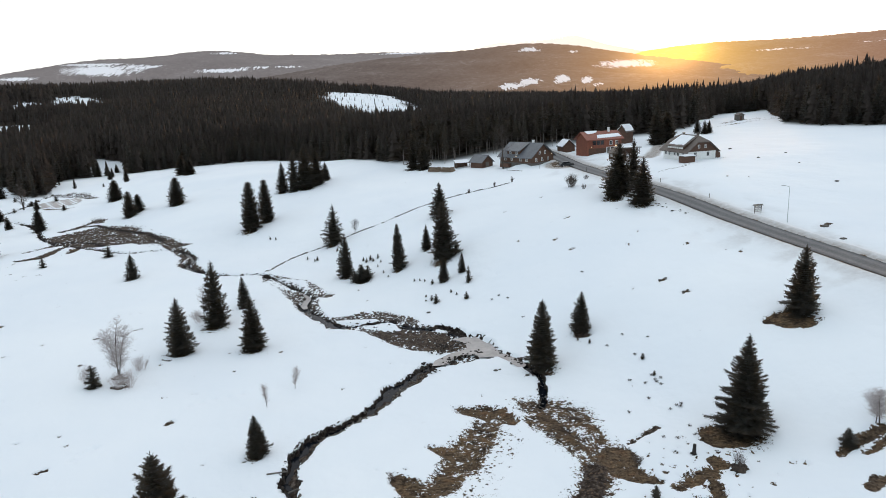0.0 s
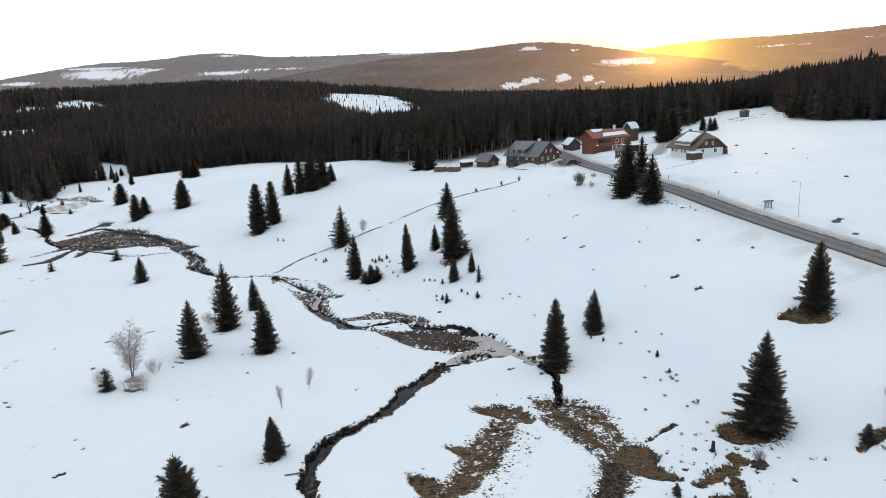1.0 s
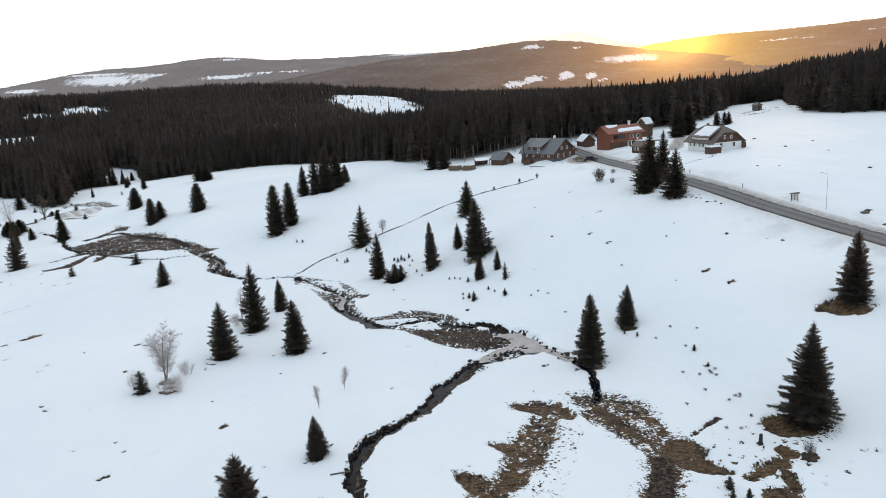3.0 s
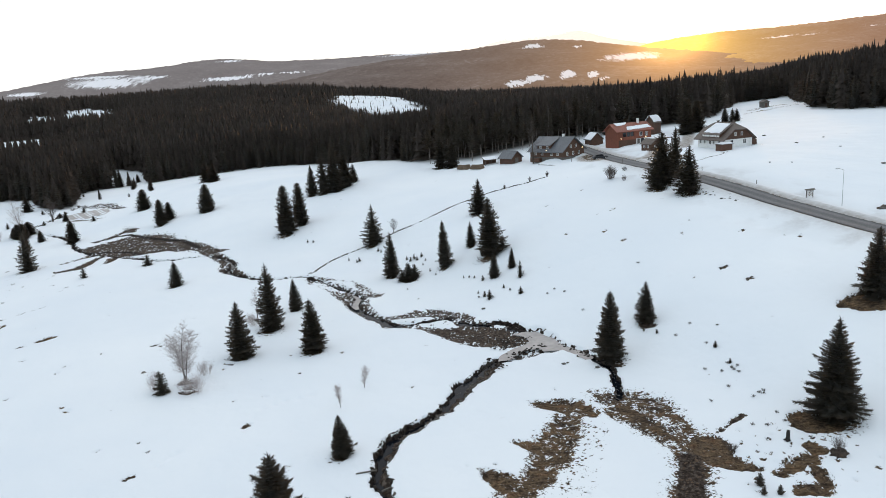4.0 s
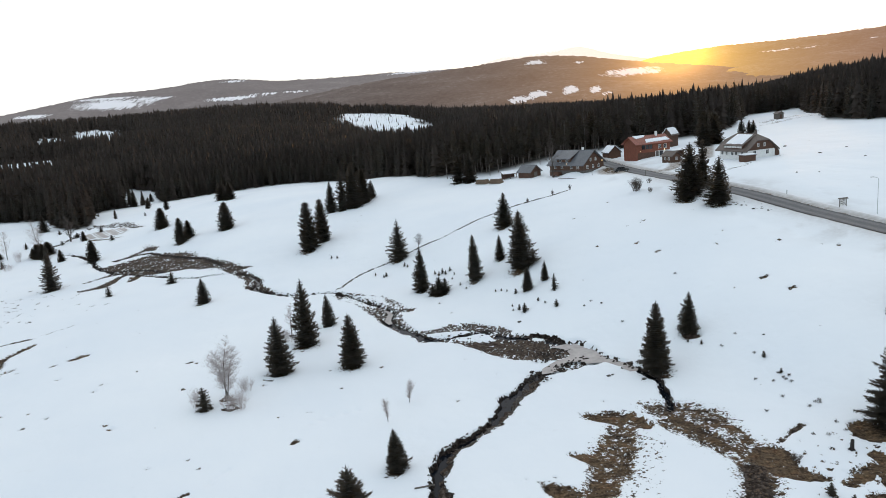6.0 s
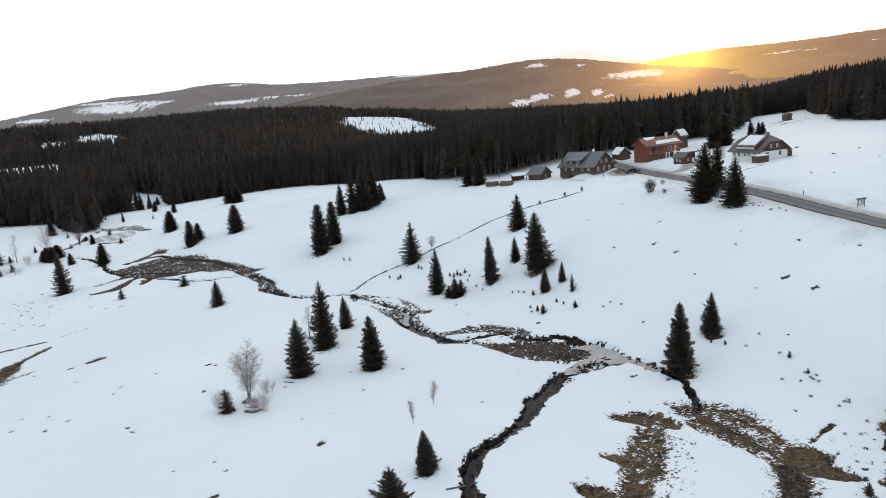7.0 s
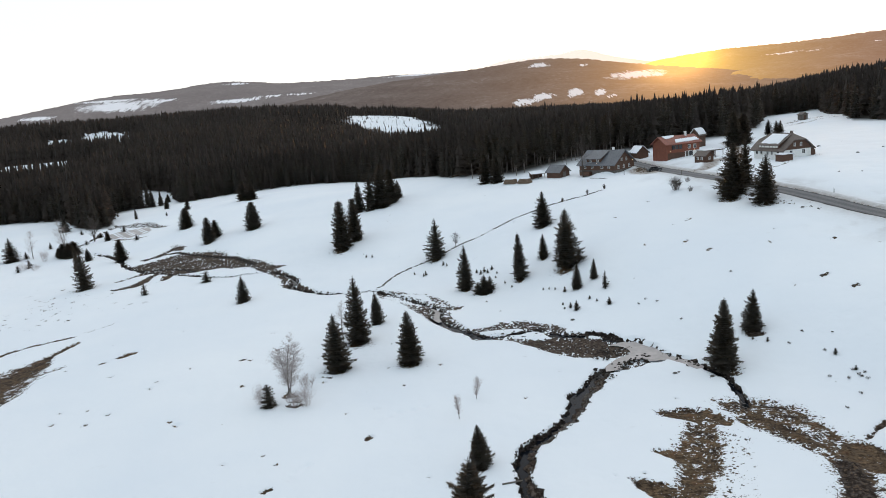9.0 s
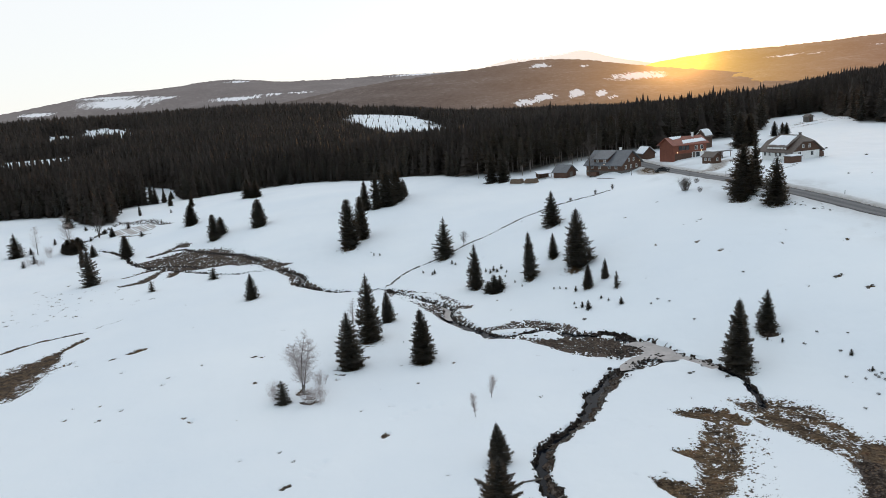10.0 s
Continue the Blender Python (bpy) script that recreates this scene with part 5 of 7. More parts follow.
# each material: emitted haze colour, strength, emitted glow colour near the sun
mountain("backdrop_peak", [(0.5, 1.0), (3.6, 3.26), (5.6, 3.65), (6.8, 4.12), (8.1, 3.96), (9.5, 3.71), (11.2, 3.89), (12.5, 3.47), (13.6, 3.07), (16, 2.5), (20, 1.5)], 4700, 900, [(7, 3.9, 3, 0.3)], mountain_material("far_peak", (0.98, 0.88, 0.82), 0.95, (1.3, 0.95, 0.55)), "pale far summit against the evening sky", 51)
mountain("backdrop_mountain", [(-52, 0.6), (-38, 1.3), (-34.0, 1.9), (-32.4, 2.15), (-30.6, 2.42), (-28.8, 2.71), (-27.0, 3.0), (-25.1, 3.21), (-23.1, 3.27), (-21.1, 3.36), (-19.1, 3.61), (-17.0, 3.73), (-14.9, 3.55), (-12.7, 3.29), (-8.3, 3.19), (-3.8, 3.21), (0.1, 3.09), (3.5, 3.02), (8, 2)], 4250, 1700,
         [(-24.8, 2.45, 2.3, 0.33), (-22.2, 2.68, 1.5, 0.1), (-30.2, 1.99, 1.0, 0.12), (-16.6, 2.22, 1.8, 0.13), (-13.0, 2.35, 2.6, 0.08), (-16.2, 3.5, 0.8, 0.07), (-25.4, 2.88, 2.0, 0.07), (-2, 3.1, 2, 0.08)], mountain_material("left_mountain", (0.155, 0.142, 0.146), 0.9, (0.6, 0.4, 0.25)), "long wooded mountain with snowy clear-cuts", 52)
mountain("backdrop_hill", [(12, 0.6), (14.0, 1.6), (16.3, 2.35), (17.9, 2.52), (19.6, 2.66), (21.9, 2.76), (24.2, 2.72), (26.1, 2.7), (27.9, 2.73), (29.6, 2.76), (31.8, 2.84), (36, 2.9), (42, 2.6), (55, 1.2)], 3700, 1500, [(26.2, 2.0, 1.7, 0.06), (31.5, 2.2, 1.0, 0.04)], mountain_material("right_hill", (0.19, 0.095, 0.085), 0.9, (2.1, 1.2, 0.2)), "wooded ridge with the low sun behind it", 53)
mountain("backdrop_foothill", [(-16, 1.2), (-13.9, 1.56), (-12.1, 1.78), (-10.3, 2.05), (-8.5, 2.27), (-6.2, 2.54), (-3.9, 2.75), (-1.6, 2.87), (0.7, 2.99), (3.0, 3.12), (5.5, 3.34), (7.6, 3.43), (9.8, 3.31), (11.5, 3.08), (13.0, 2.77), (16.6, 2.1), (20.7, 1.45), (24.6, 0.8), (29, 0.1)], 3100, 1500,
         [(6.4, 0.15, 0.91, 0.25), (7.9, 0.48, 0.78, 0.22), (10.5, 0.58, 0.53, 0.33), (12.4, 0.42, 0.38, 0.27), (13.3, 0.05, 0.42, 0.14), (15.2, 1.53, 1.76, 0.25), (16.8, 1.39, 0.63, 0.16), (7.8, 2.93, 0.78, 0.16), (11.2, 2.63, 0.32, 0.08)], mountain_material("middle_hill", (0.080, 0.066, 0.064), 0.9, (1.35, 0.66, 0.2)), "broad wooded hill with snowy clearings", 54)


# ---- buildings ----
def window(parent, x, y, z, w, h, axis, out):
    """A window in a wall: frame, cross bar and pane. axis: the wall runs along 'x' or 'y'; out: side it faces."""
    fr = bmesh.new()
    w, h = w * 0.88, h * 0.88
    t, d = 0.09, 0.06

    def slab(b, u0, v0, u1, v1, d0, d1):
        if axis == "x":
            box(b, x + u0, y + min(out * d0, out * d1), z + v0, x + u1, y + max(out * d0, out * d1), z + v1)
        else:
            box(b, x + min(out * d0, out * d1), y + u0, z + v0, x + max(out * d0, out * d1), y + u1, z + v1)

    for u0, v0, u1, v1 in ((-w / 2, 0, -w / 2 + t, h), (w / 2 - t, 0, w / 2, h), (-w / 2 + t, h - t, w / 2 - t, h), (-w / 2 - 0.05, -0.08, w / 2 + 0.05, 0), (-0.03, 0, 0.03, h - t)):
        slab(fr, u0, v0, u1, v1, -0.05, d)
    win = part("window", fr, M_TRIM, parent, "white-framed window")
    pn = bmesh.new()
    slab(pn, -w / 2 + t, 0, w / 2 - t, h - t, -0.02, 0.03)
    part("pane", pn, M_PANE, win)
    return win


def gable_walls(bm, w, l, eave, ridge, base=-0.8):
    """Four walls with gables at y = 0 and y = l."""
    pts = [(0, 0, base), (w, 0, base), (w, 0, eave), (w / 2, 0, ridge), (0, 0, eave)]
    return solid(bm, pts, (0, l, 0))


def roof_slabs(parent, w, l, eave, ridge, over, material, thick=0.22, hip=0.0, lift=0.02):
    """Two slopes; hip: how far the ends of the ridge are cut back by a half-hip."""
    k = (ridge - eave) / (w / 2)
    zr = ridge + lift
    for sgn, name in ((-1, "roof"), (1, "roof")):
        xe = w / 2 + sgn * (w / 2 + over)
        ze = eave - over * k + lift
        if hip:
            cut = 0.55
            xm, zm = w / 2 + sgn * (w / 2) * (1 - cut), eave + (ridge - eave) * cut + lift
            poly = [(xe, -over, ze), (xm, -over, zm), (w / 2, hip, zr), (w / 2, l - hip, zr), (xm, l + over, zm), (xe, l + over, ze)]
        else:
            poly = [(xe, -over, ze), (w / 2, -over, zr), (w / 2, l + over, zr), (xe, l + over, ze)]
        part(name, solid(bmesh.new(), poly, (0, 0, thick)), material, parent)
    if hip:
        xm0, xm1, zm = w / 2 - (w / 2) * 0.45, w / 2 + (w / 2) * 0.45, eave + (ridge - eave) * 0.55 + lift
        for y0, y1 in ((-over, hip), (l + over, l - hip)):
            part("roof", solid(bmesh.new(), [(xm0, y0, zm), (xm1, y0, zm), (w / 2, y1, zr)], (0, 0, thick)), material, parent)


def snow_sheet(parent, poly, up=0.16, label="crust of old snow", seed=1):
    """A slab of snow with an uneven edge, lying on a slope."""
    rng = random.Random(seed)
    out = []
    n = len(poly)
    for i in range(n):
        a, b = Vector(poly[i]), Vector(poly[(i + 1) % n])
        for j in range(6):
            p = a.lerp(b, j / 6)
            out.append(p + Vector((rng.uniform(-0.14, 0.14), rng.uniform(-0.14, 0.14), 0)))
    return part("snow_cover", solid(bmesh.new(), out, (0, 0, up)), M_SNOWCAP, parent, label)


def chimney(parent, x, y, z0, z1, s=0.6, material=None):
    bm = box(bmesh.new(), x - s / 2, y - s / 2, z0, x + s / 2, y + s / 2, z1)
    box(bm, x - s / 2 - 0.06, y - s / 2 - 0.06, z1, x + s / 2 + 0.06, y + s / 2 + 0.06, z1 + 0.12)
    return part("chimney", bm, material or M_RENDER, parent)


def white_house():
    x, y = 67.4, 186.0
    w, l, eave, ridge = 8.6, 11.6, 2.7, 6.3
    ob = thing("house", x, y, height(x, y) + 0.15, 15, "white rendered house with brown gable and half-hipped roof", "house")
    part("wall", box(bmesh.new(), 0, 0, -1.6, w, l, eave), M_RENDER, ob, "white rendered walls")
    g = bmesh.new()
    solid(g, [(-0.02, -0.04, eave - 0.4), (w + 0.02, -0.04, eave - 0.4), (w + 0.02, -0.04, eave + 0.02), (w * 0.725, -0.04, eave + (ridge - eave) * 0.55), (w * 0.275, -0.04, eave + (ridge - eave) * 0.55), (-0.02, -0.04, eave + 0.02)], (0, l + 0.08, 0))
    part("gable", g, M_DARKWOOD, ob, "brown boarded gable")
    roof_slabs(ob, w, l, eave, ridge, 0.9, M_BROWNROOF, hip=1.9)
    for wx in (2.2, 6.2):
        window(ob, wx, 0, 1.0, 1.1, 1.3, "x", -1)
    for wx in (3.3, 5.3):
        window(ob, wx, -0.04, 3.2, 0.7, 1.0, "x", -1)
    for wy in (2.2, 4.6, 6.2, 8.6, 10.4):
        window(ob, 0, wy, 1.0, 1.0, 1.3, "y", -1)
    # long low dormer with a row of lights, under snow
    d = bmesh.new()
    solid(d, [(-0.2, 1.8, 2.75), (-0.2, 1.8, 3.7), (w / 2 - 0.3, 1.8, ridge - 0.2), (w / 2 - 0.3, 1.8, 3.6)], (0, 7.6, 0))
    dm = part("dormer", d, M_DARKWOOD, ob)
    b = bmesh.new()
    for k in range(7):
        box(b, -0.26, 2.1 + k * 1.05, 2.95, -0.20, 2.95 + k * 1.05, 3.45)
    part("window_band", b, M_TRIM, dm, "row of small pale dormer lights")
    up = lambda xx: 3.74 + (xx + 0.2) * (ridge - 3.56) / (w / 2)
    snow_sheet(ob, [(0.15, 2.3, up(0.15)), (w / 2 - 0.7, 2.7, up(w / 2 - 0.7)), (w / 2 - 0.6, 8.6, up(w / 2 - 0.6)), (0.1, 9.2, up(0.1))], 0.16, "old snow on the dormer roof")
    part("roof", solid(bmesh.new(), [(-0.45, 1.6, 3.5), (w / 2 - 0.1, 1.6, ridge - 0.02), (w / 2 - 0.1, 9.6, ridge - 0.02), (-0.45, 9.6, 3.5)], (0, 0, 0.16)), M_BROWNROOF, dm)
    chimney(ob, w / 2 + 0.3, 2.6, ridge - 0.4, ridge + 0.7, 0.5, M_BROWNROOF)
    chimney(ob, w / 2 + 0.3, 9.0, ridge - 0.4, ridge + 0.5, 0.5, M_BROWNROOF)
    # brown lean-to on the far side
    part("lean_to", solid(bmesh.new(), [(w, 0.4, -1.2), (w + 2.0, 0.4, -1.2), (w + 1.8, 0.4, 1.6), (w, 0.4, 2.6)], (0, 8.5, 0)), M_DARKWOOD, ob, "brown boarded lean-to")
    s = thing("shed", x - 2.4, y - 4.2, height(x - 2.4, y - 4.2) - 0.3, 15, "small brown shed with snow on its flat roof", "shed")
    part("wall", box(bmesh.new(), 0, 0, -0.5, 3.2, 2.6, 2.0), M_DARKWOOD, s)
    part("roof", box(bmesh.new(), -0.2, -0.2, 2.0, 3.4, 2.8, 2.12), M_BROWNROOF, s)
    snow_sheet(s, [(-0.1, -0.1, 2.12), (3.3, -0.1, 2.12), (3.3, 2.7, 2.12), (-0.1, 2.7, 2.12)], 0.22, "snow on the shed roof", 4)


M_LAMP = mat("warm_lamp_glass", (0.9, 0.75, 0.5), 0.4)
bsdf(M_LAMP).inputs["Emission Color"].default_value = (1.0, 0.72, 0.36, 1)
bsdf(M_LAMP).inputs["Emission Strength"].default_value = 4.0


def wall_lamp(parent, x, y, z):
    """A lit globe in a small bracket on a wall."""
    bm = bmesh.new()
    bmesh.ops.create_icosphere(bm, subdivisions=2, radius=0.11)
    bmesh.ops.translate(bm, verts=bm.verts, vec=(x, y, z))
    lamp = part("wall_lamp", bm, M_LAMP, parent, "small lit wall lamp")
    part("bracket", box(bmesh.new(), x - 0.06, y - 0.06, z + 0.14, x + 0.06, y + 0.06, z + 0.24), M_METAL, lamp)


def brown_house():
    x, y = 28.8, 214.2
    w, l, eave, ridge = 10.4, 13.5, 2.3, 6.1
    ob = thing("house", x, y, height(x, y + 2) - 0.1, 40, "dark brown timber house with grey slate roof and dormer", "house")
    part("wall", gable_walls(bmesh.new(), w, l, eave, ridge - 0.1, -1.2), M_DARKWOOD, ob, "dark stained timber walls")
    part("plinth", box(bmesh.new(), -0.06, -0.06, -1.2, w + 0.06, l + 0.06, 0.35), M_STONE, ob, "stone plinth")
    roof_slabs(ob, w, l, eave, ridge, 0.7, M_SLATE)
    for wx in (2.2, 5.0, 7.8):
        window(ob, wx, 0, 0.75, 0.95, 1.2, "x", -1)
    for wx in (3.9, 6.4):
        window(ob, wx, 0, 2.95, 0.85, 1.1, "x", -1)
    for wy in (2.0, 4.6, 8.4, 11.2):
        window(ob, 0, wy, 0.95, 0.95, 1.2, "y", -1)
    d = bmesh.new()
    solid(d, [(0.5, 5.4, 2.6), (0.5, 5.4, 4.0), (w / 2 - 0.4, 5.4, ridge - 0.3), (w / 2 - 0.4, 5.4, 3.2)], (0, 5.4, 0))
    dm = part("dormer", d, M_DARKWOOD, ob)
    part("roof", solid(bmesh.new(), [(-0.1, 5.0, 3.85), (w / 2, 5.0, ridge + 0.05), (w / 2, 11.2, ridge + 0.05), (-0.1, 11.2, 3.85)], (0, 0, 0.18)), M_SLATE, dm)
    for wy in (6.6, 9.4):
        window(dm, 0.5, wy, 2.95, 1.0, 0.85, "y", -1)
    chimney(ob, w / 2 + 0.2, 4.0, ridge - 0.4, ridge + 0.9)
    wall_lamp(ob, 9.4, -0.2, 2.6)
    wall_lamp(ob, -0.2, 6.4, 2.4)
    part("porch", box(bmesh.new(), -1.6, 8.6, -1.2, 0, 12.2, 0.0), M_DARKWOOD, ob, "dark wooden terrace")
    s = thing("shed", 14.4, 229.6, height(14.4, 229.6) - 0.1, 40, "dark wooden shed with grey pitched roof", "shed")
    part("wall", gable_walls(bmesh.new(), 5.0, 5.6, 2.2, 4.2, -0.6), M_DARKWOOD, s)
    roof_slabs(s, 5.0, 5.6, 2.2, 4.2, 0.5, M_SLATE, 0.14)
    part("door", box(bmesh.new(), 1.7, -0.07, 0, 3.2, 0.0, 2.0), M_GREYWOOD, s, "grey plank door")


def red_house():
    x, y = 48.9, 226.4
    w, l, eave, ridge = 7.6, 12.6, 5.0, 7.1
    # gables at the ends of the long side, which runs along local y
    ob = thing("house", x, y, height(x + 4, y + 2) - 0.2, -73, "red-brown timber house with red roof under snow patches", "house")
    part("wall", gable_walls(bmesh.new(), -w, l, eave, ridge - 0.1, -1.2), M_REDWOOD, ob, "red-brown boarded walls")
    k = (ridge - eave) / (w / 2)
    for poly in ([(0.7, -0.7, eave - 0.7 * k), (-w / 2, -0.7, ridge), (-w / 2, l + 0.7, ridge), (0.7, l + 0.7, eave - 0.7 * k)], [(-w - 0.7, -0.7, eave - 0.7 * k), (-w / 2, -0.7, ridge), (-w / 2, l + 0.7, ridge), (-w - 0.7, l + 0.7, eave - 0.7 * k)]):
        part("roof", solid(bmesh.new(), poly, (0, 0, 0.22)), M_REDROOF, ob)
    part("plinth", box(bmesh.new(), -w - 0.05, 7.0, -1.2, 0.06, l + 0.05, 2.2), M_RENDER, ob, "white rendered ground floor")
    # one flush dark pane paints both the windows and the recess's shade
    part("balcony", box(bmesh.new(), -0.3, 1.9, 2.75, 0.03, 6.0, 4.45), M_PANE, ob, "dark pane for the balcony's shaded recess and windows")
    rail = part("balcony_rail", box(bmesh.new(), 0.03, 1.8, 2.6, 0.16, 6.1, 3.05), M_REDWOOD, ob, "boarded balcony front")
    for wy in (1.8, 3.2, 4.6, 5.98):
        part("post", box(bmesh.new(), 0.03, wy, 3.05, 0.13, wy + 0.12, 4.5), M_REDWOOD, rail)
    for wy in (8.7, 10.8):
        window(ob, 0, wy, 2.95, 1.2, 1.45, "y", 1)
    part("door", box(bmesh.new(), 0.06, 8.6, 0.0, 0.16, 9.9, 2.1), M_PANE, ob, "dark doorway")
    part("door", box(bmesh.new(), 0.06, 7.3, 0.0, 0.16, 8.2, 2.1), M_GREYWOOD, ob, "grey wooden door")
    # flush dark boards stand in for the shade of a recess under the overhang
    part("undercroft", box(bmesh.new(), -0.3, 0.5, -1.2, 0.04, 6.9, 2.0), M_DARKWOOD, ob, "dark boards for the shaded ground-floor recess")
    sl = lambda xx, up: ridge + up - (xx + w / 2) * k
    snow_sheet(ob, [(0.1, 3.6, sl(0.1, 0.2)), (-1.5, 4.4, sl(-1.5, 0.2)), (-1.9, 12.4, sl(-1.9, 0.2)), (-0.4, 12.8, sl(-0.4, 0.2))], 0.2, "strip of old snow on the roof", 7)
    snow_sheet(ob, [(-2.3, 1.4, sl(-2.3, 0.2)), (-w / 2, 0.9, sl(-w / 2, 0.2)), (-w / 2, 5.6, sl(-w / 2, 0.2)), (-2.9, 4.6, sl(-2.9, 0.2))], 0.18, "patch of snow by the ridge", 8)
    chimney(ob, -w / 2 + 0.5, 9.6, ridge - 0.4, ridge + 1.2)
    wall_lamp(ob, 0.3, 1.2, 2.5)
    wall_lamp(ob, 0.3, 10.4, 2.5)
    a = thing("house", 64.6, 249.0, height(64, 249) - 0.5, -50, "small house behind with snow-covered gable roof", "house")
    part("wall", gable_walls(bmesh.new(), 3.4, 4.4, 5.0, 7.0, -1), M_DARKWOOD, a)
    roof_slabs(a, 3.4, 4.4, 5.0, 7.0, 0.4, M_BROWNROOF)
    snow_sheet(a, [(-0.3, -0.3, 4.9), (1.6, -0.3, 7.2), (1.6, 4.6, 7.2), (-0.3, 4.6, 4.9)], 0.2, "snow on the roof", 9)
    snow_sheet(a, [(1.9, -0.3, 7.15), (3.6, -0.3, 5.1), (3.6, 4.6, 5.1), (1.9, 4.6, 7.15)], 0.2, "snow on the roof", 15)
    gx, gy = 44.0, 243.5
    s = thing("garage", gx, gy, height(gx, gy), 12, "small dark garage with snowy pitched roof", "garage")
    part("wall", gable_walls(bmesh.new(), 4.4, 5.4, 2.3, 4.4, -0.6), M_DARKWOOD, s)
    roof_slabs(s, 4.4, 5.4, 2.3, 4.4, 0.4, M_SLATE, 0.14)
    snow_sheet(s, [(-0.3, -0.3, 2.2), (2.0, -0.3, 4.4), (2.0, 5.6, 4.4), (-0.3, 5.6, 2.2)], 0.12, "thin snow on the roof", 13)
    snow_sheet(s, [(2.4, -0.3, 4.5), (4.7, -0.3, 2.3), (4.7, 5.6, 2.3), (2.4, 5.6, 4.5)], 0.12, "thin snow on the roof", 10)
    bx, by = 53.0, 203.6
    b = thing("cabin", bx, by, height(bx, by) - 0.1, 25, "small brown wooden cabin with low brown pitched roof", "cabin")
    part("wall", gable_walls(bmesh.new(), 3.2, 4.2, 2.1, 3.2, -0.6), M_DARKWOOD, b)
    roof_slabs(b, 3.2, 4.2, 2.1, 3.2, 0.4, M_BROWNROOF, 0.12)
    window(b, 1.6, 0, 0.9, 0.8, 0.9, "x", -1)
    window(b, 0, 1.4, 0.9, 0.8, 0.9, "y", -1)
    window(b, 0, 2.9, 0.9, 0.8, 0.9, "y", -1)


def carport(x, y, turn):
    ob = thing("carport", x, y, height(x, y), turn, "open wooden carport with flat snowy roof", "carport")
    for px in (-3.2, 0.0, 3.06):
        for py in (-1.9, 1.76):
            part("post", box(bmesh.new(), px, py, -0.4, px + 0.14, py + 0.14, 2.2, 0.01), M_DARKWOOD, ob)
    part("roof", box(bmesh.new(), -3.6, -2.3, 2.2, 3.6, 2.3, 2.42, 0.02), M_BROWNROOF, ob)
    part("back_wall", box(bmesh.new(), -3.2, 1.92, -0.4, 3.2, 2.0, 2.2), M_DARKWOOD, ob)
    snow_sheet(ob, [(-3.3, -1.2, 2.42), (2.9, -1.6, 2.42), (3.2, 2.1, 2.42), (-3.0, 2.1, 2.42)], 0.14, "old snow on the flat roof", 21)


def field_hut():
    x, y = 126.6, 292.6
    s = thing("hut", x, y, height(x, y), 10, "lone grey wooden field hut on the snowy slope", "hut")
    part("wall", gable_walls(bmesh.new(), 2.6, 2.8, 2.2, 2.9, -0.5), M_GREYWOOD, s)
    roof_slabs(s, 2.6, 2.8, 2.2, 2.9, 0.3, M_BROWNROOF, 0.1)
    part("door", box(bmesh.new(), 0.8, -0.06, 0, 1.7, 0, 1.8), M_DARKWOOD, s)


white_house(); brown_house(); red_house(); field_hut(); carport(59.3, 216.0, 22)


# ---- by the road ----
def info_board(x, y, turn):
    ob = thing("notice_board", x, y, height(x, y), turn, "roofed wooden notice board with blank panels by the road", "notice board", "", (0.8, 0.8, 0.85))
    for px in (-0.95, 0.83):
        part("post", box(bmesh.new(), px, -0.06, -0.4, px + 0.12, 0.06, 1.9, 0.01), M_GREYWOOD, ob)
    for z0, z1 in ((0.45, 0.85), (0.95, 1.35), (1.42, 1.72)):
        pn = part("panel", box(bmesh.new(), -0.83, -0.03, z0, 0.83, 0.03, z1, 0.005), M_DARKWOOD, ob)
        for s0 in (-0.74, 0.06):
            part("sheet", box(bmesh.new(), s0, -0.045, z0 + 0.07, s0 + 0.66, -0.032, z1 - 0.07), M_TRIM, pn, "weathered pale sheet")
    part("roof", solid(bmesh.new(), [(-1.2, -0.45, 1.85), (-1.2, 0.45, 1.85), (-1.2, 0, 2.15)], (2.4, 0, 0)), M_GREYWOOD, ob)
    return ob


def street_lamp(x, y, turn):
    ob = thing("street_lamp", x, y, height(x, y), turn, "tall slim grey steel street lamp by the road", "street lamp")
    V, F = [], []
    tube(V, F, (0, 0, -0.5), (0, 0, 3.0), 0.065, 0.055, 10); tube(V, F, (0, 0, 3.0), (0, 0, 6.6), 0.045, 0.035, 10)
    part("pole", mesh_of("pole", V, F, M_METAL, False), M_METAL, ob)
    V, F = [], []
    tube(V, F, (0, 0, 6.55), (-0.9, 0, 6.85), 0.035, 0.03, 8)
    part("arm", mesh_of("arm", V, F, M_METAL, False), M_METAL, ob)
    part("lamp_head", box(bmesh.new(), -1.55, -0.13, 6.80, -0.85, 0.13, 6.92, 0.03), M_METAL, ob)
    return ob


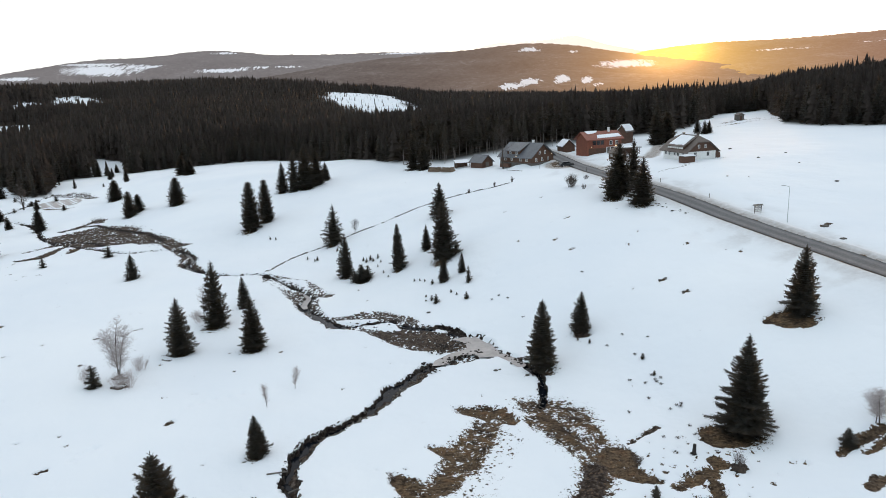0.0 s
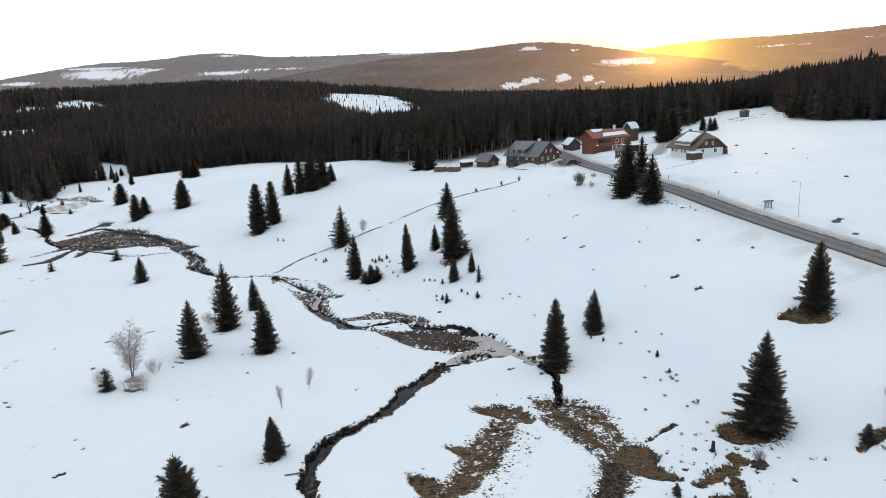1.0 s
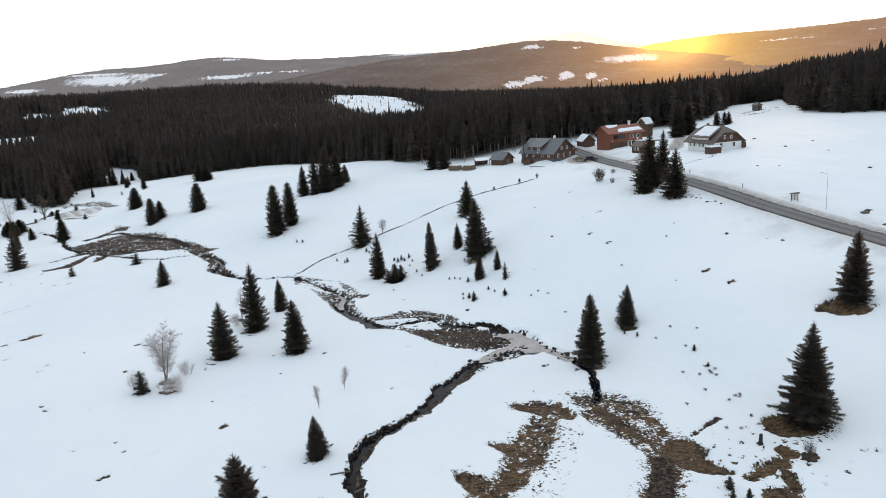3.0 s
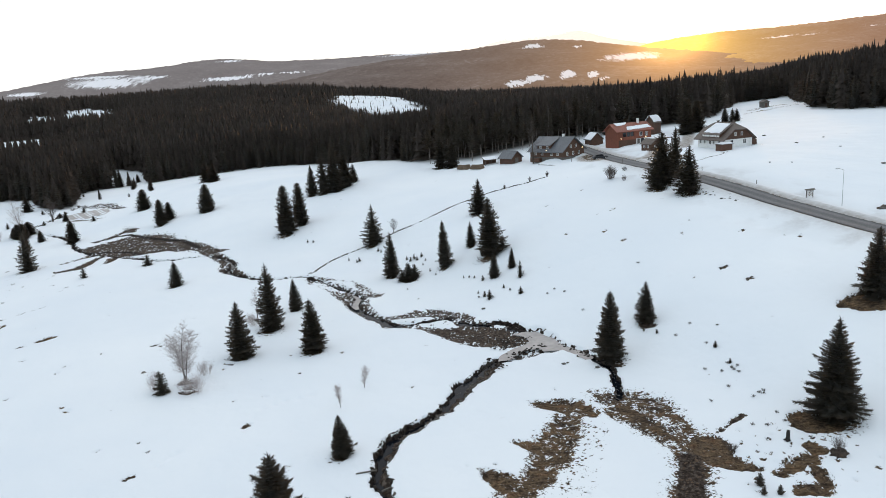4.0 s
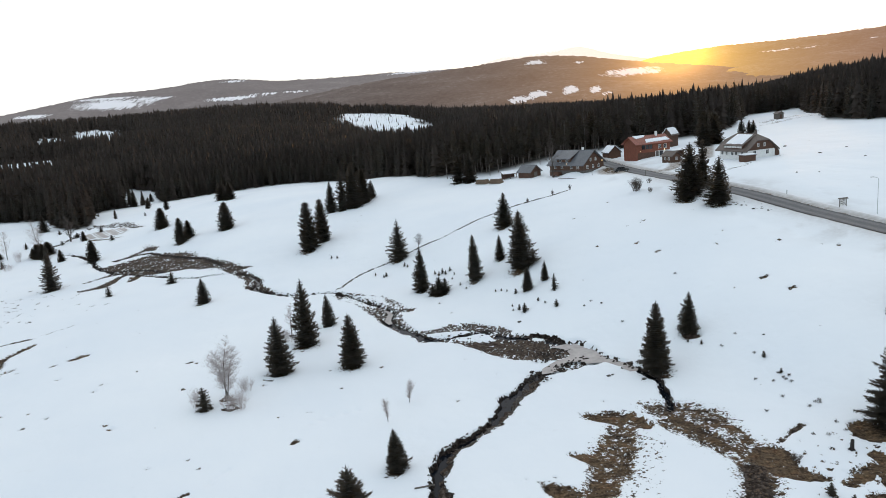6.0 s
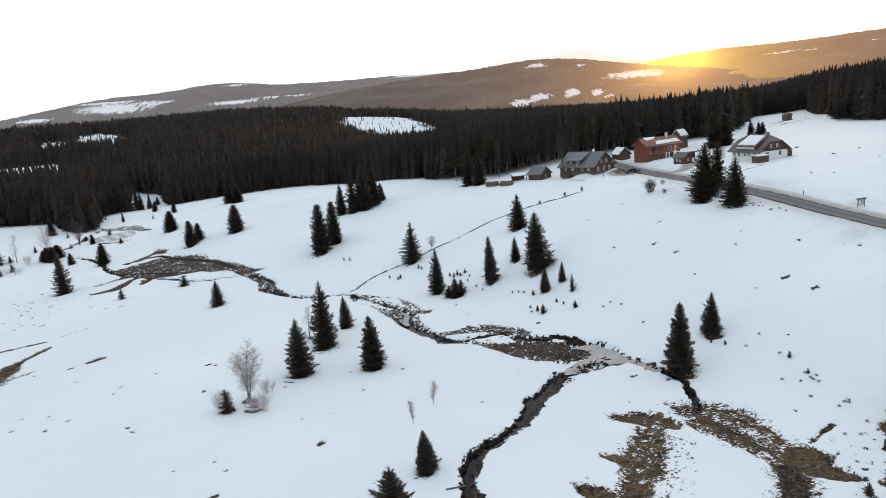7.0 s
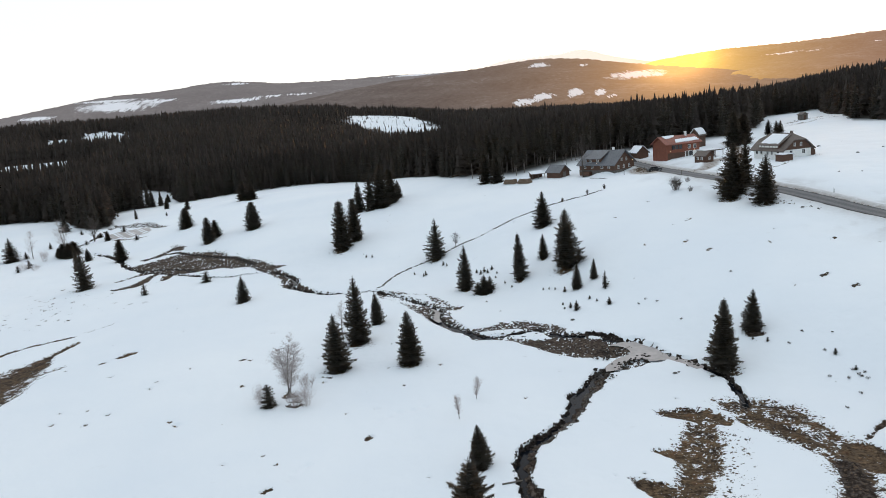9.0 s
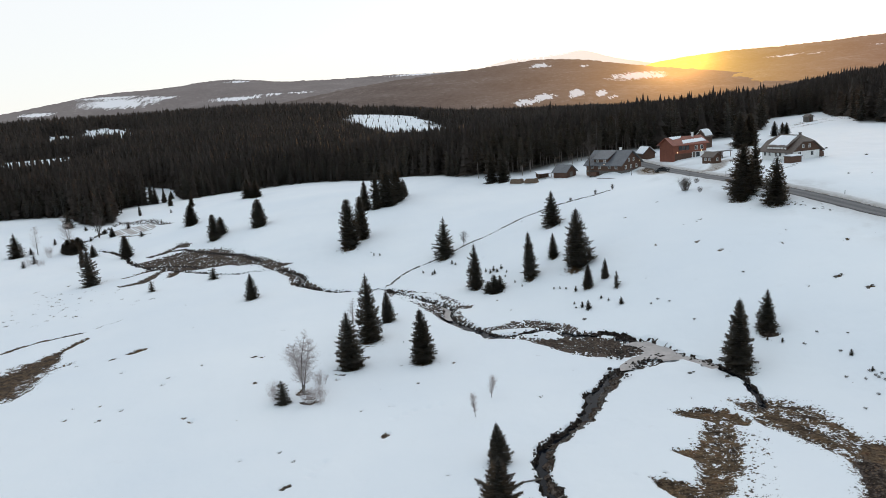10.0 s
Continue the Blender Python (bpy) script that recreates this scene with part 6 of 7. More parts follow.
def parked_car(x, y, turn):
    ob = thing("car", x, y, height(x, y) + 0.02, turn, "dark grey parked hatchback on the thawed yard", "car")
    paint = grained("dark_car_paint", (0.02, 0.021, 0.024), (0.035, 0.036, 0.04), 3, 0.3, 0.02)
    low = [(-2.1, 0.35), (2.1, 0.35), (2.12, 0.75), (1.35, 0.92), (-1.95, 0.95), (-2.12, 0.7)]
    bm = solid(bmesh.new(), [(px, -0.85, pz) for px, pz in low], (0, 1.7, 0))
    bmesh.ops.bevel(bm, geom=bm.edges[:], offset=0.05, segments=2, affect="EDGES")
    part("body", bm, paint, ob)
    cab = [(-1.85, 0.93), (1.05, 0.93), (0.35, 1.42), (-1.35, 1.45)]
    bm = solid(bmesh.new(), [(px, -0.74, pz) for px, pz in cab], (0, 1.48, 0))
    bmesh.ops.bevel(bm, geom=bm.edges[:], offset=0.04, segments=2, affect="EDGES")
    part("cabin", bm, paint, ob)
    for sy in (-0.765, 0.745):
        part("side_window", solid(bmesh.new(), [(-1.55, sy, 0.98), (0.8, sy, 0.98), (0.28, sy, 1.35), (-1.2, sy, 1.37)], (0, 0.02, 0)), M_PANE, ob)
    part("windscreen", solid(bmesh.new(), [(1.0, -0.62, 1.0), (1.0, 0.62, 1.0), (0.48, 0.6, 1.37), (0.48, -0.6, 1.37)], (0.03, 0, 0.02)), M_PANE, ob)
    for px in (-1.35, 1.35):
        for py in (-0.78, 0.78):
            V, F = [], []
            tube(V, F, (px, py - 0.1, 0.31), (px, py + 0.1, 0.31), 0.31, 0.31, 16)
            F.append(tuple(range(15, -1, -1))); F.append(tuple(range(16, 32)))
            wheel = part("wheel", mesh_of("tyre", V, F, M_PEATY), M_PEATY, ob, "black tyre")
            V, F = [], []
            tube(V, F, (px, py - 0.11, 0.31), (px, py + 0.11, 0.31), 0.18, 0.18, 12)
            F.append(tuple(range(11, -1, -1))); F.append(tuple(range(12, 24)))
            part("rim", mesh_of("rim", V, F, M_METAL), M_METAL, wheel)
    for py in (-0.6, 0.6):
        part("headlight", box(bmesh.new(), 2.08, py - 0.18, 0.6, 2.15, py + 0.18, 0.74, 0.02), M_TRIM, ob)


M_PEATY = grained("tyre_rubber", (0.012, 0.012, 0.012), (0.03, 0.03, 0.03), 8, 0.85, 0.2)
parked_car(37.6, 202.4, 12)
info_board(60.9, 129.8, 10)
street_lamp(63.4, 123.3, 5)


# ---- bare trees and shrubs ----
def bare_tree(x, y, h, spread, seed, label, stems=1, bark=None, twigs=7, thick=1.0, name="birch", group="", broom=False):
    """Leafless tree: tapered stems, limbs and fine twigs."""
    fine = M_TWIG if name in ("birch", "willow") else M_DARKTWIG
    rng = random.Random(seed)
    ob = thing(name, x, y, height(x, y) - 0.1, rng.uniform(0, 360), label, "tree", group)
    TV, TF, LV, LF, WV, WF = [], [], [], [], [], []

    def bend(p, d, length, r0, r1, n, V, F, sides, wander):
        pts = [Vector(p)]
        d = Vector(d).normalized()
        for k in range(n):
            d = (d + Vector((rng.uniform(-1, 1), rng.uniform(-1, 1), rng.uniform(-0.4, 0.8))) * wander).normalized()
            q = pts[-1] + d * (length / n)
            tube(V, F, pts[-1], q, r0 + (r1 - r0) * k / n, r0 + (r1 - r0) * (k + 1) / n, sides)
            pts.append(q)
        return pts

    for s in range(stems):
        lean = Vector(((0.0, 0.17, -0.15)[s % 3], rng.uniform(-0.1, 0.1), 1)) if stems > 1 else Vector((0.03, 0.02, 1))
        hh = h * (1 if s == 0 else rng.uniform(0.72, 0.88))
        base = Vector((rng.uniform(-0.3, 0.3), rng.uniform(-0.3, 0.3), 0)) * (stems > 1)
        spine = bend(base, lean, hh, 0.014 * hh * thick + 0.02, 0.012, 14, TV, TF, 6, 0.045)
        for k in range(3, 15):
            for b in range(rng.randint(3, 5)):
                a = rng.uniform(0, 6.283)
                f = k / 14
                L = spread * (0.14 + 1.0 * math.sin(math.pi * ((0.05 + 0.75 * f) if broom else (0.12 + 0.82 * f))) ** 0.9) * rng.uniform(0.5, 1.0)
                limb = bend(spine[k], (math.cos(a), math.sin(a), rng.uniform(0.9, 2.0) if broom else rng.uniform(0.35, 1.1)), L, 0.010 + 0.010 * (1 - f) * thick, 0.008, 4, LV, LF, 3, 0.10)
                for p in limb[1:]:
                    for q in range(twigs):
                        c = rng.uniform(0, 6.283)
                        bend(p, (math.cos(c), math.sin(c), rng.uniform(-0.2, 1.2)), L * rng.uniform(0.25, 0.5), 0.006, 0.0035, 2, WV, WF, 3, 0.25)
    part("trunk", mesh_of("trunk", TV, TF, bark or M_BIRCH, False), bark or M_BIRCH, ob)
    tagged(part("branchwork", mesh_of("branchwork", LV, LF, fine), fine, ob), kind="stuff")
    tagged(part("twigwork", mesh_of("twigwork", WV, WF, fine), fine, ob), kind="stuff")
    return ob


def shrub(x, y, h, w, seed, label, count=26, material=None, name="shrub", group=""):
    """Leafless stems fanning out of the snow."""
    rng = random.Random(seed)
    ob = thing(name, x, y, height(x, y) - 0.1, rng.uniform(0, 360), label, "shrub", group)
    SV, SF, WV, WF = [], [], [], []
    for k in range(count):
        a, o = rng.uniform(0, 6.283), rng.random() ** 0.6
        p = Vector((math.cos(a) * o * w * 0.26, math.sin(a) * o * w * 0.26, 0))
        d = Vector((math.cos(a) * o * 0.27 * w + rng.uniform(-0.1, 0.1) * w, math.sin(a) * o * 0.27 * w + rng.uniform(-0.1, 0.1) * w, h * rng.uniform(0.55, 1.0) * (1 - 0.3 * o)))
        m1, m2 = p + d * 0.45 + Vector((0, 0, h * 0.06)), p + d
        tube(SV, SF, p, m1, 0.009, 0.007, 3); tube(SV, SF, m1, m2, 0.007, 0.004, 3)
        for j in range(11):
            s = (m1.lerp(m2, rng.random()) if j > 1 else p.lerp(m1, rng.uniform(0.5, 1)))
            e = s + Vector((rng.uniform(-1, 1), rng.uniform(-1, 1), rng.uniform(0.3, 1.3))) * h * 0.16
            tube(WV, WF, s, e, 0.005, 0.003, 3)
    tagged(part("stemwork", mesh_of("stemwork", SV, SF, material or M_TWIG), material or M_TWIG, ob), kind="stuff")
    tagged(part("twigwork", mesh_of("twigwork", WV, WF, material or M_TWIG), material or M_TWIG, ob), kind="stuff")
    return ob


bare_tree(-48.1, 94.9, 9.3, 2.5, 33, "pale leafless birch with forked stems on the snowfield", 3, None, 11, 0.8)
bare_tree(-44.2, 120.8, 6.6, 1.3, 12, "thin pale leafless birch behind a spruce", 1, None, 5)
bare_tree(-177.6, 249.0, 10.0, 2.6, 13, "slim leafless birch by the stream", 1, None, 9)
bare_tree(-166.2, 250.5, 13.0, 3.4, 14, "large leafless birch beside young spruces", 2, None, 6)
bare_tree(-166.7, 273.5, 10.0, 3.0, 15, "dark leafless larch on the stream bank", 2, M_BARK, 9, 1.6, "larch")
bare_tree(20.6, 221.6, 13.0, 4.0, 16, "tall leafless tree beside the brown house", 1, M_BARK, 6, 1.2, "ash_tree")
bare_tree(41.0, 269.0, 16.0, 2.2, 17, "tall grey leafless larch at the wood's front", 1, M_GREYWOOD, 6, 1.0, "larch")
bare_tree(49.6, 273.0, 15.0, 2.0, 18, "tall grey leafless larch above the houses", 1, M_GREYWOOD, 6, 1.0, "larch")
bare_tree(33.0, 266.0, 13.5, 2.0, 19, "grey leafless larch behind the brown house", 1, M_GREYWOOD, 6, 1.0, "larch")
bare_tree(-207.0, 342.0, 13.0, 0.9, 24, "tall pale dead trunk before the dark wood", 1, None, 1, 0.7, "dead_tree")
bare_tree(-22.2, 173.2, 3.4, 1.5, 20, "small round leafless tree by the stone row", 1, M_BARK, 5, 1.2, "apple_tree")
bare_tree(44.6, 65.1, 3.8, 1.7, 21, "small leafless tree on a brown bank", 3, M_BARK, 6, 0.7, "willow")
bare_tree(-21.3, 89.3, 2.6, 1.0, 22, "thin leafless birch sapling alone on the snow", 1, None, 5, 0.7, broom=True)
bare_tree(-23.8, 83.4, 2.9, 0.8, 23, "thin leafless birch sapling alone on the snow", 1, None, 5, 0.7, broom=True)
for i, (x, y, h, w, lab) in enumerate([
        (-52.0, 92.8, 3.3, 2.2, "grey leafless shrub beside a young spruce"), (-46.8, 91.0, 2.8, 2.4, "grey leafless shrub under the birch"), (-45.2, 91.0, 3.3, 2.4, "grey leafless shrub under the birch"),
        (-46.2, 97.6, 2.6, 2.6, "grey leafless shrub behind the birch"), (-44.6, 119.1, 2.6, 2.8, "grey leafless shrub behind a spruce"), (-45.9, 120.9, 2.0, 2.0, "grey leafless shrub behind a spruce"), (32.3, 167.4, 3.6, 3.0, "dense leafless bush near the road"), (34.6, 164.0, 1.6, 1.2, "small leafless bush near the road"),
        (-116.2, 229.9, 2.6, 4.2, "dark brushwood heaped by the bog"), (28.9, 62.1, 2.3, 1.4, "dry grass tuft on an earthy mound"), (-169.8, 242.9, 5.0, 3.2, "pale leafless shrub in the valley"), (-171.5, 232.0, 3.0, 5.0, "tall dry reeds by the stream"),
        (-166.0, 230.5, 2.6, 4.0, "tall dry reeds by the stream"), (-162.0, 246.0, 3.4, 3.0, "pale leafless shrub in the valley"), (19.5, 65.0, 1.0, 1.2, "dry grass tuft beside the bog"), (37.0, 173.0, 1.4, 1.4, "small leafless bush near the road"),
        (20.2, 190.6, 1.8, 0.8, "thin leafless shrub on the stone row"), (15.2, 189.4, 1.6, 0.7, "thin leafless shrub on the stone row"), (8.0, 187.6, 1.5, 0.7, "thin leafless shrub on the stone row")]):
    shrub(x, y, h, w, 40 + i, lab, 190 if w > 2.8 and x > 0 else 62 if w > 2 else 45, M_DARKTWIG if (y > 160 and x > 0) or "dark" in lab or "dry grass" in lab else None, group="leafless shrubs")
for i, (x, y) in enumerate([(23.1, 92.8), (25.6, 94.3), (26.0, 89.0), (26.7, 83.7), (27.8, 76.0), (23.9, 83.9), (25.5, 82.5), (26.8, 82.6), (26.9, 82.1), (27.2, 81.4), (27.5, 82.6), (24.9, 78.9), (28, 76.5), (27.5, 76.3), (26.5, 75.7), (27.4, 71.7), (25.2, 69.3), (27.3, 69.7), (23.8, 69.8), (21.7, 76.2), (12.7, 106.7), (8.3, 115.2), (9.6, 115.7), (11, 113.9), (24.1, 115.2), (19.6, 65.2)]):
    shrub(x, y, 0.42, 0.55, 80 + i, "dry grass tuft sticking out of the snow", 22, M_DARKTWIG, "grass_tuft", "grass tufts in the snow")
spruce(-50.4, 91.5, 3.5, 1.2, CROWN_YOUNG[1], "small young dark spruce beside a leafless birch", "lone spruces in the meadow")


# ---- stones, logs and posts ----
def lump_mesh(name, seed, material, flat=0.6, finer=1):
    rng = random.Random(seed)
    bm = bmesh.new()
    bmesh.ops.create_icosphere(bm, subdivisions=finer, radius=0.5)
    for v in bm.verts:
        v.co *= rng.uniform(0.75, 1.25)
        v.co.z *= flat
    me = bpy.data.meshes.new(name)
    bm.to_mesh(me); bm.free()
    me.materials.append(material)
    return me


STONES = [lump_mesh("stone", 200 + q, M_STONE) for q in range(4)]
wall_line = curve_through([(-41.5, 153.6), (-39.9, 155.3), (-38.2, 161.7), (-35.3, 166.4), (-31.9, 168.3), (-26.2, 170.4), (-21, 173.2), (-16.7, 174.9), (-11.4, 178), (-5.2, 182.7), (-0.4, 185.2), (5.2, 187.5), (10.9, 188.6), (14, 188.4), (19.8, 190.3)], 0.42)
row = thing("stone_row", *wall_line[0][:2], 0, 0, "low broken row of dark field stones across the snow", "stone wall")
row_rng = random.Random(31)
for p in wall_line:
    if row_rng.random() < 0.12:
        continue
    s = new("stone", STONES[row_rng.randrange(4)])
    s.parent = row
    sz = row_rng.uniform(0.4, 0.95)
    x, y = p[0] + row_rng.uniform(-0.15, 0.15), p[1] + row_rng.uniform(-0.15, 0.15)
    s.matrix_basis = pose(x - wall_line[0][0], y - wall_line[0][1], height(x, y) + 0.02, 0, 0, row_rng.uniform(0, 360)) @ Matrix.Diagonal((sz * 1.2, sz * 0.8, sz * 0.8, 1))
for x, y, sz in [(11.2, 90.0, 0.9), (28.6, 92.0, 0.5), (7.0, 92.7, 0.9), (7.6, 92.9, 0.6), (-2.9, 117.0, 0.9), (59.0, 78.0, 0.6), (87.3, 149.7, 1.5), (68.2, 119.2, 1.7), (89.7, 170.7, 0.7), (84.6, 181.9, 1.2), (86.6, 204.8, 1.6), (67.4, 112.3, 1.3), (67.2, 159.6, 0.8), (71.2, 157.4, 0.6), (94.1, 186.5, 0.9), (43.6, 139.3, 0.6), (45.0, 139.7, 0.5), (45.0, 137.4, 0.7), (45.9, 134.1, 0.8), (47.5, 134.0, 0.5), (47.6, 131.6, 0.7), (44.3, 138.4, 0.5), (46.2, 139.0, 0.4), (34.8, 106.2, 0.8), (35.8, 106.6, 0.6), (36.8, 101.2, 0.7), (37.5, 101.3, 0.6), (43.0, 142.6, 1.3)]:
    ob = new("stone", STONES[int(x * 10) % 4])
    ob.matrix_basis = pose(x, y, height(x, y) + 0.05, 0, 0, x * 50) @ Matrix.Diagonal((sz * 0.95, sz * 0.7, sz * 0.6, 1))
    tagged(ob, "dark field stone half sunk in snow", "stone", "loose stones")


def log_mesh(length, r, seed):
    V, F = [], []
    rng = random.Random(seed)
    tube(V, F, (-length / 2, 0, 0), (0, rng.uniform(-0.03, 0.03), 0.02), r, r * 0.95, 9)
    tube(V, F, (0, rng.uniform(-0.03, 0.03), 0.02), (length / 2, 0, 0), r * 0.95, r * 0.88, 9)
    F.append(tuple(range(8, -1, -1))); F.append(tuple(range(27, 36)))
    return mesh_of("log", V, F, M_LOGEND)


def log_stack(x, y, turn, across, rows, label):
    ob = thing("log_stack", x, y, height(x, y), turn, label, "woodpile")
    kinds = [log_mesh(2.4, 0.17, 300 + q) for q in range(3)]
    rng = random.Random(int(x * 7))
    for k in range(rows):
        for j in range(across - k):
            lg = new("log", kinds[rng.randrange(3)])
            lg.parent = ob
            lg.matrix_basis = pose(rng.uniform(-0.12, 0.12), (j + 0.5 * k - across / 2) * 0.34, 0.15 + 0.30 * k, rng.uniform(0, 360), 0, rng.uniform(-2, 2))
    return ob


for x, y, across, rows, lab in ((3.0, 232.4, 14, 5, "long stack of cut logs under a cap of snow"), (-1.4, 236.6, 14, 5, "stack of cut logs under a cap of snow")):
    pile = log_stack(x, y, 48, across, rows, lab)
    wide = 0.34 * (across - rows) / 2 + 0.2
    snow_sheet(pile, [(-1.1, -wide, 0.32 * rows), (1.1, -wide, 0.32 * rows), (1.1, wide, 0.32 * rows), (-1.1, wide, 0.32 * rows)], 0.22, "cap of snow on the logs", int(y))


def open_shelter(x, y, turn):
    ob = thing("wood_shelter", x, y, height(x, y), turn, "open wooden lean-to with snow on its roof", "shelter")
    for px in (0.0, 2.3, 4.6):
        for py, h in ((0.0, 1.9), (2.4, 2.4)):
            part("post", box(bmesh.new(), px, py, -0.3, px + 0.14, py + 0.14, h), M_GREYWOOD, ob)
    part("roof", solid(bmesh.new(), [(-0.3, -0.3, 1.85), (5.0, -0.3, 1.85), (5.0, 2.9, 2.55), (-0.3, 2.9, 2.55)], (0, 0, 0.1)), M_DARKWOOD, ob)
    snow_sheet(ob, [(-0.2, -0.2, 1.95), (4.9, -0.2, 1.95), (4.9, 2.8, 2.65), (-0.2, 2.8, 2.65)], 0.15, "snow on the roof", 14)
    part("back_wall", box(bmesh.new(), 0, 2.42, -0.3, 4.7, 2.52, 2.3), M_DARKWOOD, ob)


open_shelter(6.0, 235.6, 15)


M_ROTTEN = grained("rotten_wood", (0.010, 0.008, 0.007), (0.040, 0.031, 0.026), 6, 0.9, 0.5)


def stump(x, y):
    ob = thing("tree_stump", x, y, height(x, y) - 0.1, 20, "dark broken tree stump on a thawed bank", "stump")
    V, F = [], []
    tube(V, F, (0, 0, -0.2), (0.05, 0, 1.1), 0.22, 0.17, 9)
    F.append(tuple(range(9, 18)))
    part("stem", mesh_of("stem", V, F, M_ROTTEN), M_ROTTEN, ob)
    V, F = [], []
    for k in range(5):
        a = k * 1.26
        tube(V, F, (0, 0, 0.15), (math.cos(a) * 0.6, math.sin(a) * 0.6, -0.1), 0.14, 0.05, 6)
    part("roots", mesh_of("roots", V, F, M_ROTTEN), M_ROTTEN, ob)


M_EARTH = grained("dark_earth", (0.012, 0.009, 0.007), (0.085, 0.058, 0.040), 5, 0.95, 0.8)
mound = new("earth_mound", lump_mesh("earth_mound", 260, M_EARTH, 0.9, 3))
mound.matrix_basis = pose(28.9, 62.0, height(28.9, 62.0) - 0.15, 0, 0, 30) @ Matrix.Diagonal((1.8, 1.5, 1.7, 1))
tagged(mound, "brown earthy mound with dry grass on top", "mound")
stump(25.8, 66.0)
for x, y, z, turn, length, lab in [(-18.6, 66.4, 0.05, 10, 2.2, "weathered plank lying across the stream bank"), (23.4, 211.6, 0.2, -50, 7.0, "long dark pole lying on the snow"), (-16.0, 63.5, -0.25, 35, 1.8, "broken branch in the stream")]:
    V, F = [], []
    tube(V, F, (-length / 2, 0, 0), (length / 2, 0, 0.04), 0.10, 0.08, 7)
    F.append(tuple(range(6, -1, -1))); F.append(tuple(range(7, 14)))
    ob = new("log", mesh_of("log", V, F, M_GREYWOOD))
    ob.matrix_basis = pose(x, y, height(x, y) + z, 0, 0, turn)
    tagged(ob, lab, "log")
post_me = bpy.data.meshes.new("marker_post")
post_bm = box(bmesh.new(), -0.05, -0.05, -0.3, 0.05, 0.05, 1.3, 0.01)
post_bm.to_mesh(post_me); post_bm.free(); post_me.materials.append(M_GREYWOOD)
for x, y in [(51.7, 160.0), (56.0, 141.4), (40.0, 186.0), (38.6, 199.0), (46.4, 178.0), (30.4, 208.6), (36.0, 206.8)]:
    ob = new("marker_post", post_me)
    ob.matrix_basis = pose(x, y, height(x, y), 0, 0, 10)
    tagged(ob, "short grey wooden post at the roadside", "post", "roadside posts")


# ---- tussocks and clods: too many to count ----
stuff_rng = np.random.RandomState(77)
M_PEAT = grained("wet_peat", (0.008, 0.006, 0.005), (0.045, 0.032, 0.022), 3, 0.9, 0.5)


def along(line, reach0, reach1, per_metre, left=0.5):
    """Places beside a line; left: the share on its left side."""
    seg = np.hypot(*np.diff(line[:, :2], axis=0).T)
    n = int(seg.sum() * per_metre)
    u = stuff_rng.uniform(0, len(line) - 1.001, n)
    i = u.astype(int); f = (u - i)[:, None]
    p = line[i] * (1 - f) + line[i + 1] * f
    d = line[i + 1, :2] - line[i, :2]
    d /= np.hypot(d[:, 0], d[:, 1])[:, None] + 1e-9
    keep = p[:, 2] < 1.4
    p, d, n = p[keep], d[keep], int(keep.sum())
    side = np.where(stuff_rng.random_sample(n) < left, -1, 1)
    off = side * p[:, 2] * stuff_rng.uniform(reach0, reach1, n)
    return np.stack([p[:, 0] + d[:, 1] * off, p[:, 1] - d[:, 0] * off], -1)


def lumps(name, P, low, high, material, label, sink=0.1, tall=0.6, level=None):
    """Uneven clods, joined."""
    n = len(P)
    if n == 0:
        return
    z = ground_layers(P[:, 0].copy(), P[:, 1].copy())[0] if level is None else np.full(n, level)
    size = stuff_rng.uniform(low, high, n)
    a = 2 * np.pi * (np.arange(6)[None] + stuff_rng.uniform(0, 1, (n, 1))) / 6
    g = size[:, None] * stuff_rng.uniform(0.6, 1.3, (n, 6))
    stretch = stuff_rng.uniform(0.6, 1.5, (n, 1))
    ring = np.stack([P[:, :1] + np.cos(a) * g * stretch, P[:, 1:2] + np.sin(a) * g, np.repeat(z[:, None] - sink, 6, 1)], -1)
    mid = np.stack([P[:, :1] + np.cos(a + 0.4) * g * 0.7 * stretch, P[:, 1:2] + np.sin(a + 0.4) * g * 0.7, z[:, None] + size[:, None] * tall * stuff_rng.uniform(0.5, 1.0, (n, 6))], -1)
    top = np.stack([P[:, 0], P[:, 1], z + size * tall * 1.1], -1)[:, None]
    V = np.concatenate([ring, mid, top], 1).reshape(-1, 3)
    b = (np.arange(n) * 13)[:, None]
    k = np.arange(6); k2 = (k + 1) % 6
    F = np.concatenate([np.stack([b + k, b + k2, b + 6 + k], -1).reshape(-1, 3), np.stack([b + k2, b + 6 + k2, b + 6 + k], -1).reshape(-1, 3), np.stack([b + 6 + k, b + 6 + k2, b + 12 + 0 * k], -1).reshape(-1, 3)])
    me = bpy.data.meshes.new(name)
    me.vertices.add(len(V)); me.vertices.foreach_set("co", V.astype(np.float32).ravel())
    me.loops.add(F.size); me.loops.foreach_set("vertex_index", F.astype(np.int32).ravel())
    me.polygons.add(len(F)); me.polygons.foreach_set("loop_start", np.arange(0, F.size, 3, dtype=np.int32))
    me.materials.append(material)
    me.update(calc_edges=True)
    tagged(new(name, me), label, "ground cover", kind="stuff")


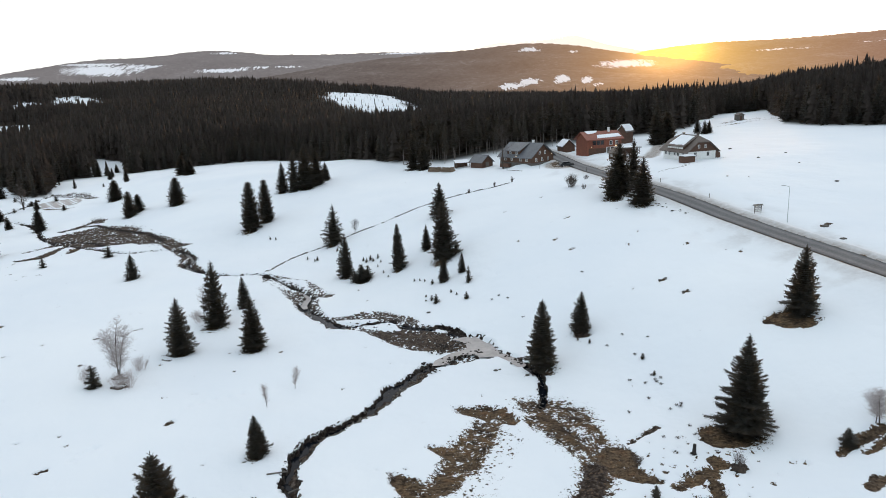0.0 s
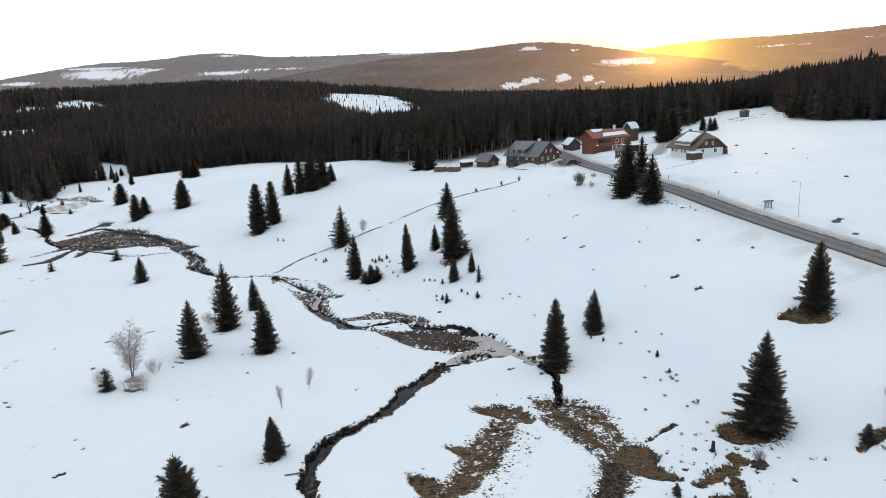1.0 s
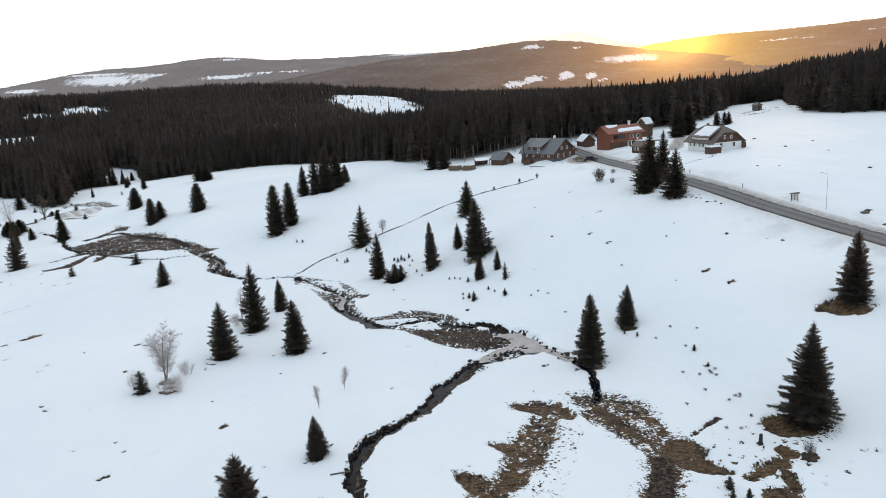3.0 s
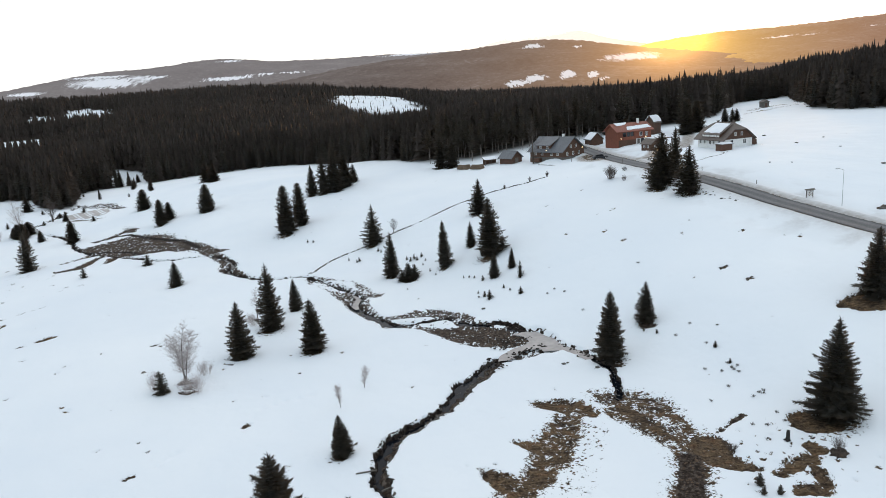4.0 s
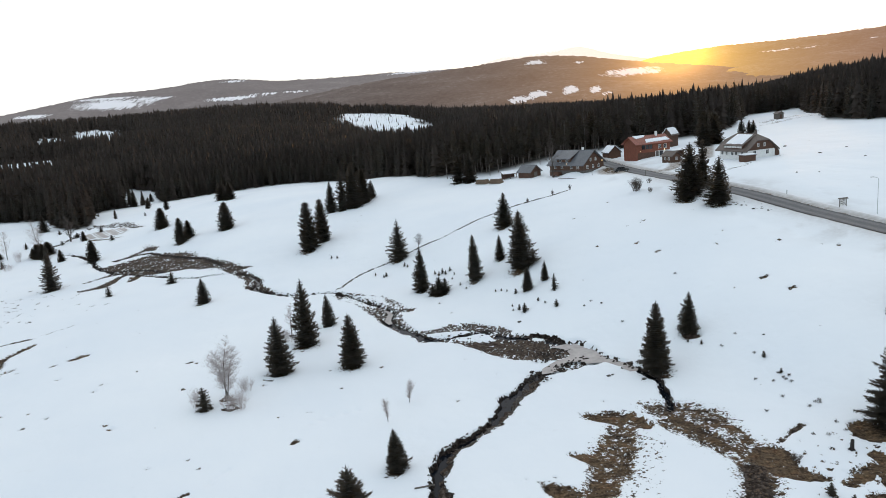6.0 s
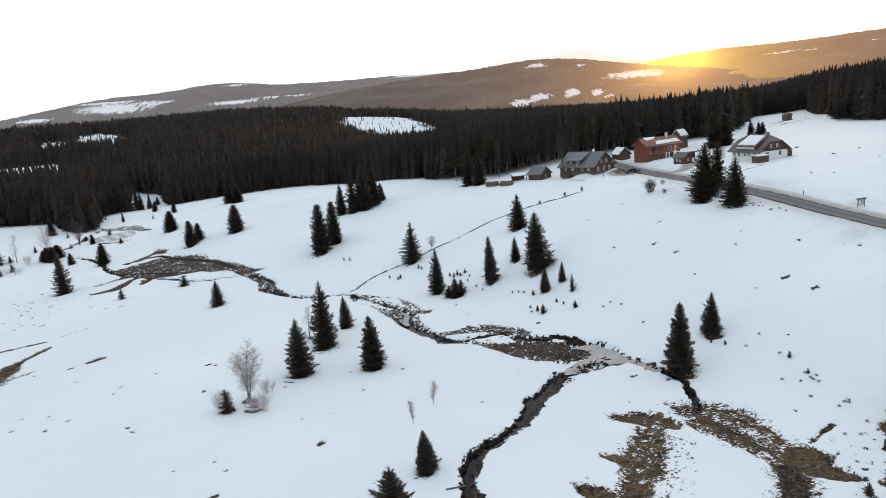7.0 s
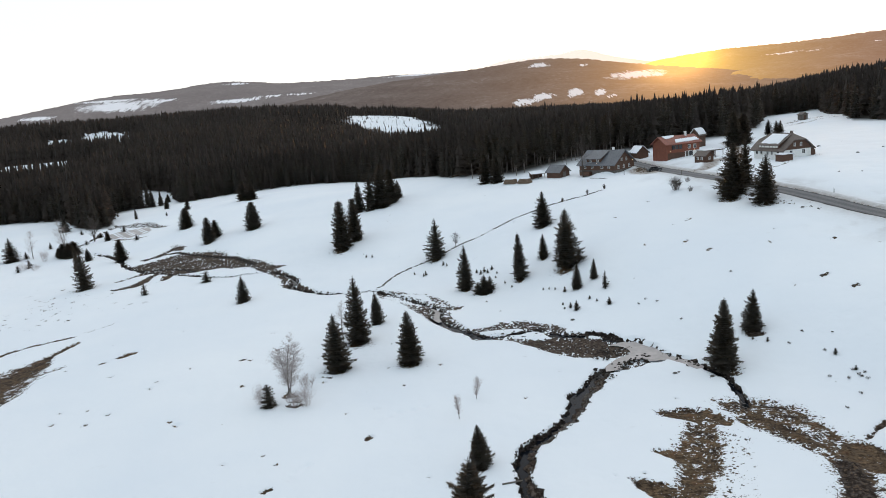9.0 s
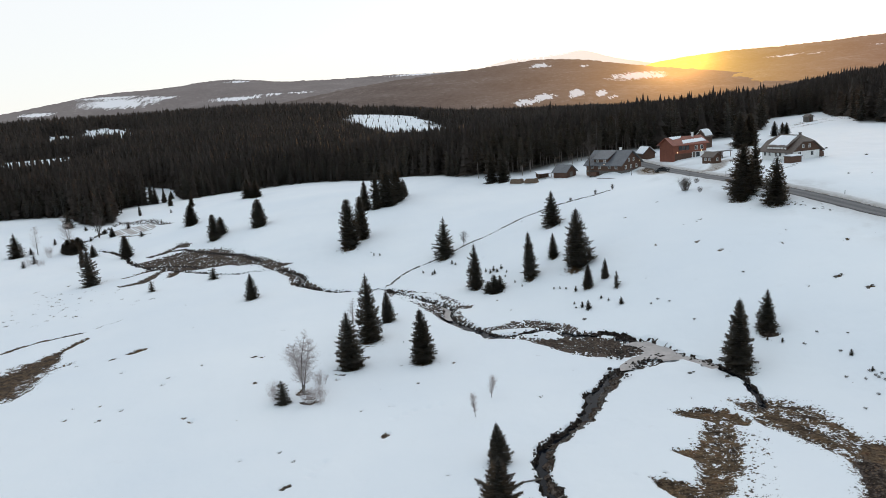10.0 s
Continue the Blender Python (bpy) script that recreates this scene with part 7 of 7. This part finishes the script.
def in_bare(count, low, high, places):
    """Places spread over the thawed ground."""
    out = []
    for pts in places:
        line = curve_through(pts, 0.8)
        seg = np.hypot(*np.diff(line[:, :2], axis=0).T)
        area = (seg * line[:-1, 2]).sum() * 2
        n = int(area * count)
        u = stuff_rng.uniform(0, len(line) - 1.001, n); i = u.astype(int)
        p = line[i]
        off = stuff_rng.uniform(low, high, n) * p[:, 2]
        an = stuff_rng.uniform(0, 6.283, n)
        out.append(np.stack([p[:, 0] + np.cos(an) * off, p[:, 1] + np.sin(an) * off], -1))
    return np.concatenate(out)


# most on the main stream's left, where their dark also paints bank shade
lumps("peat_clods", np.concatenate([along(STREAMS[0], 0.7, 1.05, 5.0, 0.85), along(STREAMS[1], 0.7, 1.3, 1.6), along(STREAMS[2], 0.6, 1.7, 2.4), along(STREAMS[3], 0.8, 1.6, 1.2)]), 0.05, 0.2, M_PEAT, "dark peaty clods along the stream banks")
M_BED = grained("stream_gravel", (0.030, 0.025, 0.021), (0.17, 0.145, 0.125), 3, 0.8, 0.5)
lumps("stream_stones", np.concatenate([along(STREAMS[0][STREAMS[0][:, 1] > 73], 0.2, 1.02, 6.0, 0.2), along(STREAMS[0][STREAMS[0][:, 1] < 73], 0.8, 1.1, 1.6, 0.3), along(STREAMS[1], 0.0, 0.9, 2.2), along(STREAMS[2], 0.0, 0.9, 1.6)]), 0.06, 0.22, M_BED, "grey brown stones and mud lumps in the stream bed", 0.05, 0.8)
tufts = np.concatenate([np.repeat(np.array(spots), many, 0) + stuff_rng.normal(0, spread, (len(spots) * many, 2)) for spots, many, spread in (
    ([(-0, 96.8), (0.8, 97.5), (1.5, 98), (2.3, 98.5), (3.1, 98.7), (3.9, 98.6), (0.1, 95.9), (1, 96.6)], 5, 0.4),
    ([(-0.7, 103.3), (0.1, 102.4), (1.1, 103), (2, 103.2), (2.8, 104.1), (-0.5, 101.2), (0.4, 101.6), (-1.4, 102.2), (-2.3, 100.5), (-1.3, 99.8)], 6, 0.45),
    ([(4.1, 100), (4.8, 100.3), (5, 99.6), (7.9, 99.9), (8.7, 98.7), (9.4, 97.6), (10.2, 96.2), (10.6, 95.5), (11.2, 94.4)], 4, 0.3),
    ([(-3.6, 94.1), (-2.9, 94.9), (-2.5, 93.2), (-1.8, 93), (-4.2, 93.2), (-3.2, 96)], 7, 0.4))])
lumps("sedge_clods", tufts, 0.08, 0.26, M_PEAT, "dark sedge tufts frozen into the pond ice", 0.05, 0.6, POND_Z)
lumps("bog_clods", in_bare(0.26, 0.0, 1.25, [b[0] for b in BARE if len(b) > 2 and b[0][0][1] > 90 and max(p[2] for p in b[0]) > 1.05]), 0.08, 0.26, M_PEAT, "dark peat clods in the thawed bog", 0.08, 0.45)
lumps("grass_tussocks", in_bare(1.6, 0.0, 1.05, [b[0] for b in MELT[2:]]), 0.05, 0.17, M_TUSSOCK, "brown dead grass tussocks in thawed patches", 0.08, 0.4)
